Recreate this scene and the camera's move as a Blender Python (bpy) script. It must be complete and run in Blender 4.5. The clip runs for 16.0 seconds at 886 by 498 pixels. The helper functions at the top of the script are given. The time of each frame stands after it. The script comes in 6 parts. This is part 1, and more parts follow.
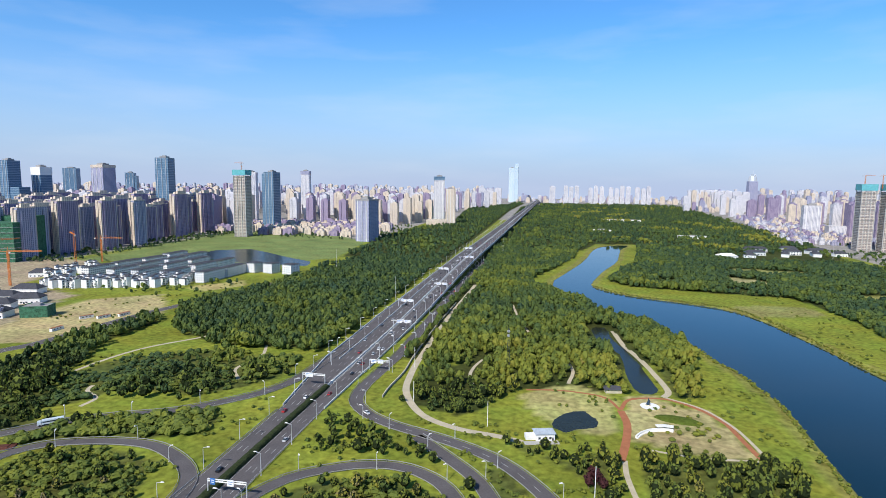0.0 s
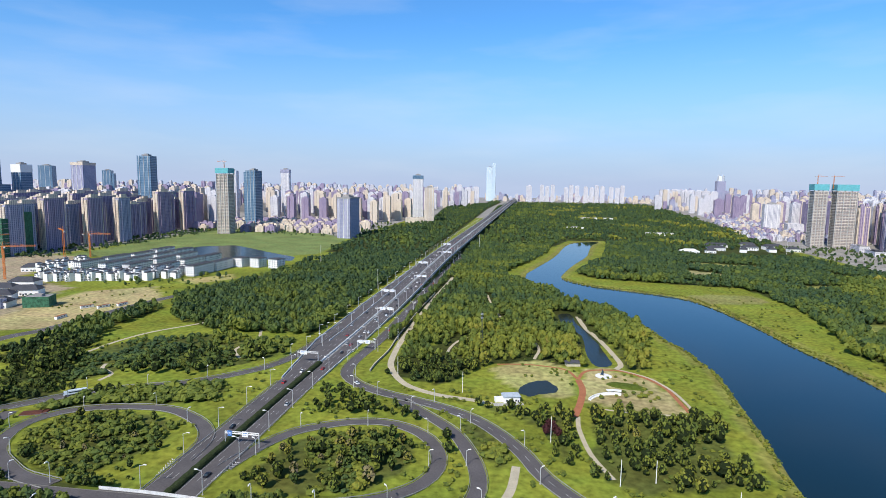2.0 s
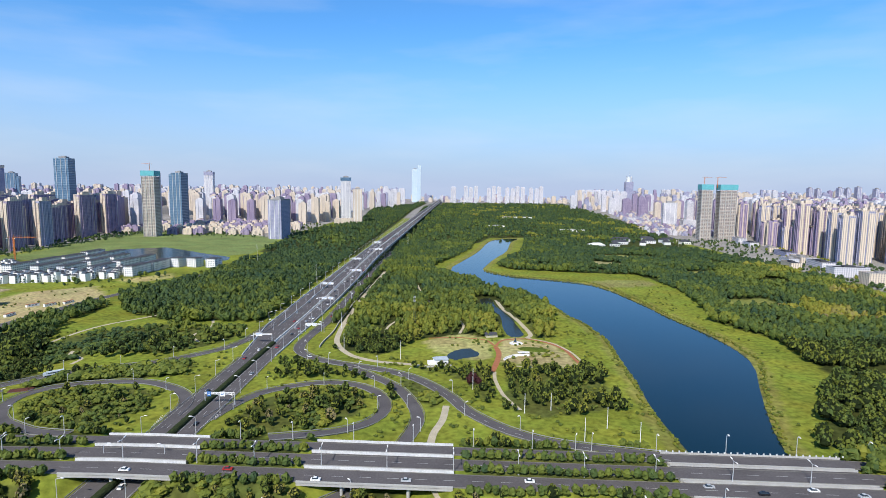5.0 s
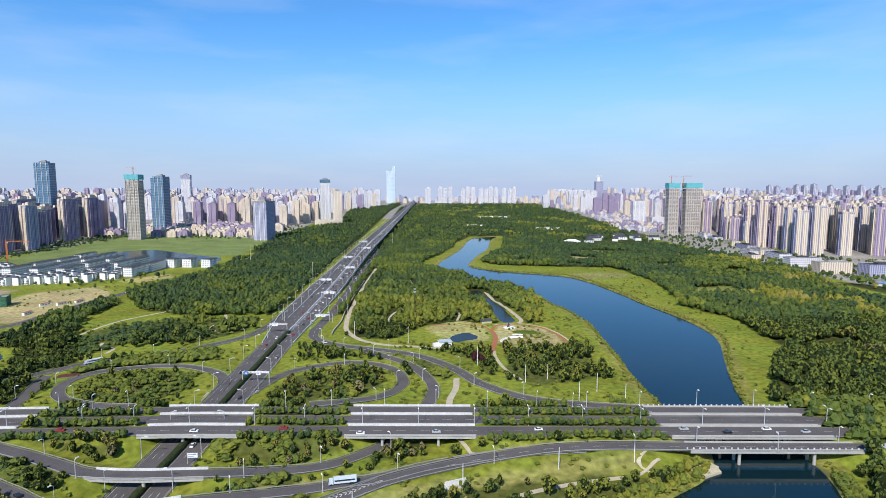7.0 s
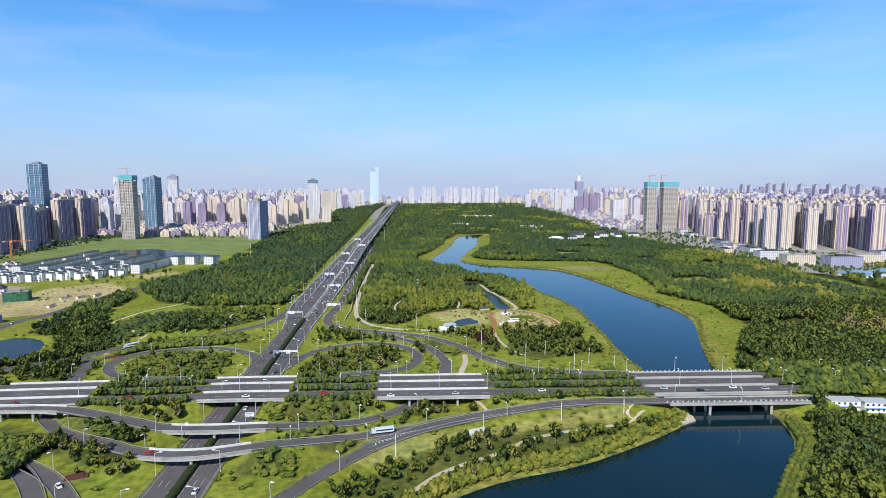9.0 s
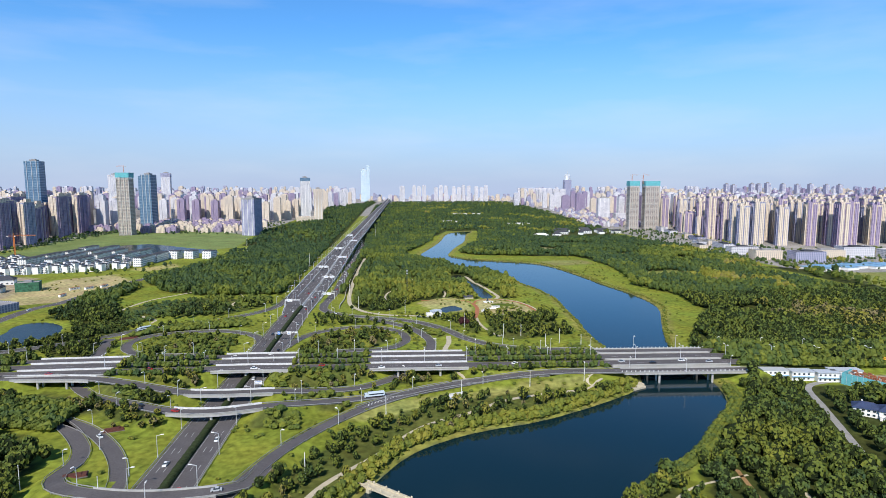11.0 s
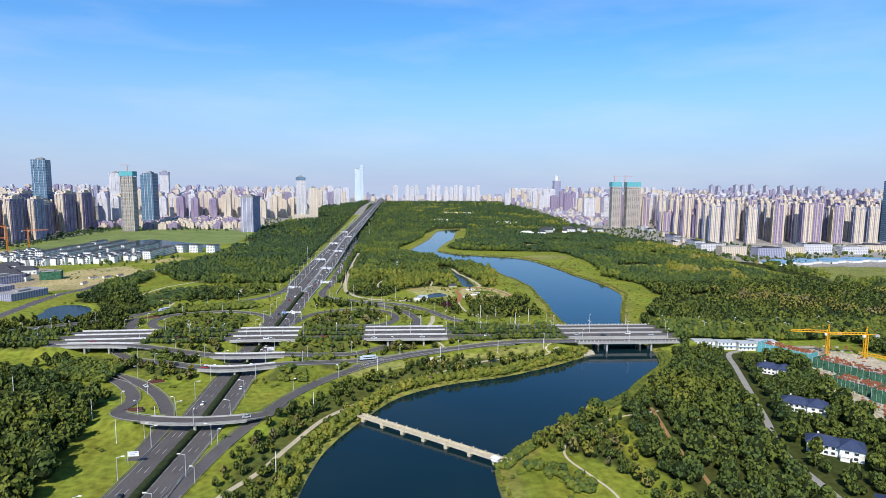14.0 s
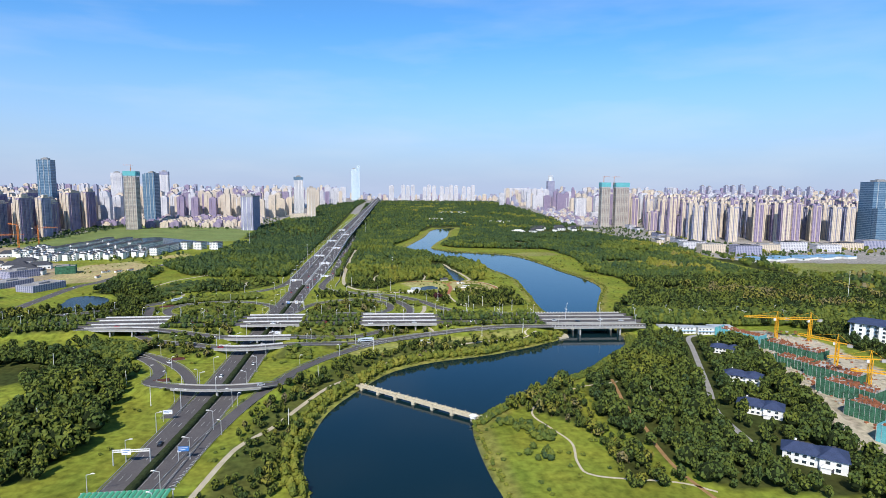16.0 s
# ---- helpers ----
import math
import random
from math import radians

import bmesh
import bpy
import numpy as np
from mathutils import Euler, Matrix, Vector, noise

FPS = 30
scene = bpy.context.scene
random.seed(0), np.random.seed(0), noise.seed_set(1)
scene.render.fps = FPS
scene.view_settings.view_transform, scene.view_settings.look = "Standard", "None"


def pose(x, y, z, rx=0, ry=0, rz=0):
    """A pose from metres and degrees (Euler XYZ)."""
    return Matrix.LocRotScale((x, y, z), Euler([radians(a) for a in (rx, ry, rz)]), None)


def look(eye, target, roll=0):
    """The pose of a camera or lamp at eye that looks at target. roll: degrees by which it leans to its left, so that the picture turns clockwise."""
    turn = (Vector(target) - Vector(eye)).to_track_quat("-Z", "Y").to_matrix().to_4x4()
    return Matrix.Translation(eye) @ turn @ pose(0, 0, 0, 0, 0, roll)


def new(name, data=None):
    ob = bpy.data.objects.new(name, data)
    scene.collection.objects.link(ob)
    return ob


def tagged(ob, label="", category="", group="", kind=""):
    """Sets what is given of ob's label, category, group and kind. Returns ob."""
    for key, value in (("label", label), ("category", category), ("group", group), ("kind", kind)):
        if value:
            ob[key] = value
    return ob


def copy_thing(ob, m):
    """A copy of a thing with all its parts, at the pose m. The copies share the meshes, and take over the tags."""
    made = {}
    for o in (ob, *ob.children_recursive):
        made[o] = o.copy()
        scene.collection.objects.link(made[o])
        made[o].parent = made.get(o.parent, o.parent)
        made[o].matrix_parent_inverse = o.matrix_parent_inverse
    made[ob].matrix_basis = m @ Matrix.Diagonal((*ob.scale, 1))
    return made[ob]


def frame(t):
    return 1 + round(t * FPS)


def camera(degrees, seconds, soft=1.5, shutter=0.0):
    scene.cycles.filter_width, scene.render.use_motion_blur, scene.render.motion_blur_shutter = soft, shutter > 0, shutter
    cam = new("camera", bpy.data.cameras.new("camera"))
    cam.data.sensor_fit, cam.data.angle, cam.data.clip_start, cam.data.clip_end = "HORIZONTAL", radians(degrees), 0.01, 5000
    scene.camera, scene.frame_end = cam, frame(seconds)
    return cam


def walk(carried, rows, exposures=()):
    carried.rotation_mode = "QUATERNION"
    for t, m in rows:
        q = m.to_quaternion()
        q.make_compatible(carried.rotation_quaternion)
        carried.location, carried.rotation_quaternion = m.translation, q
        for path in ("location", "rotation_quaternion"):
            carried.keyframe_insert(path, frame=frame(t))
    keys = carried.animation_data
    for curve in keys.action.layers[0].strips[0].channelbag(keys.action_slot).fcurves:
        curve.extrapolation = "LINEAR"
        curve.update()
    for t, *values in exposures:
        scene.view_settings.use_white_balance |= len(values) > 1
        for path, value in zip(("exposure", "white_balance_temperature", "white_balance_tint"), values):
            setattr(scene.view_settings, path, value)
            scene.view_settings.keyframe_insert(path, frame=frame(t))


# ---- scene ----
# seconds, eye, yaw to the left of north, pitch, roll
cam = camera(76.0, 16.0, soft=0.5)
PATH = [
    (0, 138.91, 40.06, 130.43, 9.930, -6.643, 0.604),
    (0.5, 140.88, 29.25, 130.02, 9.837, -6.686, 0.721),
    (1, 142.75, 17.80, 129.86, 9.705, -6.730, 0.811),
    (1.5, 144.33, 6.00, 130.03, 9.211, -6.744, 0.798),
    (2, 145.48, -6.19, 130.19, 7.724, -6.725, 0.806),
    (2.5, 146.67, -17.79, 130.05, 6.419, -6.696, 0.783),
    (3, 148.31, -29.98, 129.91, 5.120, -6.659, 0.766),
    (3.5, 150.04, -42.25, 130.06, 3.873, -6.648, 0.737),
    (4, 150.48, -54.16, 130.21, 2.363, -6.584, 0.784),
    (6.5, 127.27, -114.04, 129.66, -1.812, -6.399, 0.053),
    (7, 120.88, -125.80, 129.48, -2.611, -6.367, 0.013),
    (7.5, 114.79, -137.27, 129.18, -3.224, -6.327, -0.053),
    (8, 108.41, -149.18, 128.86, -3.850, -6.308, -0.083),
    (8.5, 102.52, -161.02, 128.48, -4.242, -6.306, -0.113),
    (9, 97.17, -173.25, 127.83, -4.571, -6.333, -0.168),
    (11.5, 97.41, -231.89, 127.00, -5.679, -6.504, 0.071),
    (12, 97.42, -243.94, 126.75, -5.817, -6.503, 0.092),
    (12.5, 97.78, -255.40, 126.56, -5.916, -6.475, 0.176),
    (13, 97.99, -267.13, 126.53, -6.008, -6.458, 0.249),
    (13.5, 98.14, -279.04, 126.65, -6.112, -6.484, 0.318),
    (14, 98.56, -291.16, 126.79, -6.181, -6.490, 0.345),
    (14.5, 98.96, -303.13, 126.97, -6.247, -6.534, 0.364),
    (15, 99.20, -315.58, 127.12, -6.345, -6.523, 0.428),
    (15.5, 99.04, -327.84, 127.26, -6.465, -6.505, 0.457),
    (16, 98.76, -340.36, 127.44, -6.565, -6.504, 0.451),
]
walk(cam, [(t, look((x, y, z), (x - math.sin(radians(w)) * math.cos(radians(p)), y + math.cos(radians(w)) * math.cos(radians(p)), z + math.sin(radians(p))), r)) for t, x, y, z, w, p, r in PATH])

# ---- light ----
SUN_AZ, SUN_EL = 202.0, 44.0  # bearing clockwise from +y, height in degrees
world = bpy.data.worlds.new("sky")
scene.world = world
world.use_nodes = True
wn, wl = world.node_tree.nodes, world.node_tree.links
sky = wn.new("ShaderNodeTexSky")
sky.sky_type = "NISHITA"
sky.sun_disc = False
sky.sun_elevation, sky.sun_rotation = radians(SUN_EL), radians(SUN_AZ)
sky.altitude, sky.air_density, sky.dust_density, sky.ozone_density = 0, 1.0, 0.4, 3.0
HAZE, HIGH = (0.49, 0.575, 0.80), (0.55, 1.07, 1.50)  # hazy air at the horizon; the deep blue above it
way = wn.new("ShaderNodeTexCoord")
parts = wn.new("ShaderNodeSeparateXYZ")
wl.new(way.outputs["Generated"], parts.inputs[0])
clear = wn.new("ShaderNodeMapRange")
clear.interpolation_type = "SMOOTHSTEP"
clear.inputs["From Min"].default_value, clear.inputs["From Max"].default_value = -0.05, 0.27
wl.new(parts.outputs["Z"], clear.inputs["Value"])
blue = wn.new("ShaderNodeVectorMath"); blue.operation = "MULTIPLY"
blue.inputs[1].default_value = [0.125 * v for v in HIGH]
wl.new(sky.outputs["Color"], blue.inputs[0])
dusk = wn.new("ShaderNodeMapRange")  # the clear sky deepens towards the zenith
dusk.inputs["From Min"].default_value, dusk.inputs["From Max"].default_value = 0.32, 0.9
dusk.inputs["To Min"].default_value, dusk.inputs["To Max"].default_value = 1.0, 0.34
wl.new(parts.outputs["Z"], dusk.inputs["Value"])
deep = wn.new("ShaderNodeVectorMath"); deep.operation = "SCALE"
wl.new(blue.outputs[0], deep.inputs[0]); wl.new(dusk.outputs[0], deep.inputs["Scale"])
air = wn.new("ShaderNodeMix"); air.data_type = "RGBA"
air.inputs[6].default_value = (*HAZE, 1)
wl.new(clear.outputs[0], air.inputs["Factor"]); wl.new(deep.outputs[0], air.inputs[7])
# thin high cloud
stretch = wn.new("ShaderNodeVectorMath"); stretch.operation = "MULTIPLY"; stretch.inputs[1].default_value = (2.2, 2.2, 11.0)
wl.new(way.outputs["Generated"], stretch.inputs[0])
veil = wn.new("ShaderNodeTexNoise"); veil.inputs["Scale"].default_value, veil.inputs["Detail"].default_value = 1.6, 6
wl.new(stretch.outputs[0], veil.inputs["Vector"])
thin = wn.new("ShaderNodeMapRange"); thin.inputs["From Min"].default_value, thin.inputs["From Max"].default_value = 0.48, 0.78
thin.inputs["To Max"].default_value = 0.22
wl.new(veil.outputs["Fac"], thin.inputs["Value"])
cloud = wn.new("ShaderNodeMix"); cloud.data_type = "RGBA"; cloud.inputs[7].default_value = (0.80, 0.86, 0.95, 1)
wl.new(thin.outputs[0], cloud.inputs["Factor"]); wl.new(air.outputs[2], cloud.inputs[6])
wl.new(cloud.outputs[2], wn["Background"].inputs["Color"])
wn["Background"].inputs["Strength"].default_value = 1.0
sun = new("sun", bpy.data.lights.new("sun", "SUN"))
sun.data.energy, sun.data.angle, sun.data.color = 5.0, radians(0.53), (1.0, 0.95, 0.87)
az, el = radians(SUN_AZ), radians(SUN_EL)
sun.matrix_world = look((0, 0, 300), (-math.sin(az) * math.cos(el), -math.cos(az) * math.cos(el), 300 - math.sin(el)))
scene.view_settings.exposure = 0.0


# ---- materials ----
def material(name, color, rough=0.8, metal=0.0, scale=0.5, vary=0.2, bump=0.0, fine=6.0, island=0.0, obj=0.0, spec=0.3):
    """A surface with variation at two scales, given in pieces a metre."""
    m = bpy.data.materials.new(name)
    m.use_nodes = True
    n, l = m.node_tree.nodes, m.node_tree.links
    b = n["Principled BSDF"]
    b.inputs["Roughness"].default_value, b.inputs["Metallic"].default_value = rough, metal
    b.inputs["Specular IOR Level"].default_value = spec
    geo = n.new("ShaderNodeNewGeometry")
    big, small = n.new("ShaderNodeTexNoise"), n.new("ShaderNodeTexNoise")
    big.inputs["Scale"].default_value, small.inputs["Scale"].default_value = scale, scale * fine
    big.inputs["Detail"].default_value = small.inputs["Detail"].default_value = 3
    for t in (big, small):
        l.new(geo.outputs["Position"], t.inputs["Vector"])
    add = n.new("ShaderNodeMath"); add.operation = "ADD"
    l.new(big.outputs["Fac"], add.inputs[0]); l.new(small.outputs["Fac"], add.inputs[1])
    last = add.outputs[0]
    span = (0.65, 1.35)
    if island:
        k = n.new("ShaderNodeMath"); k.operation = "MULTIPLY_ADD"; k.inputs[1].default_value = island
        l.new(geo.outputs["Random Per Island"], k.inputs[0]); l.new(last, k.inputs[2]); last = k.outputs[0]
        span = (0.65, 1.35 + island)
    if obj:
        info = n.new("ShaderNodeObjectInfo")
        k = n.new("ShaderNodeMath"); k.operation = "MULTIPLY_ADD"; k.inputs[1].default_value = obj
        l.new(info.outputs["Random"], k.inputs[0]); l.new(last, k.inputs[2]); last = k.outputs[0]
        span = (0.65, 1.35 + island + obj)
    ramp = n.new("ShaderNodeMapRange")
    ramp.inputs["From Min"].default_value, ramp.inputs["From Max"].default_value = span
    ramp.inputs["To Min"].default_value, ramp.inputs["To Max"].default_value = 1 - vary, 1 + vary
    l.new(last, ramp.inputs["Value"])
    mul = n.new("ShaderNodeVectorMath"); mul.operation = "SCALE"
    mul.inputs[0].default_value = color
    l.new(ramp.outputs[0], mul.inputs["Scale"])
    l.new(mul.outputs[0], b.inputs["Base Color"])
    if bump:
        bp = n.new("ShaderNodeBump"); bp.inputs["Strength"].default_value = bump; bp.inputs["Distance"].default_value = 0.2
        l.new(small.outputs["Fac"], bp.inputs["Height"]); l.new(bp.outputs[0], b.inputs["Normal"])
    return m


M_ASPHALT = material("asphalt", (0.112, 0.103, 0.106), 0.9, scale=0.08, vary=0.22, fine=14, spec=0.12)
M_LANE = material("lane_concrete", (0.30, 0.29, 0.28), 0.85, scale=0.2, vary=0.2, fine=8)
M_CONCRETE = material("concrete", (0.42, 0.41, 0.39), 0.8, scale=0.15, vary=0.15, fine=10)
M_PARAPET = material("parapet_paint", (0.62, 0.62, 0.61), 0.7, scale=0.25, vary=0.22, fine=6)
M_KERB = material("kerb_concrete", (0.17, 0.165, 0.15), 0.85, scale=0.3, vary=0.2)
M_MARK = material("road_paint", (0.45, 0.45, 0.44), 0.6, scale=0.5, vary=0.2)
M_WATER = bpy.data.materials.new("water")
M_WATER.use_nodes = True
_n, _l = M_WATER.node_tree.nodes, M_WATER.node_tree.links
_b = _n["Principled BSDF"]
_b.inputs["Base Color"].default_value = (0.004, 0.019, 0.026, 1)
_b.inputs["Roughness"].default_value = 0.06
_b.inputs["IOR"].default_value = 1.33
_t = _n.new("ShaderNodeTexNoise"); _t.inputs["Scale"].default_value = 0.9; _t.inputs["Detail"].default_value = 4
_g = _n.new("ShaderNodeNewGeometry"); _l.new(_g.outputs["Position"], _t.inputs["Vector"])
_p = _n.new("ShaderNodeBump"); _p.inputs["Strength"].default_value = 0.12; _p.inputs["Distance"].default_value = 0.15
_l.new(_t.outputs["Fac"], _p.inputs["Height"]); _l.new(_p.outputs[0], _b.inputs["Normal"])

M_POND = material("murky_water", (0.022, 0.028, 0.022), 0.22, scale=0.1, vary=0.3, spec=0.12)

# ---- the plan ----
WATER_Z = -1.5
WEST_BANK = [(80, -220), (71, -113), (65, -96), (63, -74), (65, -52), (71, -22), (89, 12), (105, 38), (124, 52), (146, 62), (179, 70), (219, 90), (256, 113), (266, 135), (268, 150), (268, 204), (269, 245), (277, 300), (280, 340), (286, 390), (281, 454), (272, 482), (266, 524), (253, 578), (214, 621), (192, 678), (170, 736), (149, 796), (182, 919), (214, 1046), (238, 1200), (262, 1284), (312, 1332)]
EAST_BANK = [(158, -220), (150, -123), (148, -108), (147, -86), (147, -64), (149, -50), (160, -37), (186, -14), (208, 4), (240, 26), (272, 59), (296, 84), (306, 108), (309, 131), (313, 165), (318, 201), (346, 268), (379, 337), (384, 380), (382, 425), (372, 483), (369, 532), (362, 586), (355, 634), (337, 679), (305, 701), (252, 728), (224, 752), (202, 790), (212, 842), (234, 934), (268, 1042), (284, 1151), (300, 1250), (326, 1312)]
RIVER = WEST_BANK + EAST_BANK[::-1]
POND_WEST = [(-228, 262), (-232, 292), (-242, 321), (-225, 333), (-196, 314), (-186, 285), (-181, 256), (-200, 250)]
POND_VILLA = [(-439, 922), (-474, 1013), (-417, 1050), (-359, 1007), (-303, 960), (-236, 914), (-221, 868), (-366, 879)]
POND_PARK = [(147, 346), (153, 360), (158, 361), (162, 369), (168, 364), (174, 349), (168, 342), (159, 341), (156, 335), (150, 337)]
CREEK = [(201, 401), (199, 439), (201, 462), (201, 491), (194, 503), (187, 529), (185, 566), (192, 571), (200, 566), (200, 525), (206, 505), (211, 469), (214, 435), (216, 403)]


def rounded(poly, times=2):
    """A shore with its corners cut off."""
    for _ in range(times):
        poly = [(a[0] * k + c[0] * (1 - k), a[1] * k + c[1] * (1 - k)) for a, c in zip(poly, poly[1:] + poly[:1]) for k in (0.75, 0.25)]
    return poly


POND_PARK, POND_WEST, CREEK, RIVER = rounded(POND_PARK), rounded(POND_WEST), rounded(CREEK, 1), rounded(RIVER, 1)
PONDS = [POND_WEST, POND_VILLA, POND_PARK, CREEK]


def inside_by(poly, x, y):
    """How far each point lies inside a polygon (negative: outside)."""
    best = np.full(x.shape, 1e9)
    odd = np.zeros(x.shape, bool)
    for (ax, ay), (bx, by) in zip(poly, poly[1:] + poly[:1]):
        dx, dy = bx - ax, by - ay
        t = np.clip(((x - ax) * dx + (y - ay) * dy) / (dx * dx + dy * dy), 0, 1)
        best = np.minimum(best, np.hypot(x - ax - t * dx, y - ay - t * dy))
        odd ^= ((ay > y) != (by > y)) & (x < (bx - ax) * (y - ay) / ((by - ay) or 1e-9) + ax)
    return np.where(odd, best, -best)


def spline(points, step=3.0):
    """A smooth line through points (x, y, z), in even steps."""
    p = np.array([q if len(q) == 3 else (*q, 0.0) for q in points], float)
    p = np.vstack([2 * p[0] - p[1], p, 2 * p[-1] - p[-2]])
    out = []
    for a, b, c, d in zip(p[:-3], p[1:-2], p[2:-1], p[3:]):
        n = max(2, int(np.hypot(*(c - b)[:2]) / step))
        for t in np.arange(n) / n:
            out.append(0.5 * (2 * b + (c - a) * t + (2 * a - 5 * b + 4 * c - d) * t * t + (3 * b - a - 3 * c + d) * t ** 3))
    out.append(p[-2])
    out = np.array(out)
    lo, hi = p[1:-1, 2].min(), p[1:-1, 2].max()
    out[:, 2] = out[:, 2].clip(lo, hi)
    return out


def shift(x):
    """How far the cross road bends to the south."""
    return -0.05 * min(max(x, 0), 340)


def cz(x):
    """The height of the cross road: an embankment that falls away at both ends."""
    return 6 - 4.5 * min(max((x - 335) / 90, 0), 1) - 4 * min(max((-170 - x) / 130, 0), 1)


def hx(y):
    """The middle of the motorway."""
    return 2.5 + 0.06 * min(y, 0) + 2.0 * math.exp(-((y - 220) / 80) ** 2) + 0.025 * max(y - 230, 0)


def hz(y):
    """The height of the motorway: it climbs onto a viaduct."""
    t = min(max((y - 400) / 600, 0), 1)
    return 0.15 + 12.0 * t * t * (3 - 2 * t)


# name, points, width, stretches of x or y in which it is a bridge
YS = list(range(-260, 700, 20)) + list(range(700, 2701, 100))
ROADS = {
    "motorway_south": ([(hx(y) - 7.3, y, hz(y)) for y in YS if y <= 340], 10.2, None),
    "motorway_north": ([(hx(y) + 7.3, y, hz(y)) for y in YS if y <= 340], 10.2, None),
    "cross_north": ([(x, 183 + shift(x), cz(x)) for x in range(-1500, 1501, 25)], 7.0, "x"),
    "cross_middle": ([(x, 170 + shift(x), cz(x)) for x in range(-1500, 1501, 25)], 9.0, "x"),
    "cross_south": ([(x, 156 + shift(x), cz(x)) for x in range(-1500, 1501, 25)], 10.0, "x"),
    "loop_northwest": ([(-6, 225), (-7, 243), (-15, 259), (-32, 272), (-51, 279), (-78, 277), (-102, 267), (-111, 250), (-107, 232), (-96, 218), (-76, 204, 2), (-61, 195, 4), (-40, 188, 6)], 6.6, None),
    "ramp_northwest": ([(-12, 470, 0.6), (-14, 430, 0.3), (-18, 385, 0.1), (-28, 357), (-46, 335), (-66, 318), (-96, 304), (-117, 290), (-133, 273), (-150, 255), (-185, 225, 2), (-230, 197, 3), (-270, 187, 3)], 7.4, None),
    "ramp_northeast": ([(45, 1000), (41, 860), (37.5, 740), (36, 640), (35.5, 550), (35, 500), (34, 444), (30.5, 400), (29, 375), (32, 354), (44, 337), (64, 324), (96, 311), (120, 297), (136, 280), (150, 258), (160, 236), (178, 211, 1), (197, 193, 3), (220, 181, 5), (250, 172, 6)], 7.6, None),
    "loop_northeast": ([(16, 222), (21, 240), (27, 254), (36, 266), (58, 279), (79, 281), (98, 271), (109, 254), (111, 236), (106, 222), (95, 209, 1), (80, 196, 4), (60, 187, 6)], 6.6, None),
    "ramp_park": ([(78, 314), (99, 293), (114, 276), (123, 258), (129, 240), (131, 222), (126, 198), (118, 172), (108, 152), (88, 133), (71, 123, 1), (47, 117, 3), (29, 112, 5.5), (-2, 112, 5.5), (-24, 115, 5.5), (-41, 124, 5), (-70, 137, 5.5), (-96, 145, 6), (-150, 149, 6)], 6.8, "deck"),
    "ramp_south": ([(200, 130, 4), (165, 131, 2), (127, 123, 1), (105, 114, 0.5), (88, 109, 1), (73, 104, 1.5), (53, 98, 3), (30, 90, 5.3), (2, 84, 5.5), (-24, 88, 5.5), (-46, 102, 4), (-66, 116, 1.5), (-86, 132, 0), (-104, 155, 0), (-114, 190), (-122, 225), (-133, 262)], 6.8, "deck"),
    "ramp_east": ([(80, 92, 1), (105, 110, 0.8), (127, 120, 1), (152, 127, 2), (181, 131, 4), (205, 130, 5.5), (230, 128, 6), (270, 125.5, 6), (336, 122, 6)], 7.6, "x"),
    "ramp_southwest": ([(105, 110, 0.8), (82, 91, 1), (61, 66, 1.5), (46, 40, 2.5), (36, 14, 3), (27, -8, 2), (20, -30, 1), (14, -60, 0.2), (10, -98, 0.1), (5, -140, 0.1)], 6.6, None),
    "flyover": ([(42, 26, 3), (39, 10, 4), (31, 3, 5.3), (20, 0.5, 5.5), (0, 0, 5.5), (-20, 4, 5.3), (-38, 13, 4.2), (-46, 26, 2), (-46, 40, 0.5), (-51, 56), (-65, 75), (-80, 90), (-92, 99)], 6.8, "deck"),
    "ramp_west": ([(-105, 108), (-84, 96), (-60, 80), (-39, 58), (-25, 36), (-17, 14), (-15, -8), (-15, -30)], 6.4, None),
    "street_west": ([(-262, 250), (-267, 377), (-255, 418), (-249, 476), (-240, 540), (-215, 640), (-190, 760), (-170, 900)], 12.0, None),
    "lane_east": ([(386, 112), (361, 103), (346, 72), (331, 39), (306, -16), (290, -50), (284, -90)], 3.8, None),
}
LINES = {k: spline(p) for k, (p, w, b) in ROADS.items()}
OPENINGS = [(-146, -84), (-20.5, 31.5), (84, 151), (246, 330)]


def on_bridge(kind, q):
    x, y, z = q
    if kind == "x":
        return any(a < x < b for a, b in OPENINGS)
    if kind == "deck":
        return (-24 < x < 30 and z > 4.5) or (-140 < x < -88 and z > 5)
    return False


def axis(spans):
    out = []
    for a, b, step in spans:
        out += list(np.arange(a, b, step))
    return np.array(out + [spans[-1][1]], float)


GX = axis([(-24000, -6000, 2000), (-6000, -1600, 200), (-1600, -600, 25), (-600, -270, 10), (-270, 470, 5.0), (470, 900, 10), (900, 1700, 25), (1700, 6000, 200), (6000, 24000, 2000)])
GY = axis([(-3000, -1200, 300), (-1200, -160, 65), (-160, 420, 4.6), (420, 860, 8), (860, 1370, 12), (1370, 2400, 50), (2400, 5400, 100), (5400, 26000, 2060)])


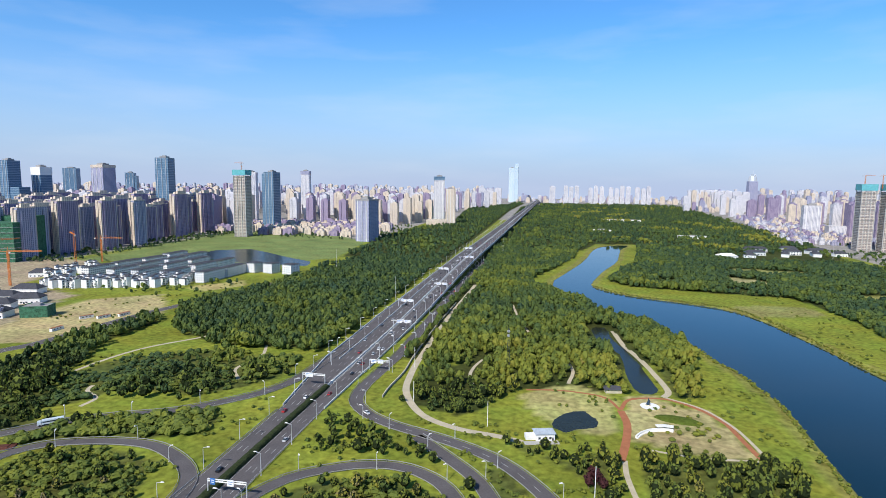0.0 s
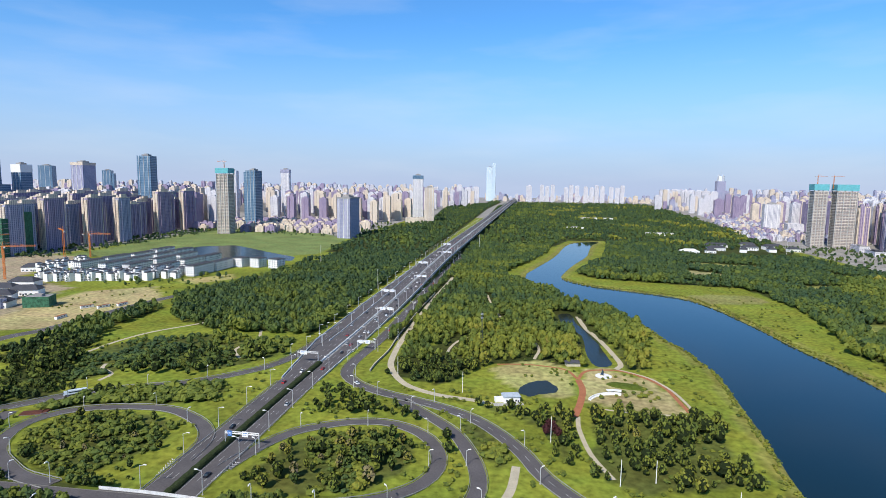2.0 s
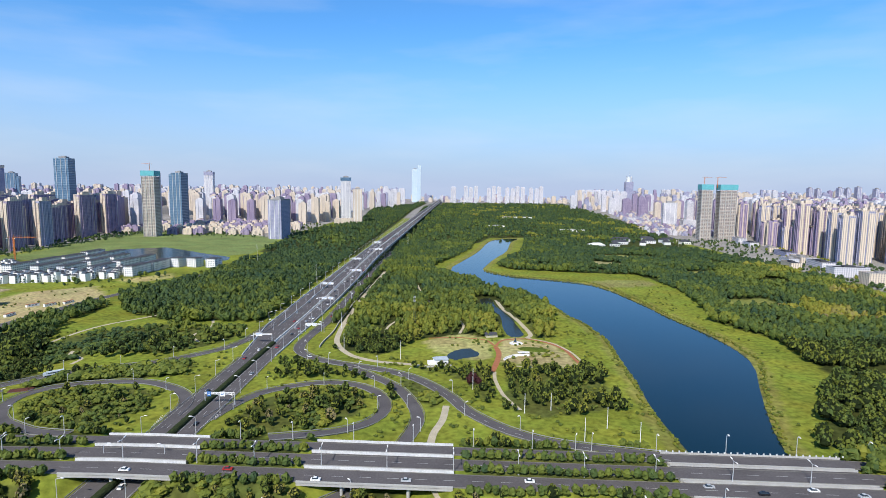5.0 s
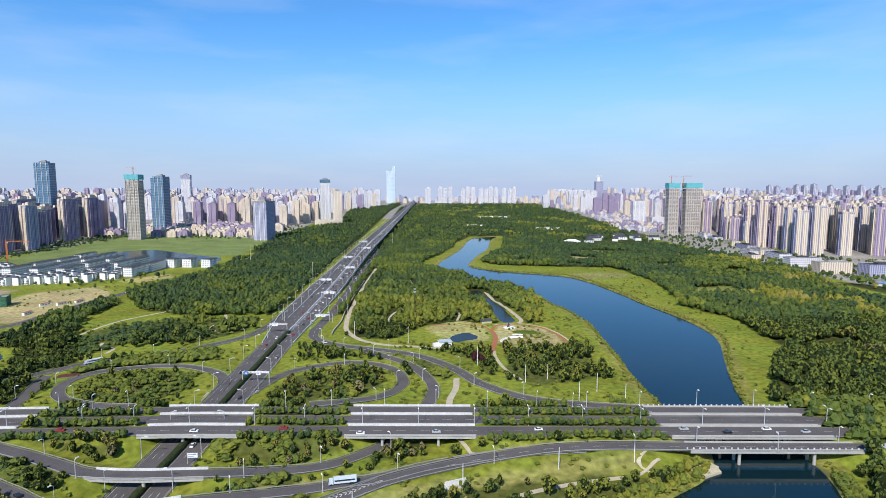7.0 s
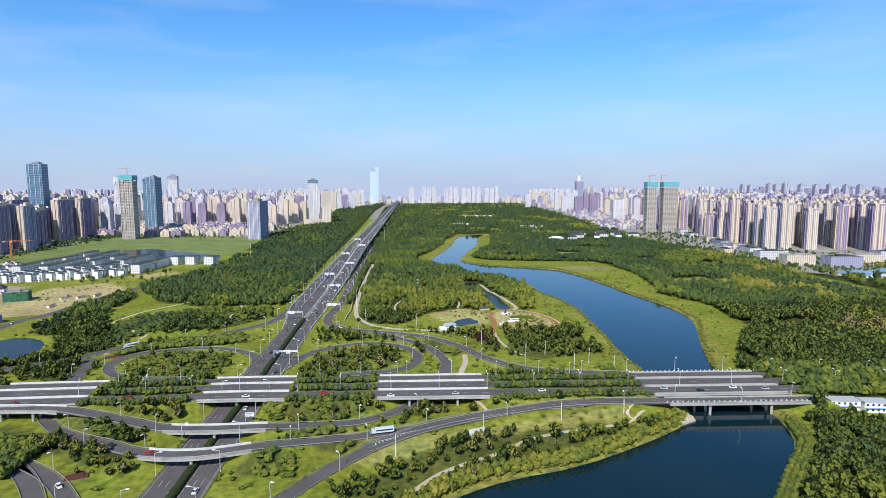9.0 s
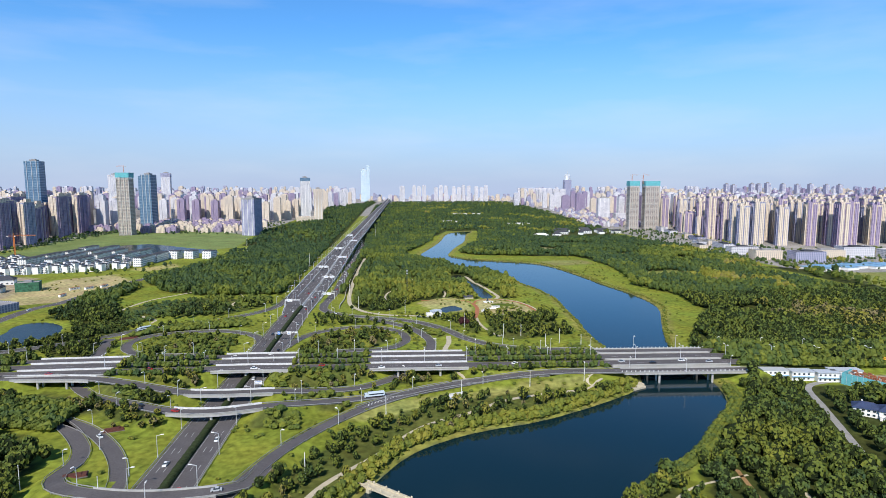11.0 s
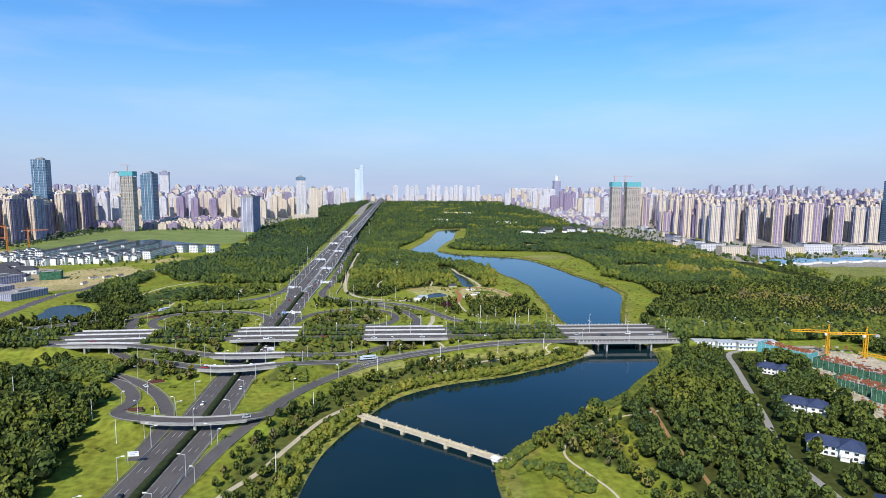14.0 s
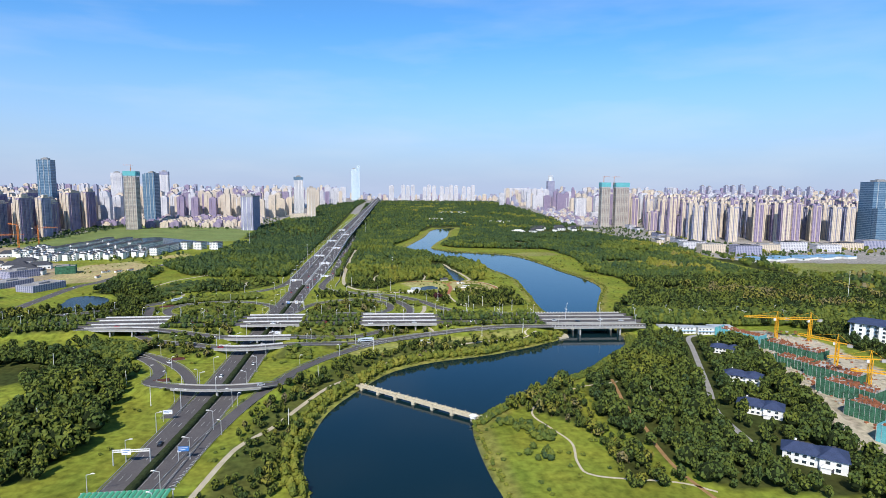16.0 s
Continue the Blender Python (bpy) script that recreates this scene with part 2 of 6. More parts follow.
def ground_height(x, y):
    h = np.zeros(x.shape)
    for k, line in LINES.items():
        half, kind = ROADS[k][1] / 2 + 1.5, ROADS[k][2]
        keep = np.array([q for q in line[::2] if q[2] > 0.3 and not on_bridge(kind, q)])
        if len(keep):
            near = (x > keep[:, 0].min() - 40) & (x < keep[:, 0].max() + 40) & (y > keep[:, 1].min() - 40) & (y < keep[:, 1].max() + 40)
            px, py = x[near], y[near]
            up = np.zeros(px.shape)
            for q in keep:
                d = np.hypot(px - q[0], py - q[1])
                up = np.maximum(up, q[2] - 0.12 - np.maximum(d - half - 1.0, 0) * 0.55)
            h[near] = np.maximum(h[near], up)
    # roads in the open cut stay clear of the banks
    for k, line in LINES.items():
        half, kind = ROADS[k][1] / 2 + 2.0, ROADS[k][2]
        low = np.array([q for q in line[::2] if not on_bridge(kind, q)])
        near = (h > 0.05) & (x > low[:, 0].min() - 15) & (x < low[:, 0].max() + 15) & (y > low[:, 1].min() - 15) & (y < low[:, 1].max() + 15)
        if near.any():
            px, py, top = x[near], y[near], h[near]
            for q in low:
                d = np.hypot(px - q[0], py - q[1])
                top = np.minimum(top, q[2] - 0.1 + np.maximum(d - half, 0) * 0.7)
            h[near] = top
    for poly, z in [(RIVER, WATER_Z)] + [(p, -0.6) for p in PONDS]:
        px, py = np.array(poly).T
        near = (x > px.min() - 30) & (x < px.max() + 30) & (y > py.min() - 30) & (y < py.max() + 30)
        h[near] = np.minimum(h[near], np.maximum(z - 0.3 * inside_by(poly, x[near], y[near]), -4.5))
    return h


gx, gy = np.meshgrid(GX, GY)
gh = ground_height(gx.ravel(), gy.ravel()).reshape(gx.shape)


def ground_at(x, y):
    """The ground's height between its grid points."""
    x, y = np.atleast_1d(np.asarray(x, float)), np.atleast_1d(np.asarray(y, float))
    i = np.clip(np.searchsorted(GX, x) - 1, 0, len(GX) - 2)
    j = np.clip(np.searchsorted(GY, y) - 1, 0, len(GY) - 2)
    u, v = (x - GX[i]) / (GX[i + 1] - GX[i]), (y - GY[j]) / (GY[j + 1] - GY[j])
    return gh[j, i] * (1 - u) * (1 - v) + gh[j, i + 1] * u * (1 - v) + gh[j + 1, i] * (1 - u) * v + gh[j + 1, i + 1] * u * v


def mesh_of(name, verts, faces, mats, smooth=False):
    me = bpy.data.meshes.new(name)
    verts, faces = np.asarray(verts, np.float32), np.asarray(faces, np.int32)
    n, k = faces.shape
    me.vertices.add(len(verts)); me.vertices.foreach_set("co", verts.ravel())
    me.loops.add(n * k); me.loops.foreach_set("vertex_index", faces.ravel())
    me.polygons.add(n); me.polygons.foreach_set("loop_start", np.arange(0, n * k, k, dtype=np.int32))
    me.polygons.foreach_set("use_smooth", np.full(n, smooth))
    for m in mats if isinstance(mats, (list, tuple)) else [mats]:
        me.materials.append(m)
    me.update(calc_edges=True)
    me.validate()
    return me


def structure(name, me, label, category):
    return tagged(new(name, me), label, category, kind="structure")

# ---- ground ----
WOODS = {  # outline, spacing in metres, height of the trees
    "east_north": ([(330, 192), (365, 245), (412, 300), (428, 400), (404, 466), (418, 505), (432, 569), (440, 635), (436, 690), (428, 752), (322, 772), (252, 790), (228, 830), (262, 930), (300, 1040), (318, 1150), (340, 1300), (430, 1250), (440, 1110), (640, 1090), (690, 900), (690, 700), (640, 500), (680, 300), (680, 180)], 6.2, 9),
    "east_south": ([(345, 118), (320, 116), (310, 90), (290, 64), (256, 28), (228, 6), (218, -60), (240, -130), (320, -150), (330, -110), (362, -50), (405, 40), (390, 105)], 6.0, 9),
    "middle": ([(34, 440), (27, 560), (27, 1200), (214, 1200), (194, 1060), (164, 940), (134, 850), (126, 800), (158, 730), (200, 640), (245, 570), (255, 520), (240, 470), (190, 440), (120, 425)], 6.0, 8),
    "park": ([(58, 352), (52, 430), (205, 470), (200, 400), (188, 395), (150, 392), (128, 392), (108, 352), (96, 340)], 6.2, 6.5),
    "park_ramp_hedge": ([(122, 292), (137, 276), (146, 253), (140, 240), (126, 258), (116, 282)], 3.8, 3.0),
    "park_trees": ([(122, 316), (133, 320), (153, 308), (164, 318), (180, 312), (176, 250), (165, 250), (160, 285), (144, 300), (124, 309)], 6.5, 6),
    "park_shrubs": ([(200, 356), (228, 373), (230, 352), (236, 335), (226, 328), (196, 336)], 5.0, 2.2),
    "west": ([(-26, 440), (-24, 500), (-24, 960), (-160, 990), (-190, 860), (-200, 720), (-228, 560), (-170, 470), (-110, 440)], 6.0, 9),
    "west_edge": ([(-160, 318), (-190, 328), (-228, 335), (-238, 420), (-232, 520), (-205, 505), (-205, 440), (-186, 390), (-165, 350)], 6.2, 8),
    "west_near": ([(-24, 390), (-110, 440), (-125, 330), (-60, 330)], 11.0, 7),
    "west_strip": ([(-60, 300), (-110, 290), (-200, 190), (-330, 192), (-330, 240), (-240, 240), (-180, 250), (-140, 295)], 7.5, 8),
    "loop_west": ([(-35, 262), (-60, 270), (-95, 260), (-100, 240), (-80, 214), (-30, 198), (-20, 225)], 14.0, 5.5),
    "scrub_loop_west": ([(-32, 264), (-60, 272), (-97, 261), (-103, 241), (-82, 212), (-45, 203), (-26, 232)], 3.9, 2.4),
    "scrub_north_west": ([(-118, 262), (-122, 280), (-98, 299), (-66, 312), (-46, 328), (-34, 318), (-30, 294), (-54, 285), (-82, 283)], 4.4, 3.8),
    "scrub_meadow": ([(-160, 292), (-127, 316), (-120, 340), (-60, 345), (-30, 380), (-36, 425), (-110, 430), (-165, 395), (-180, 340)], 4.6, 2.8),
    "loop_east": ([(32, 245), (45, 262), (75, 270), (95, 260), (98, 235), (85, 215), (45, 198), (28, 205)], 9.0, 7.0),
    "scrub_loop_east": ([(30, 243), (45, 264), (75, 272), (97, 260), (100, 235), (86, 214), (48, 203), (28, 215)], 4.2, 2.8),
    "wedge_east": ([(28, 285), (24, 335), (60, 313), (100, 292), (116, 255), (118, 225), (112, 270), (60, 290)], 8.0, 7),
    "south_west": ([(-170, 110), (-95, 84), (-70, 66), (-60, 44), (-62, 22), (-52, 6), (-50, -30), (-40, -55), (-46, -95), (-60, -100), (-95, -85), (-105, -40), (-100, 0), (-125, 30), (-200, 20), (-240, 60)], 6.4, 9.5),
    "south_west_far": ([(-70, -112), (-40, -120), (-40, -160), (-200, -160), (-200, -112), (-140, -70), (-125, -95)], 8.0, 7),
    "south_west_row": ([(-150, 130), (-70, 100), (-44, 75), (-38, 95), (-60, 110), (-80, 128), (-110, 140)], 7.0, 5.5),
    "lake_side": ([(66, 52), (108, 100), (160, 118), (250, 113), (214, 92), (140, 69), (88, 26), (58, -30), (58, -140), (22, -140), (28, -30), (46, 20)], 6.6, 6),
    "between_south": ([(36, 128), (60, 135), (85, 145), (120, 138), (140, 148), (250, 138), (190, 140), (110, 128), (80, 118), (40, 120)], 8.0, 5.5),
    "bank_nw": ([(-20, 130), (-40, 136), (-85, 150), (-85, 160), (-24, 148)], 6.5, 6.5),
    "bank_ne": ([(34, 128), (36, 148), (82, 144), (86, 138), (60, 130)], 6.5, 6.5),
    "island_west": ([(-28, 116), (-42, 126), (-80, 143), (-92, 148), (-84, 130), (-62, 116), (-42, 103), (-30, 100)], 6.5, 4.5),
    "island_east": ([(34, 108), (50, 112), (75, 118), (95, 124), (112, 119), (88, 112), (70, 108), (50, 101), (36, 97)], 6.5, 4.0),
    "cross_east": ([(338, 120), (345, 190), (520, 190), (700, 180), (700, 130), (420, 130), (400, 118)], 6.0, 9),
    "site_wood": ([(474, 124), (472, 30), (446, -40), (424, -140), (640, -140), (640, 124)], 7.0, 9),
    "cross_west": ([(-150, 196), (-330, 200), (-330, 140), (-150, 142)], 7.0, 7),
    "bank_west": ([(-82, 146), (-25, 146), (-25, 198), (-82, 198)], 6.0, 6),
    "bank_mid": ([(35, 146), (82, 143), (82, 192), (35, 195)], 6.0, 6),
    "bank_east": ([(152, 140), (246, 133), (246, 178), (200, 186), (152, 190)], 6.5, 5.5),
    "south_west_gap": ([(-60, 100), (-84, 90), (-110, 106), (-150, 118), (-110, 128), (-80, 122)], 6.5, 7),
    "park_belt": ([(211, 579), (233, 609), (248, 559), (256, 487), (238, 395), (219, 392), (220, 456), (210, 510)], 6.5, 9),
    "park_front": ([(182, 300), (203, 316), (222, 322), (230, 333), (246, 327), (258, 300), (250, 240), (200, 225), (180, 240)], 6.8, 7.5),
    "scrub_ramp_west": ([(-88, 140), (-68, 143), (-31, 127), (-30, 102), (-63, 114)], 4.2, 3.2),
    "grove_ramp_west": ([(-91, 120), (-71, 114), (-52, 104), (-26, 94), (-17, 72), (-35, 77), (-60, 96), (-81, 105)], 5.5, 6),
    "scrub_median": ([(16, 161), (33, 160), (38, 135), (27, 131)], 4.5, 4),
    "scrub_south": ([(21, 80), (31, 89), (49, 84), (52, 69), (25, 69)], 4.5, 3.5),
    "pond_grove": ([(-188, 250), (-159, 289), (-114, 242), (-113, 206), (-154, 210)], 6.0, 7),
    "pond_scrub": ([(-207, 334), (-147, 330), (-126, 277), (-170, 280)], 6.0, 5),
    "scrub_bank": ([(34, 165), (79, 161), (84, 136), (58, 129), (38, 144)], 4.5, 4.5),
    "grove_bank": ([(94, 137), (106, 151), (131, 158), (127, 137), (100, 125)], 5.5, 5),
    "scrub_island": ([(42, 123), (68, 121), (79, 99), (67, 88), (46, 96)], 4.3, 3.4),
    "peninsula": ([(165, -32), (200, 4), (225, 5), (215, -60), (230, -125), (205, -125), (207, -70), (190, -45)], 5.6, 6),
}
FAR_WOODS = [  # outline, spacing, height of the trees
    ([(27, 1200), (27, 2150), (795, 2150), (770, 1800), (735, 1446), (690, 1280), (660, 1100), (640, 1090), (440, 1110), (430, 1250), (335, 1340), (250, 1330), (214, 1200)], 14.5, 10),
    ([(27, 2150), (27, 3000), (880, 3000), (795, 2150)], 19, 12),
    ([(27, 3000), (60, 3600), (190, 3760), (760, 3780), (930, 3700), (880, 3000)], 25, 13),
    ([(-24, 960), (-24, 2900), (-235, 2900), (-150, 1880), (-215, 1572), (-236, 1393), (-225, 1250), (-200, 990)], 14.5, 10),
    ([(-24, 2900), (10, 3900), (-50, 3900), (-63, 3500), (-235, 2900)], 22, 13),
    ([(690, 300), (690, 600), (760, 520), (1000, 490), (1400, 500), (1400, 200), (690, 180)], 14.0, 11),
]
BARE = {  # ground with no trees: outline, colour
    "dirt_west": ([(-320, 400), (-345, 504), (-345, 570), (-289, 613), (-258, 580), (-228, 530), (-262, 420)], (0.40, 0.33, 0.16)),
    "dry_patch": ([(-290, 665), (-246, 722), (-226, 690), (-253, 640)], (0.38, 0.32, 0.13)),
    "works_west": ([(-800, 500), (-660, 830), (-560, 850), (-500, 640), (-380, 590), (-340, 480), (-320, 380), (-800, 380)], (0.35, 0.28, 0.19)),
    "meadow": ([(-600, 830), (-640, 1092), (-620, 1500), (-430, 1450), (-240, 1220), (-210, 960), (-300, 870)], (0.18, 0.225, 0.075)),
    "works_east": ([(396, 116), (394, 62), (374, 4), (348, -60), (318, -140), (412, -140), (432, -40), (456, 24), (464, 80), (440, 116)], (0.43, 0.37, 0.28)),
    "park_sand": ([(187, 332), (192, 394), (211, 398), (217, 384), (236, 378), (246, 322), (224, 317), (199, 326)], (0.38, 0.32, 0.15)),
    "pond_sand": ([(126, 384), (150, 404), (168, 408), (186, 385), (182, 343), (172, 332), (150, 342), (140, 352)], (0.34, 0.31, 0.12)),
    "verge_ramp_north": ([(42, 106), (70, 112), (100, 121), (150, 134), (205, 137), (160, 128), (112, 118), (80, 108)], (0.29, 0.28, 0.085)),
    "verge_ramp_south": ([(66, 78), (98, 101), (130, 112), (178, 121), (222, 122), (222, 114), (170, 109), (122, 97), (90, 76)], (0.27, 0.265, 0.075)),
    "glade_bank": ([(345, 640), (392, 652), (430, 664), (424, 700), (380, 706), (340, 690)], (0.24, 0.235, 0.075)),
    "glade_wood": ([(452, 520), (500, 530), (532, 548), (520, 584), (470, 572)], (0.20, 0.215, 0.055)),
    "glade_far": ([(505, 752), (560, 760), (606, 772), (590, 802), (520, 795)], (0.22, 0.225, 0.065)),
    "glade_river_head": ([(395, 940), (470, 925), (540, 944), (530, 985), (440, 998)], (0.23, 0.225, 0.075)),
    "field_east": ([(705, 405), (1100, 330), (1250, 470), (745, 545)], (0.20, 0.21, 0.06)),
    "glade_east": ([(385, 830), (432, 826), (445, 880), (402, 905)], (0.34, 0.31, 0.15)),
}
# woodland floor and undergrowth colours are darkened, standing in for shade beneath the crowns
LAWN, SHADED_FLOOR, SHORE, TOWN = (0.198, 0.222, 0.030), (0.052, 0.062, 0.016), (0.22, 0.21, 0.05), (0.30, 0.28, 0.26)
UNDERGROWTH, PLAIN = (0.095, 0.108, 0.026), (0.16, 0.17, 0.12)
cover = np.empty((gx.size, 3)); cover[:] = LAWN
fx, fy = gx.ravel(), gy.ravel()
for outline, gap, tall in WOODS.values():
    cover[inside_by(outline, fx, fy) > (1 if gap <= 5 else 4 if gap < 8 else 500)] = SHADED_FLOOR if 5 < gap < 6.5 else UNDERGROWTH
town = (fx < -640) | (fx > 700) | ((fy > 1250) & (fx < -236)) | (fy > 2100)
cover[town] = TOWN
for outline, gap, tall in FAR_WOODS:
    cover[inside_by(outline, fx, fy) > -8] = SHADED_FLOOR
cover[(fy > 9000) | (np.abs(fx) > 9000)] = PLAIN
for outline, colour in BARE.values():
    cover[inside_by(outline, fx, fy) > 0] = colour
bank = inside_by(RIVER, fx, fy)
cover[(bank > -9) & (bank < 1)] = SHORE
cover[bank > 1] = (0.05, 0.06, 0.05)

M_GROUND = bpy.data.materials.new("grassland")
M_GROUND.use_nodes = True
_n, _l = M_GROUND.node_tree.nodes, M_GROUND.node_tree.links
_b = _n["Principled BSDF"]
_b.inputs["Roughness"].default_value, _b.inputs["Specular IOR Level"].default_value = 0.95, 0.1
_a = _n.new("ShaderNodeAttribute"); _a.attribute_name = "cover"
_g = _n.new("ShaderNodeNewGeometry")
_mix = None
for size, detail, low, high in ((0.02, 4, 0.78, 1.22), (0.25, 5, 0.62, 1.38)):
    _t = _n.new("ShaderNodeTexNoise"); _t.inputs["Scale"].default_value, _t.inputs["Detail"].default_value = size, detail
    _l.new(_g.outputs["Position"], _t.inputs["Vector"])
    _r = _n.new("ShaderNodeMapRange"); _r.inputs["From Min"].default_value, _r.inputs["From Max"].default_value = 0.3, 0.7
    _r.inputs["To Min"].default_value, _r.inputs["To Max"].default_value = low, high
    _l.new(_t.outputs["Fac"], _r.inputs["Value"])
    _s = _n.new("ShaderNodeVectorMath"); _s.operation = "SCALE"
    _l.new(_mix or _a.outputs["Color"], _s.inputs[0]); _l.new(_r.outputs[0], _s.inputs["Scale"])
    _mix = _s.outputs[0]
_t = _n.new("ShaderNodeTexNoise"); _t.inputs["Scale"].default_value, _t.inputs["Detail"].default_value = 0.035, 3
_l.new(_g.outputs["Position"], _t.inputs["Vector"])
_h = _n.new("ShaderNodeHueSaturation")
_r = _n.new("ShaderNodeMapRange"); _r.inputs["From Min"].default_value, _r.inputs["From Max"].default_value = 0.3, 0.7
_r.inputs["To Min"].default_value, _r.inputs["To Max"].default_value = 0.482, 0.524
_l.new(_t.outputs["Fac"], _r.inputs["Value"]); _l.new(_r.outputs[0], _h.inputs["Hue"]); _l.new(_mix, _h.inputs["Color"])
_l.new(_h.outputs[0], _b.inputs["Base Color"])

ny, nx = gx.shape
idx = np.arange(gx.size).reshape(ny, nx)
quads = np.stack([idx[:-1, :-1], idx[:-1, 1:], idx[1:, 1:], idx[1:, :-1]], -1).reshape(-1, 4)
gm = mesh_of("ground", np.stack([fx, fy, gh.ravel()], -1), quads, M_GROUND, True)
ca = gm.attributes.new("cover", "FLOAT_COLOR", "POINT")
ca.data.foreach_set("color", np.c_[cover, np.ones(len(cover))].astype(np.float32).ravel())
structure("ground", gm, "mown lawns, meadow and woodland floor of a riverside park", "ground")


def sheet(name, poly, z, mat, grow, label, category):
    bm = bmesh.new()
    cx, cy = np.mean(poly, axis=0)
    vs = [bm.verts.new((x + grow * (x - cx) / max(1, math.hypot(x - cx, y - cy)), y + grow * (y - cy) / max(1, math.hypot(x - cx, y - cy)), z)) for x, y in poly]
    bm.faces.new(vs)
    bmesh.ops.triangulate(bm, faces=bm.faces[:])
    bmesh.ops.recalc_face_normals(bm, faces=bm.faces[:])
    me = bpy.data.meshes.new(name); bm.to_mesh(me); bm.free()
    if me.polygons[0].normal.z < 0:
        me.flip_normals()
    me.materials.append(mat)
    return structure(name, me, label, category)


wx0, wx1 = 40, 420
wm = mesh_of("water", [(wx0, -230, WATER_Z), (wx1, -230, WATER_Z), (wx1, 1350, WATER_Z), (wx0, 1350, WATER_Z)], [(0, 1, 2, 3)], M_WATER)
structure("water", wm, "calm deep blue river and lake water", "water")
for poly, what in zip(PONDS, ("park pond", "pond beside the villas", "dark park pool", "narrow park creek")):
    sheet("pond", poly, -0.6, M_POND, 3.0, "still dark water of a " + what, "water")


# ---- roads ----
def sides(line):
    d = np.gradient(line[:, :2], axis=0)
    d /= np.linalg.norm(d, axis=1)[:, None] + 1e-9
    return np.stack([-d[:, 1], d[:, 0]], -1)


def ribbon(line, left, right, above, depth):
    """A slab along a line: offsets to the left and right of it, its top over the line and its depth."""
    n = sides(line)
    rows = []
    for off, dz in ((left, above), (right, above), (right, above - depth), (left, above - depth)):
        rows.append(np.c_[line[:, :2] + n * np.reshape(off, (-1, 1)), line[:, 2] + dz])
    v = np.stack(rows, 1).reshape(-1, 3)
    f = []
    for i in range(len(line) - 1):
        a, b = 4 * i, 4 * i + 4
        for p, q in ((0, 1), (1, 2), (2, 3), (3, 0)):
            f.append((a + p, a + q, b + q, b + p))
    e = 4 * (len(line) - 1)
    f += [(0, 3, 2, 1), (e, e + 1, e + 2, e + 3)]
    return v, f


def joined(pieces):
    vs, fs, n = [], [], 0
    for v, f in pieces:
        vs.append(np.asarray(v)); fs.append(np.asarray(f) + n); n += len(v)
    return np.vstack(vs), np.vstack(fs)


def child(ob, parent):
    ob.parent = parent
    return ob


def runs(line, test):
    """The stretches of a line where the test holds."""
    out, now = [], []
    for q in line:
        if test(q):
            now.append(q)
        else:
            if len(now) > 1:
                out.append(np.array(now))
            now = []
    if len(now) > 1:
        out.append(np.array(now))
    return out


def dashes(line, off, every, length, width=0.1):
    got, d, out = 0.0, np.r_[0, np.cumsum(np.hypot(*np.diff(line[:, :2], axis=0).T))], []
    n = sides(line)
    for s in np.arange(2, d[-1] - length, every):
        q = [np.array([np.interp(u, d, line[:, k]) for k in range(3)]) for u in (s, s + length)]
        m = [np.array([np.interp(u, d, n[:, k]) for k in range(2)]) for u in (s, s + length)]
        v = [(*(q[a][:2] + m[a] * (off + w)), q[a][2] + 0.075) for a, w in ((0, width), (0, -width), (1, -width), (1, width))]
        out.append((v, [(0, 1, 2, 3)]))
    return out


for k, line in LINES.items():
    w, kind = ROADS[k][1], ROADS[k][2]
    ob = structure("road", mesh_of("road", *ribbon(line, w / 2, -w / 2, 0.05, 0.5), M_LANE if k == "lane_east" else M_ASPHALT), "pale concrete park lane" if k == "lane_east" else "grey asphalt carriageway with worn lane markings", "road")
    marks = [] if k.startswith("cross") else [ribbon(line, o + 0.07, o - 0.07, 0.075, 0.02) for o in (w / 2 - 0.5, -w / 2 + 0.5)] if w > 10 else []
    if w > 10:
        lanes = 3
        for i in range(1, lanes):
            marks += dashes(line, w / 2 - 0.5 - i * (w - 1) / lanes, 18, 5)
    elif w > 7:
        marks += dashes(line, 0, 12, 5)
    if marks:
        child(new("lane_marking", mesh_of("lane_marking", *joined(marks), M_MARK)), ob)
    if w > 6 and not k.startswith("street"):
        kerbs = [ribbon(line[::2] if len(line) % 2 else np.vstack([line[::2], line[-1:]]), s * (w / 2 + 0.28), s * (w / 2), 0.16, 0.5) for s in (1, -1)]
        child(tagged(new("kerb", mesh_of("kerb", *joined(kerbs), M_KERB)), "weathered concrete kerb"), ob)


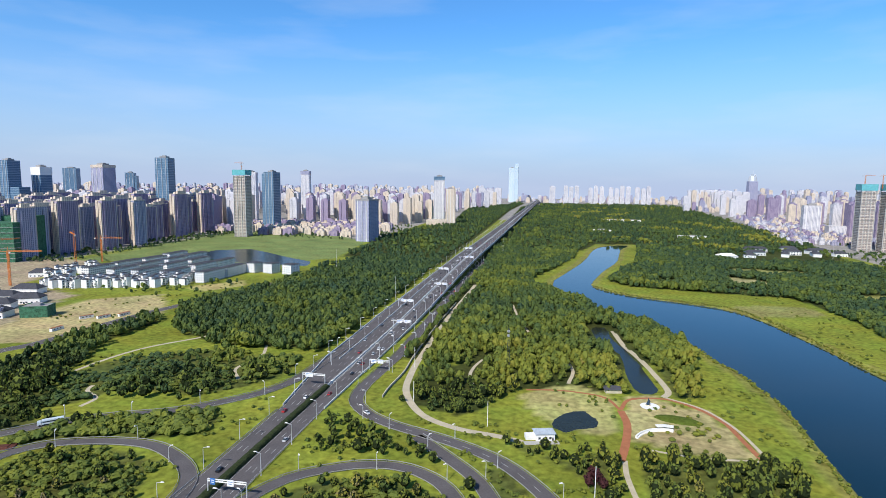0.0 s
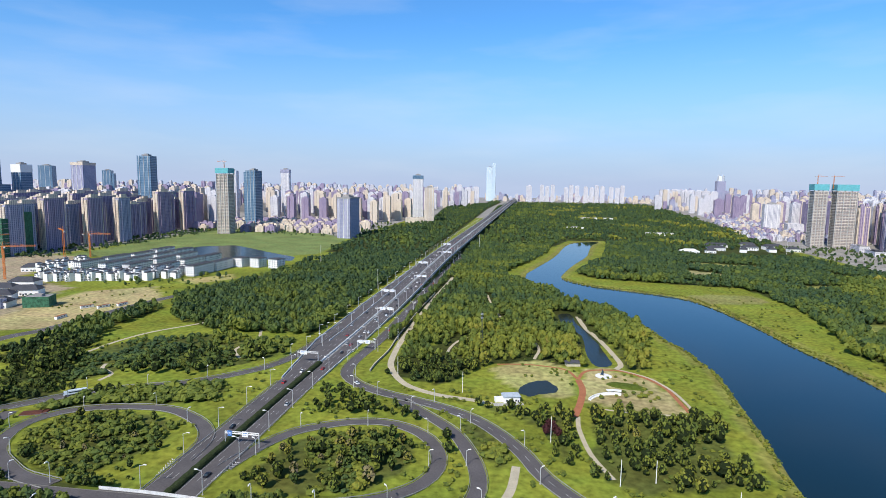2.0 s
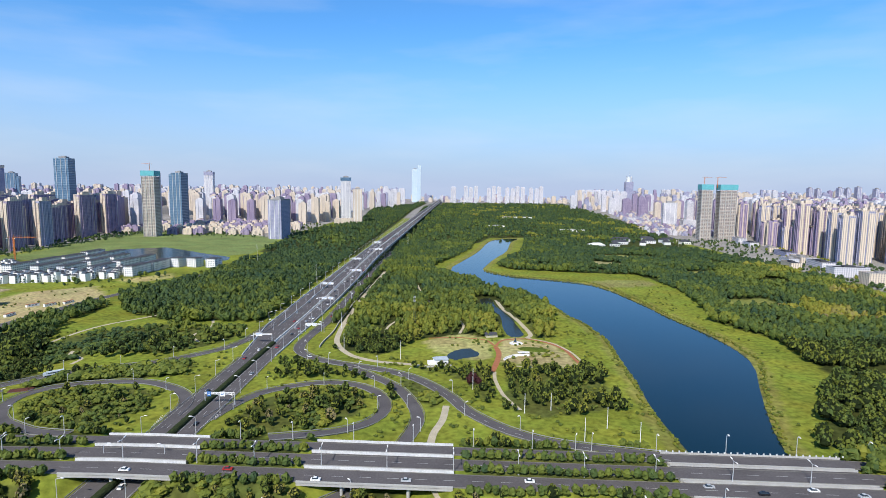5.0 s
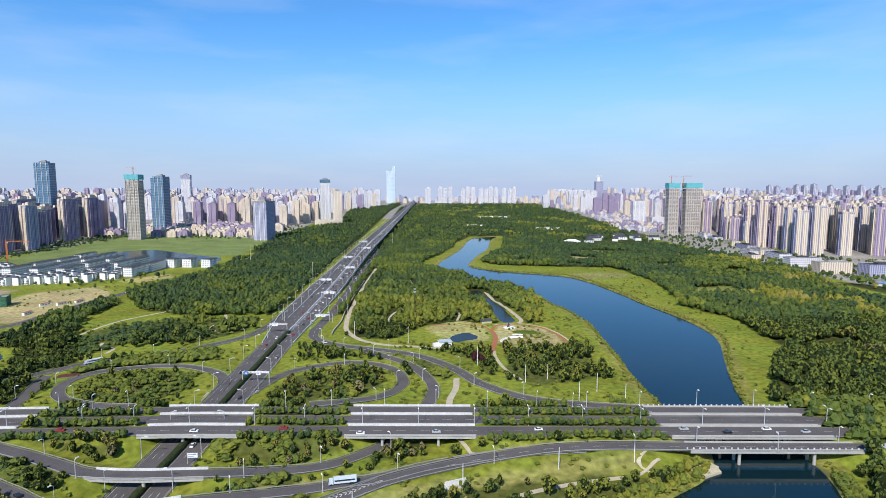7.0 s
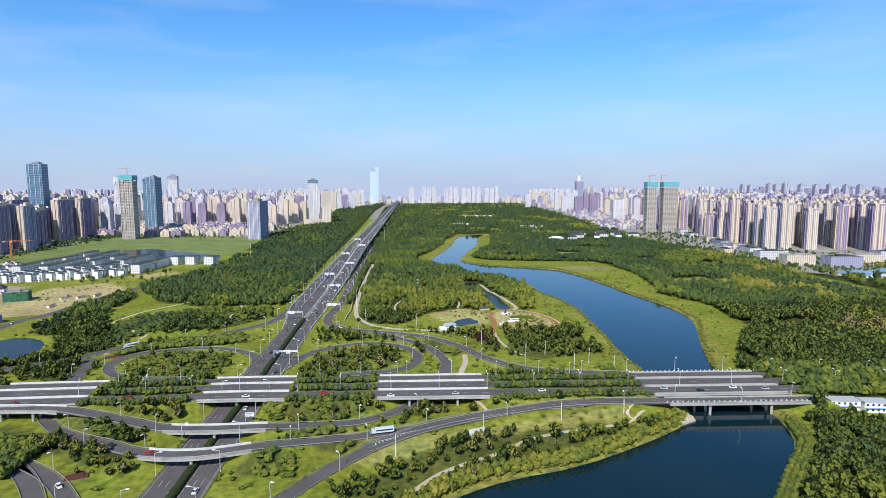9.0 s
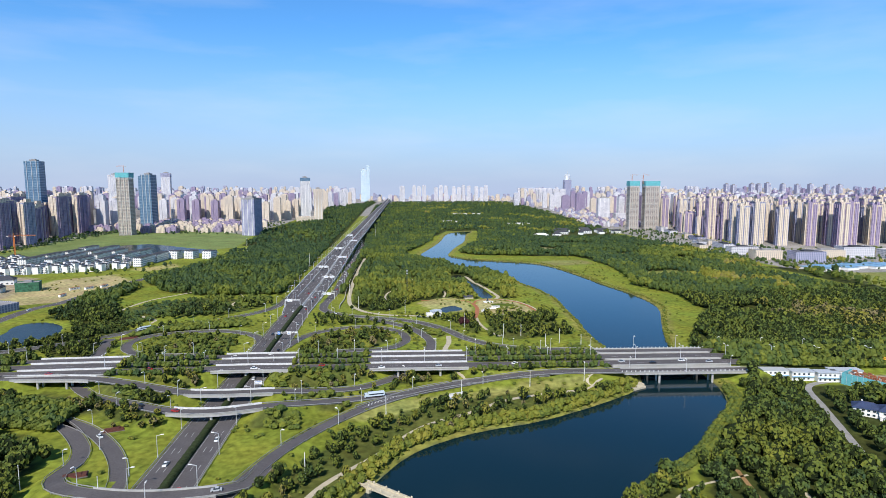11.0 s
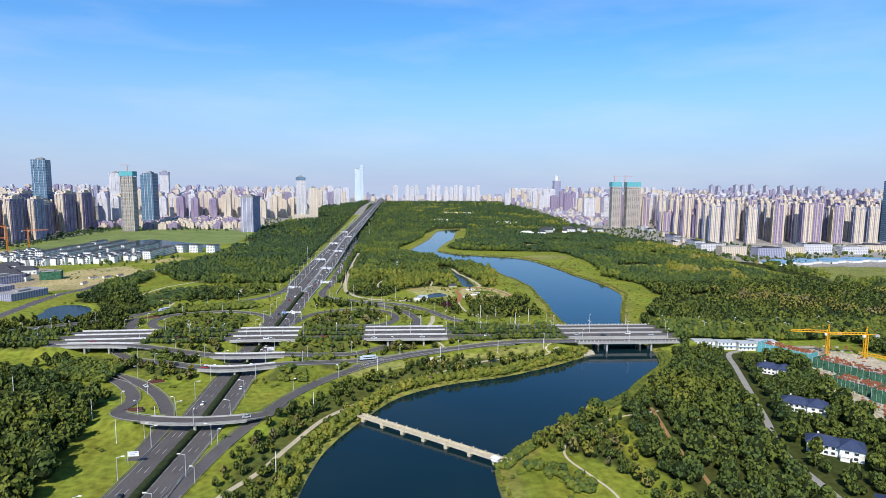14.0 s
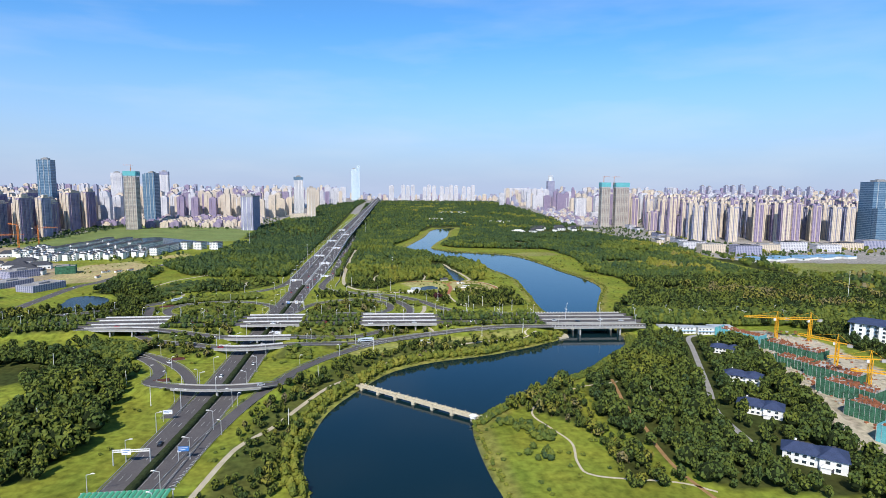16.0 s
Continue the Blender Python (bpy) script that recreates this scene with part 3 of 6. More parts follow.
def bridge(k, run, w, pier_at=()):
    top = np.array(run)
    if k.startswith("cross"):
        structure("road", mesh_of("road", *ribbon(top, w / 2, -w / 2, 0.035, 0.03), M_ASPHALT), "grey asphalt on a bridge deck", "road")
    slim = k == "flyover"
    base = tagged(new("road_bridge", mesh_of("deck", *ribbon(top, w / 2 + 0.6, -w / 2 - 0.6, 0.0, 0.9 if slim else 1.3), M_CONCRETE)), "concrete road bridge deck with white painted parapets", "bridge", "road bridges of the interchange")
    north = 1 if top[-1, 0] > top[0, 0] else -1
    for s in (1, -1):
        child(tagged(new("parapet", mesh_of("parapet", *ribbon(top, s * (w / 2 + 0.6), s * (w / 2 + 0.15), 0.7 if slim else 1.15 if s == north and top[0, 0] < 220 else 0.8, 1.1), M_PARAPET if s == north and not slim and top[0, 0] < 220 else M_CONCRETE)), "white painted parapet" if s == north and not slim and top[0, 0] < 220 else "grey concrete parapet"), base)
    for q in pier_at:
        n = 12
        a = np.arange(n) * 2 * math.pi / n
        bot = float(ground_at(q[0], q[1])[0]) - 0.5
        v = [(q[0] + 0.75 * math.cos(t), q[1] + 0.75 * math.sin(t), z) for z in (bot, q[2] - 1.4) for t in a]
        child(new("pier", mesh_of("pier", v, [(i, (i + 1) % n, n + (i + 1) % n, n + i) for i in range(n)], M_CONCRETE, True)), base)
    return base


for k, (p, w, kind) in ROADS.items():
    if not kind:
        continue
    for run in runs(LINES[k], lambda q: on_bridge(kind, q)):
        if run[:, 2].max() < 4:
            continue
        lo, hi = run[:, 0].min(), run[:, 0].max()
        at = [2.5] if -30 < lo < 0 else ([lo + (hi - lo) * 0.3, lo + (hi - lo) * 0.72])
        spots = []
        for x in at:
            i = int(np.argmin(np.abs(run[:, 0] - x)))
            n = sides(run)[i]
            spots += [(run[i, 0] + n[0] * o, run[i, 1] + n[1] * o, run[i, 2]) for o in ((-2.6, 2.6) if w < 10 else (-4, 0, 4))]
        bridge(k, run, w + {"cross_north": 2.4, "cross_middle": 3.2, "cross_south": 1.4}.get(k, 0), spots)

# the viaduct
vline = np.array([(hx(y), y, hz(y)) for y in list(range(338, 700, 10)) + list(range(700, 4601, 50))], float)
# half-widths west and east of the middle: a side road joins in the west, and the deck narrows as it climbs
west = np.interp(vline[:, 1], (338, 430, 560, 800, 1100), (13.0, 25.0, 26.0, 20.0, 17.5))
east = np.interp(vline[:, 1], (338, 430, 560, 800, 1100), (13.0, 15.0, 16.5, 16.5, 17.5))
via = structure("viaduct", mesh_of("viaduct", *ribbon(vline, west, -east, -0.02, 1.9), M_CONCRETE), "long elevated concrete motorway on piers", "viaduct")
child(new("carriageway", mesh_of("carriageway", *joined([ribbon(vline, west - 0.5, 1.4, 0.055, 0.06), ribbon(vline, -1.4, -east + 0.5, 0.055, 0.06)]), M_ASPHALT)), via)
vm = []
for o in (west - 1.2, 2.0, -2.0, -east + 1.2):
    vm.append(ribbon(vline, o + 0.1, o - 0.1, 0.08, 0.02))
for o in (8.6, 5.2, -5.2, -8.6):
    vm += dashes(vline, o, 15, 6)
child(new("lane_marking", mesh_of("lane_marking", *joined(vm), M_MARK)), via)
vm2 = vline[vline[:, 1] > 428]
for o in (12.4, -12.4):
    child(new("lane_marking", mesh_of("lane_marking", *joined(dashes(vm2, o, 15, 6)), M_MARK)), via)
for a, b in ((west, west - 0.45), (-east + 0.45, -east), (0.35, -0.35)):
    child(tagged(new("parapet", mesh_of("parapet", *ribbon(vline, a, b, 1.15, 1.3), M_PARAPET)), "white painted parapet"), via)
# a white barrier parts the side road from the main lanes until it has merged
side = vline[(vline[:, 1] > 425) & (vline[:, 1] < 760)]
child(tagged(new("barrier", mesh_of("barrier", *ribbon(side, 13.6, 13.2, 0.95, 1.0), M_PARAPET)), "white lane barrier"), via)
for y in range(600, 1500, 32):
    for o in (-9, 9):
        z1, r = hz(y) - 1.8, 0.9
        v = [(hx(y) + o + sx * r, y + sy * r, z) for z in (-0.5, z1) for sx, sy in ((-1, -1), (1, -1), (1, 1), (-1, 1))]
        child(new("pier", mesh_of("pier", v, [(0, 1, 5, 4), (1, 2, 6, 5), (2, 3, 7, 6), (3, 0, 4, 7)], M_CONCRETE)), via)

# ---- builders ----
def box(x0, x1, y0, y1, z0, z1):
    v = [(x, y, z) for z in (z0, z1) for x, y in ((x0, y0), (x1, y0), (x1, y1), (x0, y1))]
    return v, [(3, 2, 1, 0), (4, 5, 6, 7), (0, 1, 5, 4), (1, 2, 6, 5), (2, 3, 7, 6), (3, 0, 4, 7)]


def frustum(x0, x1, y0, y1, z0, inx, iny, z1):
    v, f = box(x0, x1, y0, y1, z0, z1)
    for i, (sx, sy) in enumerate(((1, 1), (-1, 1), (-1, -1), (1, -1))):
        v[4 + i] = (v[4 + i][0] + sx * inx, v[4 + i][1] + sy * iny, z1)
    return v, f


def prism(x, y, z0, z1, r0, r1, n=6, lean=(0, 0)):
    v = [(x + r * math.cos(2 * math.pi * i / n) + o * lean[0], y + r * math.sin(2 * math.pi * i / n) + o * lean[1], z) for z, r, o in ((z0, r0, 0), (z1, r1, 1)) for i in range(n)]
    f = [(i, (i + 1) % n, n + (i + 1) % n, n + i) for i in range(n)]
    f += [(n + i, n + i + 1, n + i + 2, n + (i + 3) % n) for i in range(0, n - 2, 2)] if n == 4 else [(n, n + 1, n + 2, n + 3), (n + 3, n + 4, n + 5, n)] if n == 6 else [(n, n + 1, n + 2, n + 3), (n + 3, n + 4, n + 5, n + 6), (n + 6, n + 7, n, n + 3)]
    return v, f


def beam(a, b, r):
    """A square bar from a to b."""
    a, b = np.array(a, float), np.array(b, float)
    d = (b - a) / np.linalg.norm(b - a)
    u = np.cross(d, (0, 0, 1) if abs(d[2]) < 0.9 else (1, 0, 0)); u /= np.linalg.norm(u)
    w = np.cross(d, u)
    v = [tuple(p + (i * u + j * w) * r) for p in (a, b) for i, j in ((-1, -1), (1, -1), (1, 1), (-1, 1))]
    return v, [(3, 2, 1, 0), (4, 5, 6, 7), (0, 1, 5, 4), (1, 2, 6, 5), (2, 3, 7, 6), (3, 0, 4, 7)]


def empty(name, label, category, group=""):
    return tagged(new(name), label, category, group)


def part(name, pieces, mat, parent, label=""):
    ob = new(name, mesh_of(name, *joined(pieces if isinstance(pieces, list) else [pieces]), mat))
    ob.parent = parent
    return tagged(ob, label) if label else ob


def put(e, x, y, z=0.0, turn=0.0):
    e.matrix_basis = pose(x, y, z, 0, 0, turn)
    return e


def place(template, x, y, turn=0.0, tall=1.0, z=0.0, wide=1.0):
    ob = copy_thing(template, pose(x, y, z, 0, 0, turn))
    ob.scale = (wide, wide, tall)
    return ob


def facade(name, wall, glass, pitch, storey=3.0, share=0.5, high=0.55, gloss=0.25, obj=0.5, vary=0.1):
    """A wall with rows of far-off windows: dark glass between piers and floor bands."""
    m = material(name, wall, 0.75, scale=0.03, vary=vary, fine=20, obj=obj)
    n, l = m.node_tree.nodes, m.node_tree.links
    b = n["Principled BSDF"]
    old = b.inputs["Base Color"].links[0].from_socket
    tc = n.new("ShaderNodeTexCoord"); sep = n.new("ShaderNodeSeparateXYZ"); l.new(tc.outputs["Object"], sep.inputs[0])
    add = n.new("ShaderNodeMath"); add.operation = "ADD"; l.new(sep.outputs["X"], add.inputs[0]); l.new(sep.outputs["Y"], add.inputs[1])
    gate = []
    for sock, step, share_of in ((sep.outputs["Z"], storey, high), (add.outputs[0], pitch, share)):
        d = n.new("ShaderNodeMath"); d.operation = "DIVIDE"; d.inputs[1].default_value = step; l.new(sock, d.inputs[0])
        f = n.new("ShaderNodeMath"); f.operation = "FRACT"; l.new(d.outputs[0], f.inputs[0])
        k = n.new("ShaderNodeMath"); k.operation = "LESS_THAN"; k.inputs[1].default_value = share_of; l.new(f.outputs[0], k.inputs[0])
        gate.append(k.outputs[0])
    both = n.new("ShaderNodeMath"); both.operation = "MULTIPLY"; l.new(gate[0], both.inputs[0]); l.new(gate[1], both.inputs[1])
    mix = n.new("ShaderNodeMix"); mix.data_type = "RGBA"; l.new(both.outputs[0], mix.inputs["Factor"])
    l.new(old, mix.inputs[6]); mix.inputs[7].default_value = (*glass, 1)
    l.new(mix.outputs[2], b.inputs["Base Color"])
    r = n.new("ShaderNodeMapRange"); r.inputs["To Min"].default_value, r.inputs["To Max"].default_value = 0.75, gloss
    l.new(both.outputs[0], r.inputs["Value"]); l.new(r.outputs[0], b.inputs["Roughness"])
    return m


M_CREAM = facade("cream_facade", (0.68, 0.58, 0.46), (0.36, 0.30, 0.28), 3.4, share=0.40, high=0.8)
# mauve is the bluish shade of beige walls, put into the wall colour
M_SHADE_MAUVE = facade("shade_mauve_facade", (0.37, 0.30, 0.40), (0.17, 0.14, 0.24), 3.4, share=0.5, high=0.8)
M_GREY = facade("grey_facade", (0.40, 0.39, 0.50), (0.16, 0.18, 0.28), 3.0, share=0.5, high=0.8)
M_WHITE = facade("white_facade", (0.66, 0.64, 0.66), (0.24, 0.25, 0.32), 3.2, share=0.5)
M_HOUSE = facade("white_house_wall", (0.80, 0.79, 0.78), (0.13, 0.14, 0.19), 3.2, share=0.5)
M_GLASS = facade("curtain_wall", (0.22, 0.32, 0.42), (0.06, 0.13, 0.22), 2.4, 4.2, 0.85, 0.75, 0.12)
M_PALEGLASS = facade("pale_curtain_wall", (0.62, 0.70, 0.76), (0.34, 0.48, 0.58), 2.4, 4.2, 0.7, 0.6, 0.15)
M_FRAMEWORK = facade("bare_floors", (0.62, 0.55, 0.47), (0.26, 0.22, 0.21), 5.5, 3.4, 0.8, 0.62, 0.9)
M_TEAL = material("teal_netting", (0.13, 0.42, 0.46), 0.8, scale=0.3, vary=0.2)
M_GREENNET = material("green_netting", (0.045, 0.135, 0.08), 0.9, scale=0.35, vary=0.75, fine=5)
M_DARKROOF = material("slate_roof", (0.07, 0.072, 0.085), 0.85, scale=0.3, vary=0.25, spec=0.08)
M_BLUEROOF = material("blue_roof", (0.045, 0.062, 0.125), 0.7, scale=0.4, vary=0.25, bump=0.3, spec=0.15)
M_SKYROOF = material("light_blue_sheet_roof", (0.22, 0.40, 0.58), 0.45, scale=0.2, vary=0.15)
M_ROOF = material("flat_roof", (0.30, 0.29, 0.29), 0.95, scale=0.1, vary=0.2, spec=0.08)
M_PLASTER = material("white_plaster", (0.80, 0.79, 0.77), 0.7, scale=0.2, vary=0.08)
M_PANE = material("dark_pane", (0.03, 0.045, 0.06), 0.12, scale=0.5, vary=0.2, spec=0.6)
M_GREYROOF = material("grey_sheet_roof", (0.36, 0.41, 0.47), 0.5, scale=0.3, vary=0.2)
M_YELLOW = material("crane_yellow", (0.74, 0.38, 0.02), 0.5, scale=0.5, vary=0.15)
M_ORANGE = material("crane_orange", (0.62, 0.20, 0.05), 0.5, scale=0.5, vary=0.15)
M_RUST = material("rusty_rebar", (0.30, 0.11, 0.055), 0.9, scale=0.6, vary=0.45, fine=5)
M_STEEL = material("galvanised_steel", (0.62, 0.63, 0.64), 0.45, metal=0.3, scale=0.8, vary=0.1)
M_SIGNBLUE = material("sign_blue", (0.05, 0.18, 0.48), 0.5, scale=0.4, vary=0.1)
M_REDPATH = material("red_paving", (0.37, 0.14, 0.065), 0.85, scale=0.3, vary=0.2, fine=10)
M_EARTH = material("bare_earth", (0.32, 0.19, 0.085), 0.9, scale=0.3, vary=0.3, fine=10)
M_SAND = material("sand_path", (0.48, 0.42, 0.31), 0.9, scale=0.2, vary=0.2, fine=10)
M_STONE = material("pale_stone", (0.52, 0.46, 0.34), 0.85, scale=0.4, vary=0.2, fine=8)
M_TYRE = material("tyre_rubber", (0.02, 0.02, 0.02), 0.8)


# ---- the town: towers of flats ----
def tower(w, d, h, wall, trim, label):
    """A slab of flats: paler bays stand proud of it, and stair heads and frames crown the roof."""
    e = empty("apartment_tower", label, "tower", "apartment towers of the town")
    part("wall", box(-w / 2, w / 2, -d / 2, d / 2, -1, h), wall, e)
    nb, ne = max(2, round(w / 9)), max(1, round(d / 11))
    for i in range(nb):
        x = -w / 2 + (i + 0.5) * w / nb
        part("bay", box(x - 0.38 * w / nb, x + 0.38 * w / nb, -d / 2 - 1.8, d / 2 + 1.8, -1, h - 3 * (i % 2) - 0.2), trim, e)
    for i in range(ne):
        y = -d / 2 + (i + 0.5) * d / ne
        part("bay", box(-w / 2 - 1.5, w / 2 + 1.5, y - 1.6, y + 1.6, -1, h - 4), wall, e)
    part("roof", box(-w / 2 - 0.3, w / 2 + 0.3, -d / 2 - 0.3, d / 2 + 0.3, h, h + 1.1), trim, e)
    for i in range(2):
        x = (i - 0.5) * w / 2
        part("stair_head", frustum(x - 3.0, x + 3.0, -d / 4, d / 4, h + 1.1, 0.5, 0.5, h + 4.6 + 2.5 * i), trim, e)
    return e


rng = random.Random(5)
CREAMY = "apartment tower with shade-mauve walls, sunlit cream bays and stair heads"
# cream bays cover the sunny ends; mauve walls hold shade in their colour
TOWERS_W = [tower(16, 36, 92, M_SHADE_MAUVE, M_CREAM, CREAMY), tower(15, 30, 88, M_SHADE_MAUVE, M_CREAM, CREAMY), tower(16, 26, 84, M_GREY, M_CREAM, "grey apartment tower with cream bays")]
TOWERS_E = [tower(19, 28, 90, M_CREAM, M_SHADE_MAUVE, "cream apartment tower with shade-mauve bays and stair heads"), tower(17, 32, 92, M_SHADE_MAUVE, M_CREAM, CREAMY), tower(20, 22, 84, M_GREY, M_CREAM, "grey apartment tower with cream bays"), tower(20, 26, 88, M_SHADE_MAUVE, M_CREAM, CREAMY)]
SITES = []


def fill(region, stepx, stepy, templates, low, high, turn, keep=1.0, jitter=8):
    (x0, y0), (x1, y1) = np.min(region, 0), np.max(region, 0)
    for row, y in enumerate(np.arange(y0, y1, stepy)):
        for x in np.arange(x0 + (row % 2) * stepx / 2, x1, stepx):
            px, py = x + rng.uniform(-jitter, jitter), y + rng.uniform(-jitter, jitter)
            if inside_by(region, np.array([px]), np.array([py]))[0] > 0 and rng.random() < keep:
                SITES.append((px, py, turn + rng.uniform(-3, 3), rng.uniform(low, high), rng.choice(templates)))


fill([(-1150, 760), (-680, 800), (-650, 900), (-655, 1050), (-680, 1240), (-735, 1500), (-720, 1700), (-1350, 1700)], 46, 50, TOWERS_W, 0.84, 1.08, -12)
fill([(-720, 1750), (-290, 1680), (-260, 1850), (-220, 2300), (-900, 2300)], 56, 66, TOWERS_W, 0.75, 1.05, -9, 0.9)
fill([(800, 850), (1000, 840), (1320, 870), (1700, 1500), (1500, 2000), (960, 1900), (900, 1350)], 50, 54, TOWERS_E, 0.92, 1.1, -21)
fill([(845, 990), (915, 960), (940, 1300), (890, 1300)], 30, 40, TOWERS_E, 0.48, 0.62, -21)
fill([(-1700, 1750), (-300, 2350), (-190, 3000), (-2000, 3000)], 84, 90, TOWERS_W, 0.8, 1.1, -9, 0.9)
fill([(960, 2000), (1900, 2000), (2300, 2900), (900, 2900)], 84, 90, TOWERS_E, 0.7, 1.05, 0, 0.9)
SITES.sort(key=lambda s: math.hypot(s[0] - 100, s[1] + 100))
for t in TOWERS_W + TOWERS_E:
    first = next(s for s in SITES if s[4] is t)
    SITES.remove(first)
    put(t, first[0], first[1], 0, first[2])
for x, y, turn, tall, t in SITES[:230]:
    place(t, x, y, turn, tall)


def far_blocks(name, sites, mat, label):
    """Far buildings, too many to count, as bodies with a roof storey each."""
    pieces = []
    for x, y, w, d, h in sites:
        pieces += [box(x - w / 2, x + w / 2, y - d / 2, y + d / 2, -1, h), box(x - w / 4, x + w / 4, y - d / 4, y + d / 4, h, h + 4), box(x - w / 2 - 1.2, x - w / 6, y - d / 2 - 1.5, y - d / 4, -1, h - 3)]
    return tagged(new(name, mesh_of(name, *joined(pieces), mat)), label, "buildings", kind="stuff")


for j, (mat, what) in enumerate(((M_CREAM, "cream"), (M_SHADE_MAUVE, "mauve"), (M_WHITE, "white"))):
    far_blocks("far_towers", [(x, y, 22, 20, 88 * tall) for x, y, turn, tall, t in SITES[230 + j::3]], mat, f"distant {what} apartment towers of the town")
for mat, what, share in ((M_WHITE, "white", 0.34), (M_CREAM, "cream", 0.3), (M_GREY, "grey", 0.2), (M_SHADE_MAUVE, "mauve", 0.16)):
    some = []
    while len(some) < 2300 * share:
        y = rng.uniform(2950, 4600)
        x = rng.uniform(-0.95, 1.15) * y
        if -0.04 < x / y < 0.27 and y < 4050:
            continue
        h = rng.choice((22, 30, 40, 60, 75, 90, 100)) * rng.uniform(0.85, 1.15) * (0.5 if -0.04 < x / y < 0.27 else 1.0)
        some.append((x, y, rng.uniform(12, 30), rng.uniform(14, 24), h))
    far_blocks("far_town", some, mat, f"distant {what} buildings on the hazy horizon")
# white blocks at the end of the woods
WHITES = [(198, 3830, 36, 115)] + [(282 + 35 * i, 3820, 25, 120 - 7 * (i % 2)) for i in range(3)]
WHITES += [(450 + 36 * i + 25 * (i > 2) + 25 * (i > 6), 3960 + 22 * (i % 2), 27, 106 + 5 * (i * 7 % 4)) for i in range(10)]
WHITES += [(1135 + 4 * i + 24 * (i % 3), 3120 + 60 * i, 24 + 4 * (i % 2), 98 + 5 * (i * 5 % 5)) for i in range(22)]
WHITES += [(-235 + 50 * i, 3560 + 30 * (i % 2), 40, 102 - 6 * (i % 2)) for i in range(3)]
far_blocks("far_white_blocks", [(x, y, w, 18, h) for x, y, w, h in WHITES], M_WHITE, "distant white slab blocks at the edge of the woods")
# the old quarter
old = []
while len(old) < 420:
    x, y = rng.uniform(700, 1200), rng.uniform(1440, 2650)
    if 0 < x - 705 - (y - 1500) * 0.2 < 200:
        old.append((x, y, rng.uniform(8, 16), rng.uniform(8, 14), rng.uniform(6, 13)))
for j, (mat, what) in enumerate(((M_WHITE, "white"), (M_GREY, "grey"), (M_CREAM, "cream"), (M_SHADE_MAUVE, "mauve"))):
    far_blocks("old_quarter", old[j::4], mat, f"tightly packed low {what} houses of an old quarter")
low = []
while len(low) < 190:
    x, y = rng.uniform(-690, -270), rng.uniform(1330, 1660)
    low.append((x, y, rng.uniform(12, 26), rng.uniform(11, 14), rng.uniform(12, 19)))
far_blocks("low_flats", low[::2], M_SHADE_MAUVE, "rows of low flats in shade mauve with small roof storeys")
far_blocks("low_flats", low[1::2], M_CREAM, "rows of low cream flats with small roof storeys")


# ---- the town: single high buildings ----
def slab(name, label, x, y, w, d, h, turn, mat, crown_mat=None, crown_h=0, wings=(), cat="tower"):
    e = empty(name, label, cat)
    part("shaft", box(-w / 2, w / 2, -d / 2, d / 2, -1, h - crown_h), mat, e)
    if crown_h:
        part("crown", box(-w / 2 - 0.6, w / 2 + 0.6, -d / 2 - 0.6, d / 2 + 0.6, h - crown_h, h), crown_mat, e)
    for x0, x1, y0, y1, z in wings:
        part("wing", box(x0, x1, y0, y1, -1, z), mat, e)
    for i in range(3):
        a = -w / 2 + w * (i + 0.5) / 3
        part("fin", [box(a - 0.5, a + 0.5, -d / 2 - 1.0, -d / 2, -1, h - crown_h), box(a - 0.5, a + 0.5, d / 2, d / 2 + 1.0, -1, h - crown_h)], M_PLASTER if mat is not M_GLASS else M_STEEL, e)
    part("roof_plant", [box(-w / 4, w / 4, -d / 4, d / 4, h, h + 4), box(-w / 8, w / 8, -d / 8, d / 8, h + 4, h + 6)], M_ROOF, e)
    return put(e, x, y, 0, turn)


slab("glass_tower", "tall slender blue glass office tower", -806, 1345, 34, 32, 186, 6, M_GLASS)
slab("glass_tower", "twin-slab blue glass office tower with white edges", -572, 1456, 28, 36, 154, -4, M_GLASS, wings=((-22, -15, -14, 14, 150),))
slab("office_tower", "beige and dark office tower with a flat crown", -1117, 1500, 46, 42, 172, -10, M_GREY, M_CREAM, 8)
slab("office_tower", "blue tower with a square white crown", -1124, 1300, 30, 32, 160, -6, M_GLASS, M_PLASTER, 20)
slab("glass_tower", "blue glass tower with a lower wing", -1150, 1235, 32, 32, 174, -6, M_GLASS, wings=((16, 46, -14, 14, 110),))
slab("glass_tower", "round-shouldered far blue tower", -1876, 2200, 52, 46, 177, 22, M_GLASS)
slab("glass_tower", "far blue tower with a slanted top", -1669, 2300, 36, 36, 161, 22, M_GLASS, wings=((18, 28, -16, 16, 148),))
slab("office_tower", "white tower with a dark crown panel", -800, 2200, 34, 28, 172, 8, M_WHITE, M_GREY, 14)
slab("office_tower", "white tower behind the unfinished tower", -818, 1800, 36, 26, 159, 10, M_WHITE)
slab("apartment_tower", "dark grey apartment tower at the meadow's edge", -246, 1255, 34, 42, 93, -14, M_GREY, M_ROOF, 3)
slab("hotel_tower", "pale tower rising from a low podium", -146, 1800, 30, 42, 112, 8, M_CREAM, wings=((-75, -15, -30, 20, 16),))
slab("office_tower", "pale tower with an open steel crown", -212, 1960, 36, 30, 152, 8, M_WHITE, M_GLASS, 12)
slab("landmark_tower", "pale blue glass landmark tower with a tall side slab", -82, 4100, 42, 44, 240, 0, M_PALEGLASS, wings=((21, 44, -20, 20, 270),))
slab("glass_tower", "broad blue glass office tower at the town's edge", 1275, 880, 60, 44, 141, -6, M_GLASS, wings=((-30, 60, -40, -24, 80),))
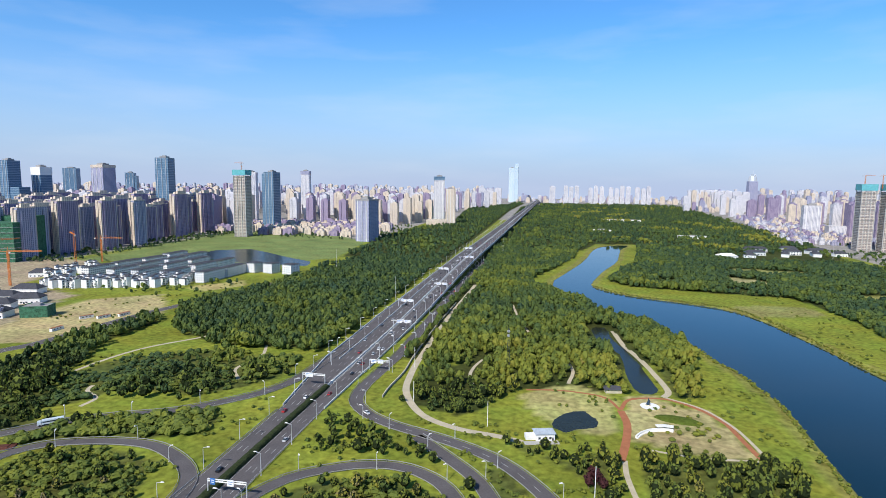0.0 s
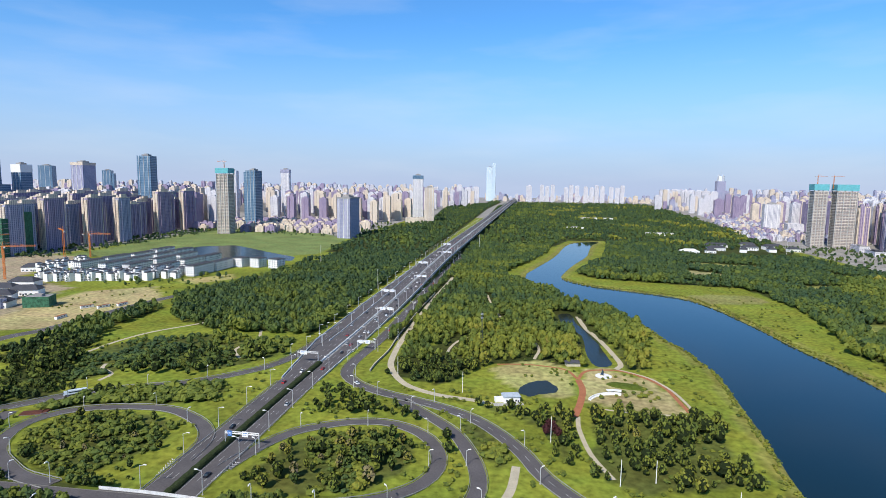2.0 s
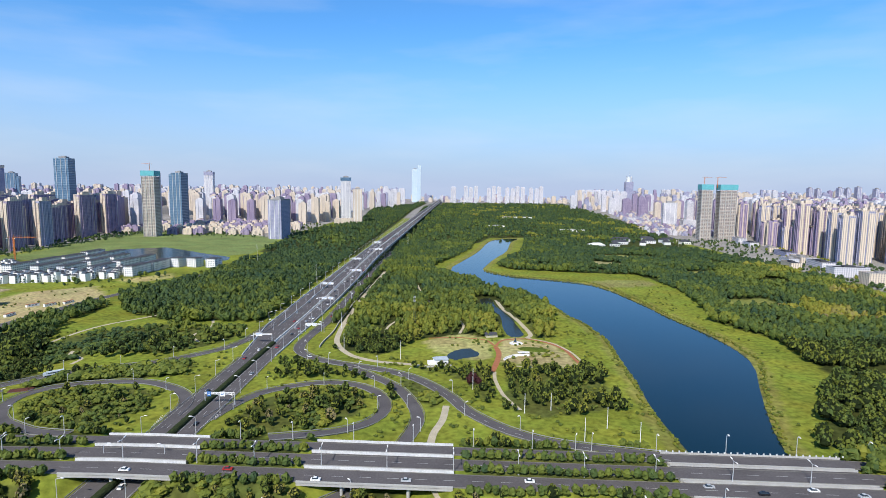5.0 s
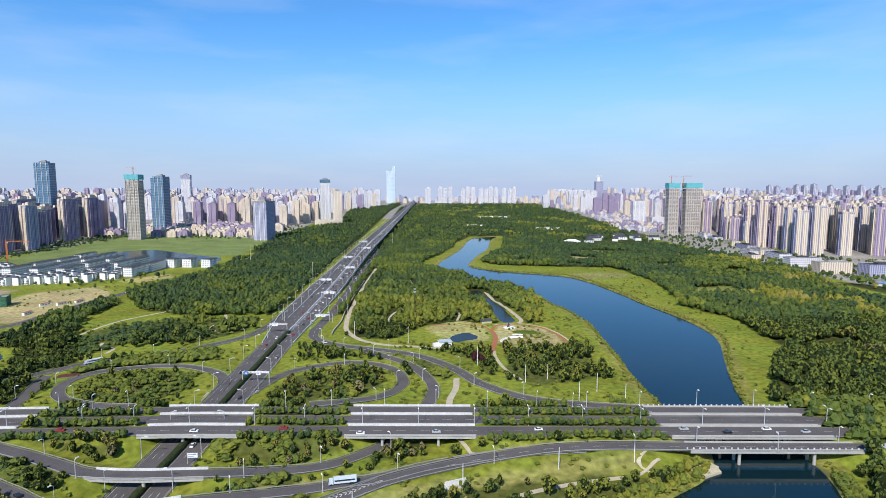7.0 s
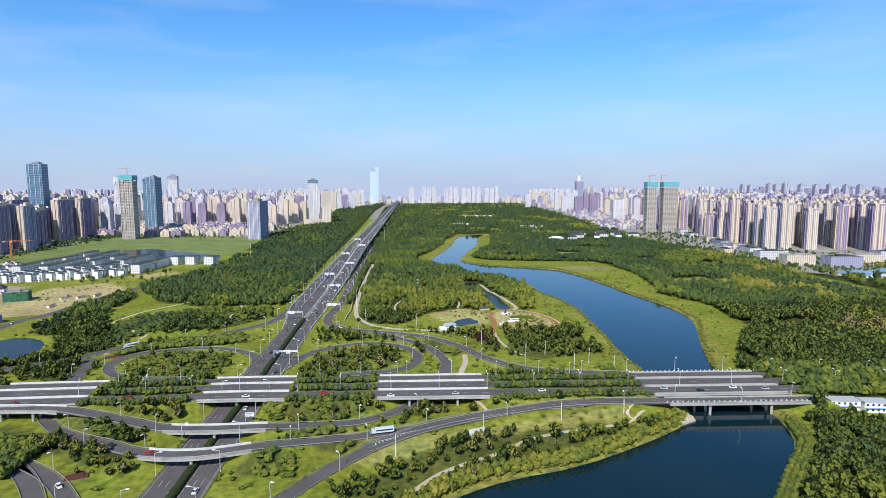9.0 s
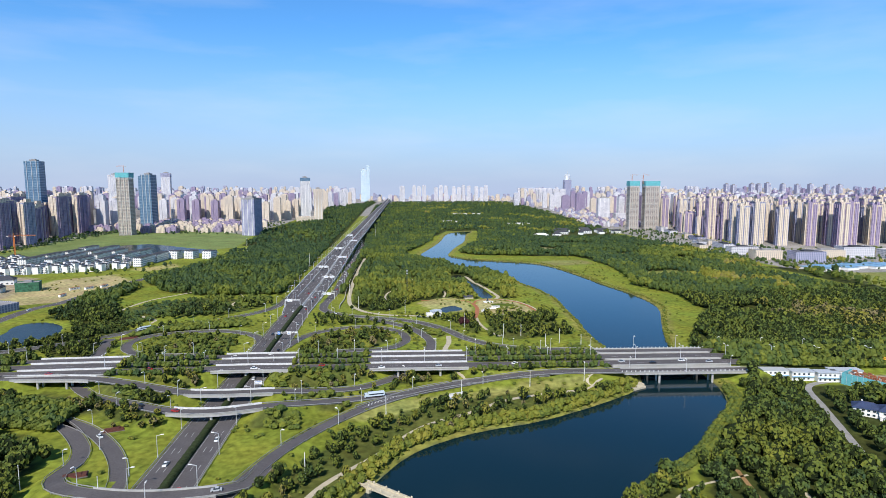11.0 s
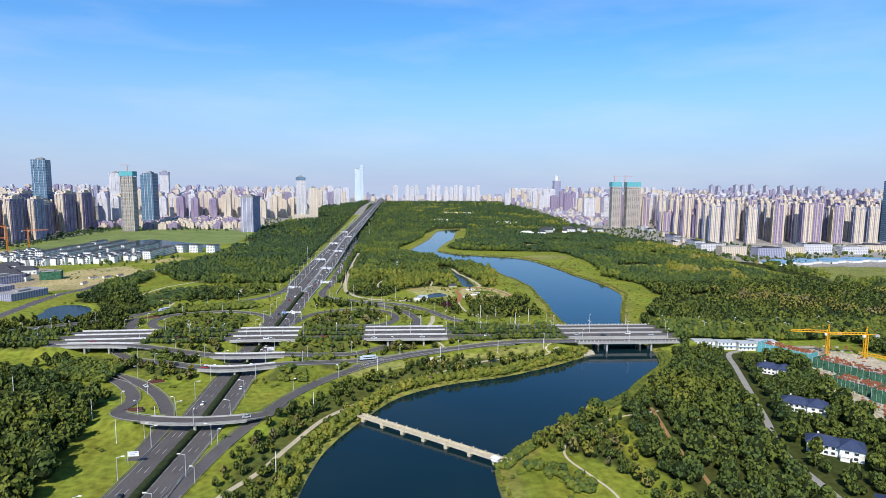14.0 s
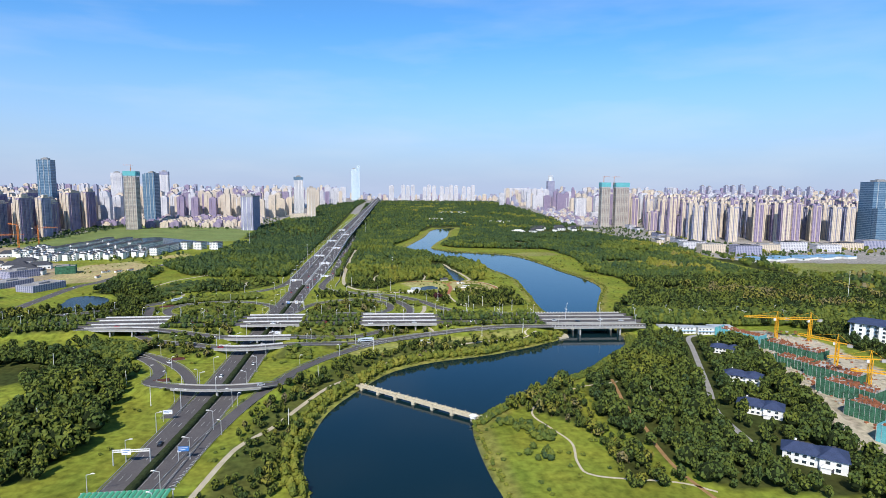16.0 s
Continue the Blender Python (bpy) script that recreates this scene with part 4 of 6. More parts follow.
slab("office_block", "white office slab with a dark glass middle", 858, 1735, 42, 22, 80, -6, M_WHITE, wings=((42, 100, -12, 20, 26),), cat="office")
for i, (x, h) in enumerate(((2105, 152), (2149, 146), (2264, 155), (2308, 152), (2363, 160), (2462, 152), (2555, 149), (2640, 152), (2744, 148), (2831, 148))):
    slab("office_tower", "far grey tower above the roofs of the town", x, 3000, 24, 26, h * 0.86, 0, M_GREY)
e = empty("crowned_tower", "tall far tower with an open cage-like crown", "tower")
part("shaft", box(-21, 21, -20, 20, -1, 155), M_GREY, e)
part("crown", [prism(0, 0, 155, 182, 21, 18, 8)] + [beam((16 * math.cos(a), 16 * math.sin(a), 182), (11 * math.cos(a), 14 * math.sin(a), 190), 1.4) for a in np.arange(8) * math.pi / 4], M_STEEL, e)
part("mast", prism(0, 0, 180, 212, 1.5, 0.5), M_STEEL, e)
put(e, 1192, 3195, 0, 0)


def tower_crane(mat, h, jib, back=12):
    e = empty("tower_crane", "lattice tower crane standing over a building site", "crane", "tower cranes")
    mast = [beam((sx * 0.9, sy * 0.9, 0), (sx * 0.9, sy * 0.9, h), 0.22) for sx in (-1, 1) for sy in (-1, 1)]
    n = int(h / 3)
    for i in range(n):
        z0, z1 = i * h / n, (i + 1) * h / n
        s = 1 if i % 2 else -1
        mast += [beam((-0.9 * s, -0.9, z0), (0.9 * s, -0.9, z1), 0.09), beam((-0.9 * s, 0.9, z0), (0.9 * s, 0.9, z1), 0.09), beam((0.9, -0.9 * s, z0), (0.9, 0.9 * s, z1), 0.09)]
    part("mast", mast, mat, e)
    arm = [beam((-back, -0.7, h), (jib, -0.7, h), 0.2), beam((-back, 0.7, h), (jib, 0.7, h), 0.2), beam((0, 0, h + 1.6), (jib, 0, h + 1.2), 0.2)]
    for i in range(int(jib / 2.5)):
        x0, x1 = i * 2.5, i * 2.5 + 2.5
        arm += [beam((x0, -0.7, h), (x1, 0, h + 1.4), 0.08), beam((x0, 0.7, h), (x1, 0, h + 1.4), 0.08)]
    part("jib", arm, mat, e)
    part("apex", [beam((-0.8, 0, h), (0, 0, h + 6), 0.15), beam((0.8, 0, h), (0, 0, h + 6), 0.15), beam((0, 0, h + 6), (jib * 0.7, 0, h + 1.3), 0.06), beam((0, 0, h + 6), (-back + 1, 0, h), 0.06)], mat, e)
    part("counterweight", box(-back, -back + 3, -1.1, 1.1, h - 1.8, h + 0.2), M_CONCRETE, e, "grey concrete counterweight")
    part("cab", box(0.9, 2.6, -0.8, 0.8, h - 2.2, h - 0.1), M_PLASTER, e, "white cab")
    return e


def site_tower(label, x, y, w, d, h, turn, net):
    e = empty("unfinished_tower", label, "tower")
    part("core", box(-w / 2 + 1, w / 2 - 1, -d / 2 + 1, d / 2 - 1, -1, h - net - 2), M_FRAMEWORK, e)
    n = int((h - net) / 6.8)
    for i in range(n):
        z = 3 + i * 6.8
        part("floor_slab", box(-w / 2, w / 2, -d / 2, d / 2, z, z + 0.6), M_CONCRETE, e)
    for sx in (-1, -0.34, 0.34, 1):
        part("pillar", [box(sx * (w / 2 - 0.6) - 0.6, sx * (w / 2 - 0.6) + 0.6, sy * (d / 2 - 0.3) - 0.6, sy * (d / 2 - 0.3) + 0.6, -1, h - net) for sy in (-1, 1)], M_CONCRETE, e)
    part("netting", box(-w / 2 - 1, w / 2 + 1, -d / 2 - 1, d / 2 + 1, h - net, h), M_TEAL, e, "teal safety netting round the top floors")
    return put(e, x, y, 0, turn)


site_tower("unfinished concrete tower wrapped in teal netting on top", -558, 1278, 30, 30, 156, 2, 12)
site_tower("unfinished dark tower with teal netting on top", 788, 1335, 27, 26, 137, -4, 13)
site_tower("unfinished beige tower with open floors and teal netting", 838, 1330, 40, 26, 137, -4, 13)
crane_o = tower_crane(M_ORANGE, 42, 38)
crane_y = tower_crane(M_YELLOW, 18, 26, 9)
put(crane_o, -500, 622, 0, 20)
for x, y, turn, s in ((-568, 795, 140, 1.1), (-552, 830, 10, 0.9), (-640, 720, 60, 1.0)):
    place(crane_o, x, y, turn, s, 0, s)
put(crane_y, 432, 92, 0, 165)
for x, y, turn in ((456, 84, 172), (423, 18, 120), (413, -20, 165), (404, -52, 150)):
    place(crane_y, x, y, turn, 1.0)
for x, y, z, turn in ((-560, 1280, 150, 160), (784, 1335, 132, 20), (815, 1332, 132, 10)):
    place(crane_o, x, y, turn, 0.62, z - 4, 0.62)
e = empty("netted_building", "dark building site wrapped in green netting", "building site")
part("netting", [box(-45, 45, -22, 22, -1, 62), box(-20, 50, 22, 50, -1, 70)], M_GREENNET, e)
for z in range(6, 62, 8):
    part("floor_slab", box(-46, 46, -23, 23, z, z + 0.5), M_CONCRETE, e)
put(e, -720, 800, 0, 14)


# ---- low buildings round the park ----
def block(name, label, x, y, w, d, h, turn, wall, roof, cat="house", group="", hip=0.0, win=True, z=0.0):
    """A low building: walls, a roof with eaves or a parapet, rows of panes and a door."""
    e = empty(name, label, cat, group)
    part("wall", box(-w / 2, w / 2, -d / 2, d / 2, -0.5, h), wall, e)
    if hip:
        part("roof", [box(-w / 2 - 0.7, w / 2 + 0.7, -d / 2 - 0.7, d / 2 + 0.7, h, h + 0.3), frustum(-w / 2 - 0.7, w / 2 + 0.7, -d / 2 - 0.7, d / 2 + 0.7, h + 0.3, d * 0.42, d * 0.47, h + hip)], roof, e)
    else:
        part("roof", [box(-w / 2 + 0.3, w / 2 - 0.3, -d / 2 + 0.3, d / 2 - 0.3, h, h + 0.3), box(-w / 6, w / 6, -d / 5, d / 5, h + 0.3, h + 2.6)], roof, e)
        part("parapet", [box(-w / 2 - 0.15, w / 2 + 0.15, sy * d / 2 - 0.2, sy * d / 2 + 0.2, h, h + 0.9) for sy in (-1, 1)] + [box(sx * w / 2 - 0.2, sx * w / 2 + 0.2, -d / 2, d / 2, h, h + 0.9) for sx in (-1, 1)], wall, e)
    if win:
        for k in range(max(1, int(h / 3.2))):
            for i in range(max(2, int(w / 5))):
                a = -w / 2 + (i + 0.5) * w / max(2, int(w / 5))
                part("window", [box(a - 1.0, a + 1.0, -d / 2 - 0.06, -d / 2 + 0.1, 1 + k * 3.2, 2.6 + k * 3.2)], M_PANE, e)
        part("door", box(-0.8, 0.8, -d / 2 - 0.08, -d / 2 + 0.1, -0.3, 2.1), M_PANE, e)
    return put(e, x, y, z, turn)


long_house = block("long_house", "white five-storey row house with a dark flat roof", -289, 713, 44, 13, 14, 86, M_HOUSE, M_DARKROOF, "house", "white row houses", 1.4, False)
for j, dy in enumerate((0, 50, 100, 148)):
    for i, x0 in enumerate((-289, -340, -382, -420, -456)):
        if i + j and (j < 2 or i) and (j < 3 or i > 2):
            place(long_house, x0 + 4 * j + rng.uniform(-2, 2), 713 + dy + rng.uniform(-3, 3), 86 + rng.uniform(-2, 2), rng.uniform(0.94, 1.04))
cube = block("corner_house", "white cubic house with a dark roof", -268, 790, 17, 17, 14, -18, M_HOUSE, M_DARKROOF, "house", "white corner houses", 1.4, False)
place(cube, -242, 791, -18); place(cube, -211, 787, -18)
def row_villa():
    """A villa of stepped white boxes with dark roofs, a balcony and rows of panes."""
    e = empty("row_villa", "small white villa of stepped boxes with dark roofs", "house", "small white villas")
    part("wall", [box(-4.6, 1.0, -4.2, 4.4, -0.5, 9.5), box(0.8, 4.8, -3.0, 4.0, -0.5, 12.0), box(-1.0, 3.2, -5.2, -2.9, -0.5, 6.4)], M_PLASTER, e)
    part("roof", [frustum(-5.0, 1.2, -4.6, 4.8, 9.5, 1.6, 4.0, 11.2), frustum(0.5, 5.2, -3.4, 4.4, 12.0, 1.4, 3.4, 13.4)], M_DARKROOF, e)
    part("balcony", box(-1.2, 3.4, -5.4, -3.0, 6.4, 6.9), M_PLASTER, e)
    for k in range(3):
        part("window", [box(-3.8, -1.8, -4.28, -4.1, 1 + 3 * k, 2.8 + 3 * k), box(1.6, 3.6, -5.28 if k < 2 else -3.08, -5.1 if k < 2 else -2.9, 1 + 3 * k, 2.7 + 3 * k)], M_PANE, e)
    part("door", box(-0.6, 0.5, -5.28, -5.1, -0.3, 2.1), M_PANE, e)
    return e


villa = put(row_villa(), -448, 620, 0, -14)
VILLAS = [(-448 + 11.2 * i - 5 * r, 620 + 3.2 * i + 15 * r + (16 if i > 11 else 0)) for r in range(3) for i in range(14) if r + i]
VILLAS += [(-470 - 12 * (i % 5), 660 + 24 * (i // 5) + 8 * (i % 5)) for i in range(20)]
for x, y in VILLAS:
    place(villa, x + rng.uniform(-2, 2), y + rng.uniform(-2, 2), -14 + rng.choice((0, 0, 90, 180)) + rng.uniform(-6, 6), rng.uniform(0.78, 1.12))
barn = block("tiled_house", "old house with a black tiled hip roof", -395, 545, 30, 16, 6, 20, M_PLASTER, M_DARKROOF, "house", "black-roofed houses", 5.0)
for x, y, t in ((-430, 550, 15), (-400, 515, 25), (-440, 590, 10), (-470, 560, 30), (-520, 690, 20), (-372, 485, 12)):
    place(barn, x, y, t)
block("netted_house", "house wrapped in green netting beside the dirt track", -334, 497, 24, 16, 10, 20, M_GREENNET, M_ROOF, "building site", "", 0, False)
shed = block("site_shed", "long site shed with a pale flat roof", -378, 470, 42, 26, 9, 62, M_GREY, M_ROOF, "shed", "site sheds", 0, False)
place(shed, -298, 372, 68, 0.8); place(shed, -330, 300, 68, 0.9); place(shed, -350, 400, 68, 0.7)
for i, (x, y) in enumerate(((-283, 499), (-268, 503), (-257, 516), (-274, 456))):
    c = empty("site_container", "white and red site office container", "container", "site containers")
    part("body", box(-6, 6, -1.3, 1.3, 0, 2.7), M_PLASTER, c); part("roof", box(-6.1, 6.1, -1.4, 1.4, 2.7, 2.85), M_RUST, c)
    for a in (-4, -1, 2):
        part("window", box(a, a + 1.4, -1.36, -1.2, 1.1, 2.0), M_PANE, c)
    put(c, x, y, 0, 60 + 10 * i)

# the restaurant among the trees
for i, (x, y, w, d, h, t) in enumerate(((470, 1135, 32, 20, 5, 8), (516, 1158, 20, 13, 5, -10), (540, 1200, 34, 14, 6, 12), (588, 1188, 24, 13, 6, 70), (612, 1222, 30, 14, 7, 4), (560, 1262, 44, 13, 6, 8), (648, 1206, 26, 14, 6, 80), (668, 1252, 40, 14, 7, 14), (632, 1290, 30, 12, 6, -6), (694, 1218, 22, 14, 6, 8))):
    block("pavilion_hall", "low white hall with a sweeping dark hip roof", x, y, w, d, h, t, M_PLASTER, M_DARKROOF if i else M_PLASTER, "hall", "park halls", 4.5)
for x, y, w in ((390, 2135, 70), (455, 2128, 60), (500, 1520, 60), (520, 1513, 36), (300, 1650, 50)):
    block("long_pavilion", "long low white building among distant woods", x, y, w, 14, 7, 4, M_PLASTER, M_ROOF, "hall", "", 0, False)
# low white offices in front of the eastern towers
OFFICE_WALLS = (M_WHITE, M_CREAM, M_GREY, M_CREAM, M_WHITE)
for i, (x, y, w, d, h) in enumerate(((745, 760, 60, 22, 14), (742, 690, 56, 24, 16), (790, 655, 60, 26, 17), (850, 690, 70, 26, 15), (920, 705, 66, 26, 18), (985, 690, 60, 22, 14), (1060, 730, 80, 26, 13), (1140, 745, 70, 26, 16), (715, 850, 50, 16, 9), (745, 905, 50, 16, 9), (770, 860, 70, 20, 10), (780, 930, 60, 18, 9), (800, 1010, 70, 18, 9), (815, 1090, 60, 18, 9), (830, 1190, 60, 18, 9), (840, 1260, 60, 18, 12))):
    block("low_office", "low pale office building with dark strip windows", x, y, w * 0.82, d, h, -6 if y < 800 else 80, OFFICE_WALLS[i % 5], M_ROOF if i % 2 else M_DARKROOF, "office", "white low offices", 0, False)
for i in range(9):
    block("sheet_shed", "shed with a light blue sheet-metal roof", 735 + 26 * i, 566 + 9 * (i % 2) + 4 * i, 22, 34, 4, 12, M_PLASTER, M_SKYROOF, "shed", "blue-roofed sheds", 1.5, False)

# villas with blue roofs in the wood
for i, (x, y, s) in enumerate(((364, 58, 0.84), (336, -4, 0.92), (313, -53, 0.94), (299, -110, 1.05))):
    e = empty("park_villa", "white villa with a blue tiled hip roof in the trees", "villa", "blue-roofed villas")
    part("wall", [box(-13, 5, -6, 6, -0.5, 6), box(3, 15, -8, 7, -0.5, 6.5)], M_PLASTER, e)
    part("roof", [frustum(-14, 5.5, -7, 7, 6, 6, 6.4, 9.6), frustum(2, 16, -9, 8, 6.5, 6.2, 7.6, 10.2)], M_BLUEROOF, e, "blue tiled hip roof")
    for k in range(4):
        part("window", [box(-11 + 3.4 * k, -9.2 + 3.4 * k, -6.08, -5.9, 1 + z, 2.4 + z) for z in (0, 3)], M_PANE, e)
    part("window", [box(5.5, 7.5, -8.08, -7.9, 1, 2.6), box(10, 12, -8.08, -7.9, 1, 2.6), box(5.5, 7.5, -8.08, -7.9, 4, 5.4), box(10, 12, -8.08, -7.9, 4, 5.4)], M_PANE, e)
    part("door", box(8, 9.3, -8.08, -7.9, -0.3, 2.2), M_DARKROOF, e)
    part("chimney", box(-8, -7, 0, 1.2, 7, 10.6), M_PLASTER, e)
    put(e, x, y, 0, -38)
    part("porch", [box(3.5, 8, -10.5, -8, -0.3, 3.0), frustum(3.0, 8.5, -11.2, -7.6, 3.0, 2.2, 1.4, 4.2)], M_PLASTER, e)
    part("ridge", [box(-8, 0, -0.25, 0.25, 9.5, 9.9), box(8.2, 9.8, -1.0, 0.6, 10.1, 10.5)], M_DARKROOF, e)
    e.scale = (s * 0.86, s * 0.86, s * 0.88)
e = empty("guest_house", "four-storey white guest house with a blue roof", "building")
part("wall", [box(-32, 32, -8, 8, -0.5, 14)] + [box(a - 3, a + 3, -9.5, -8, -0.5, 14) for a in (-26, -9, 9, 26)], M_PLASTER, e)
part("roof", frustum(-34, 34, -10.5, 10, 14, 9, 9.5, 18), M_BLUEROOF, e, "blue tiled hip roof")
for k in range(4):
    for i in range(12):
        part("window", box(-30.5 + 5.3 * i, -28.6 + 5.3 * i, -9.56, -7.9, 1 + 3.4 * k, 2.9 + 3.4 * k), M_PANE, e)
put(e, 524, 70, 0, -50)
for i, (x, y, w) in enumerate(((350, 121, 16), (366, 117, 14), (381, 113, 14), (396, 116, 20))):
    e = empty("site_cabin", "two-storey white site cabin with blue trim", "cabin", "site cabins")
    part("wall", box(-w / 2, w / 2, -3.5, 3.5, -0.3, 6), M_PLASTER, e)
    part("roof", box(-w / 2 - 0.4, w / 2 + 0.4, -3.9, 3.9, 6, 6.3), M_STEEL, e)
    part("walkway", box(-w / 2, w / 2, -4.6, -3.5, 2.9, 3.1), M_SKYROOF, e)
    for k in range(int(w / 3)):
        part("window", [box(-w / 2 + 0.8 + 3 * k, -w / 2 + 2.0 + 3 * k, -3.56, -3.4, z, z + 1.2) for z in (1, 4)], M_PANE, e)
    put(e, x, y, 0, -8)


def site_building(x, y, w, d, h, turn, net):
    """A shell of floors behind scaffold nets, with rebar and shuttering on top."""
    e = empty("building_shell", "unfinished building in green netting with rusty rebar on top", "building site", "building shells")
    part("floor_slab", [box(-w / 2, w / 2, -d / 2, d / 2, z, z + 0.35) for z in np.arange(0.1, h, 3.2)], M_CONCRETE, e)
    for i in range(int(w / 5) + 1):
        a = -w / 2 + 0.4 + i * (w - 0.8) / int(w / 5)
        part("pillar", [box(a - 0.3, a + 0.3, sy * (d / 2 - 0.5) - 0.3, sy * (d / 2 - 0.5) + 0.3, 0, h + 0.8) for sy in (-1, 0, 1)], M_CONCRETE, e)
    part("netting", [box(-w / 2 - 0.9, w / 2 + 0.9, -d / 2 - 0.9, -d / 2 - 0.8, 0, h + 1.0), box(-w / 2 - 0.9, -w / 2 - 0.8, -d / 2 - 0.8, d / 2 + 0.9, 0, h + 1.0), box(w / 2 + 0.8, w / 2 + 0.9, -d / 2 - 0.8, d / 2 + 0.9, 0, h + 0.6)], net, e, "torn scaffold netting")
    for i in range(13):
        part("scaffold_pole", beam((-w / 2 - 1.0 + i * (w + 2) / 12, -d / 2 - 1.1, 0), (-w / 2 - 1.0 + i * (w + 2) / 12, -d / 2 - 1.1, h + 2.2), 0.06), M_STEEL, e)
    bars = []
    for i in range(85):
        bx, by = rng.uniform(-w / 2 + 0.6, w / 2 - 0.6), rng.uniform(-d / 2 + 0.6, d / 2 - 0.6)
        bars.append(box(bx - rng.uniform(0.1, 1.3), bx + rng.uniform(0.1, 1.3), by - rng.uniform(0.1, 0.6), by + 0.3, h, h + rng.uniform(0.3, 1.6)))
    part("rebar", bars, M_RUST, e, "rusty red rebar and shuttering")
    return put(e, x, y, 0, turn)


for x, y, w, d, h, t, net in ((401, 94, 34, 13, 6.5, -62, M_TEAL), (417, 52, 40, 16, 6, -66, M_GREENNET), (396, 22, 26, 14, 5.5, -66, M_GREENNET), (402, -6, 30, 15, 7, -66, M_GREENNET), (386, -36, 30, 16, 8, -66, M_GREENNET), (374, -70, 28, 15, 8, -66, M_GREENNET), (362, -102, 26, 15, 8, -66, M_TEAL)):
    site_building(x, y, w, d, h, t, net)
stuff = []
for i in range(1500):
    t = rng.random()
    x, y = 412 - 48 * t + rng.triangular(-14, 60, 0), 112 - 220 * t + rng.uniform(-6, 6)
    stuff.append(box(x - rng.uniform(0.2, 1.3), x + rng.uniform(0.2, 1.3), y - rng.uniform(0.2, 0.8), y + rng.uniform(0.2, 0.8), -0.1, rng.uniform(0.2, 1.1)))
for j, (mat, what) in enumerate(((M_RUST, "rusty rebar"), (M_STONE, "pale timber and planks"), (M_CONCRETE, "grey concrete rubble"))):
    tagged(new("building_rubble", mesh_of("building_rubble", *joined(stuff[j::3]), mat)), f"heaps of {what} on a building site", "rubble", kind="stuff")


# ---- paths ----
PATHPTS = []


def path(points, width, mat, label, lift=0.06, cat="path"):
    line = spline([(x, y, 0) for x, y in points], 2.5)
    line[:, 2] = ground_at(line[:, 0], line[:, 1])
    PATHPTS.append(np.c_[line[:, :2], np.full(len(line), width / 2)])
    ob = structure("footpath", mesh_of("footpath", *ribbon(line, width / 2, -width / 2, lift, 0.5), mat), label, cat)
    return ob


PALE, REDDISH = "pale sandy footpath through the park", "red paved footpath through the park"
path([(56, 760), (52, 609), (51, 527), (51.5, 450), (53, 410), (58, 374), (74, 343), (96, 328), (121, 322), (132, 318)], 4.5, M_SAND, "sandy service track beside the motorway")
path([(187, 370), (188, 351), (184, 327), (179, 307)], 4.2, M_REDPATH, REDDISH)
path([(228, 386), (236, 376), (242, 361), (244, 342), (246, 321)], 2.8, M_REDPATH, REDDISH)
path([(132, 393), (150, 396), (164, 395), (180, 389), (187, 371)], 2.0, M_REDPATH, REDDISH, 0.07)
path([(187, 371), (195, 389), (215, 394), (228, 386)], 2.4, M_REDPATH, REDDISH, 0.08)
path([(181, 308), (180, 290), (183, 262), (190, 240)], 2.5, M_SAND, PALE)
path([(216, 397), (232, 385), (240, 372), (246, 352), (249, 322)], 1.8, M_SAND, PALE, 0.09)
path([(244, 319), (215, 318), (192, 322)], 1.8, M_SAND, PALE)
path([(204, 556), (207, 513), (214, 476), (219, 436), (221, 408), (216, 397)], 4.0, M_SAND, PALE)
path([(155, 474), (163, 439), (159, 410)], 2.4, M_SAND, PALE)
path([(110, 647), (121, 572), (130, 533), (126, 496)], 2.4, M_SAND, PALE)
path([(97, 396), (93, 418), (97, 445), (108, 468)], 2.2, M_SAND, PALE)
path([(-131, 476), (-142, 457), (-162, 428), (-171, 399), (-174, 362)], 3.0, M_SAND, PALE)
path([(-75, 450), (-66, 424), (-69, 394), (-56, 374)], 2.4, M_SAND, PALE)
path([(-140, 345), (-136, 336), (-122, 327), (-121, 314)], 2.6, M_SAND, PALE)
path([(254, 3), (226, -4), (207, -17), (190, -30), (184, -45), (189, -62), (194, -80), (190, -100), (194, -112), (227, -121), (240, -130)], 1.2, M_STONE, PALE)
path([(252, 8), (248, -10), (242, -36), (239, -67), (235, -86), (233, -112), (236, -135)], 2.0, M_EARTH, "narrow bare earth path through the trees")
PATHPTS[-1][:, 2] += 1.6
path([(274, 2), (267, -19), (266, -33), (268, -57), (268, -74)], 2.0, M_SAND, PALE)
path([(22, -118), (28, -79), (33, -64), (44, -46), (54, -20), (68, 11), (90, 36), (114, 66), (144, 84), (164, 98), (188, 106), (218, 112), (232, 120)], 2.8, M_SAND, PALE)
path([(147, 245), (145, 225), (140, 205), (139, 180), (142, 150), (150, 128)], 4.0, M_SAND, "bare earth track under the cross road")
path([(404, 72), (390, 44), (379, 14), (367, -20), (355, -56), (342, -92), (334, -116)], 7.0, M_SAND, "pale concrete site road")
path([(412, 112), (440, 88), (450, 60), (436, 20), (420, -20), (402, -72), (386, -116)], 8.0, M_SAND, "pale concrete site road")

wl_line = spline([(49, 640, 0), (46.5, 551, 0), (46.5, 452, 0), (48, 410, 0), (46, 378, 0), (46, 362, 0)], 4)
wl_line[:, 2] = ground_at(wl_line[:, 0], wl_line[:, 1])
low_wall = structure("boundary_wall", mesh_of("boundary_wall", *ribbon(wl_line, 0.25, -0.25, 1.5, 2.0), M_CONCRETE), "weathered low concrete wall beside a slip road", "wall")
part("coping", [ribbon(wl_line, 0.35, -0.35, 1.62, 0.12)], M_STONE, low_wall)

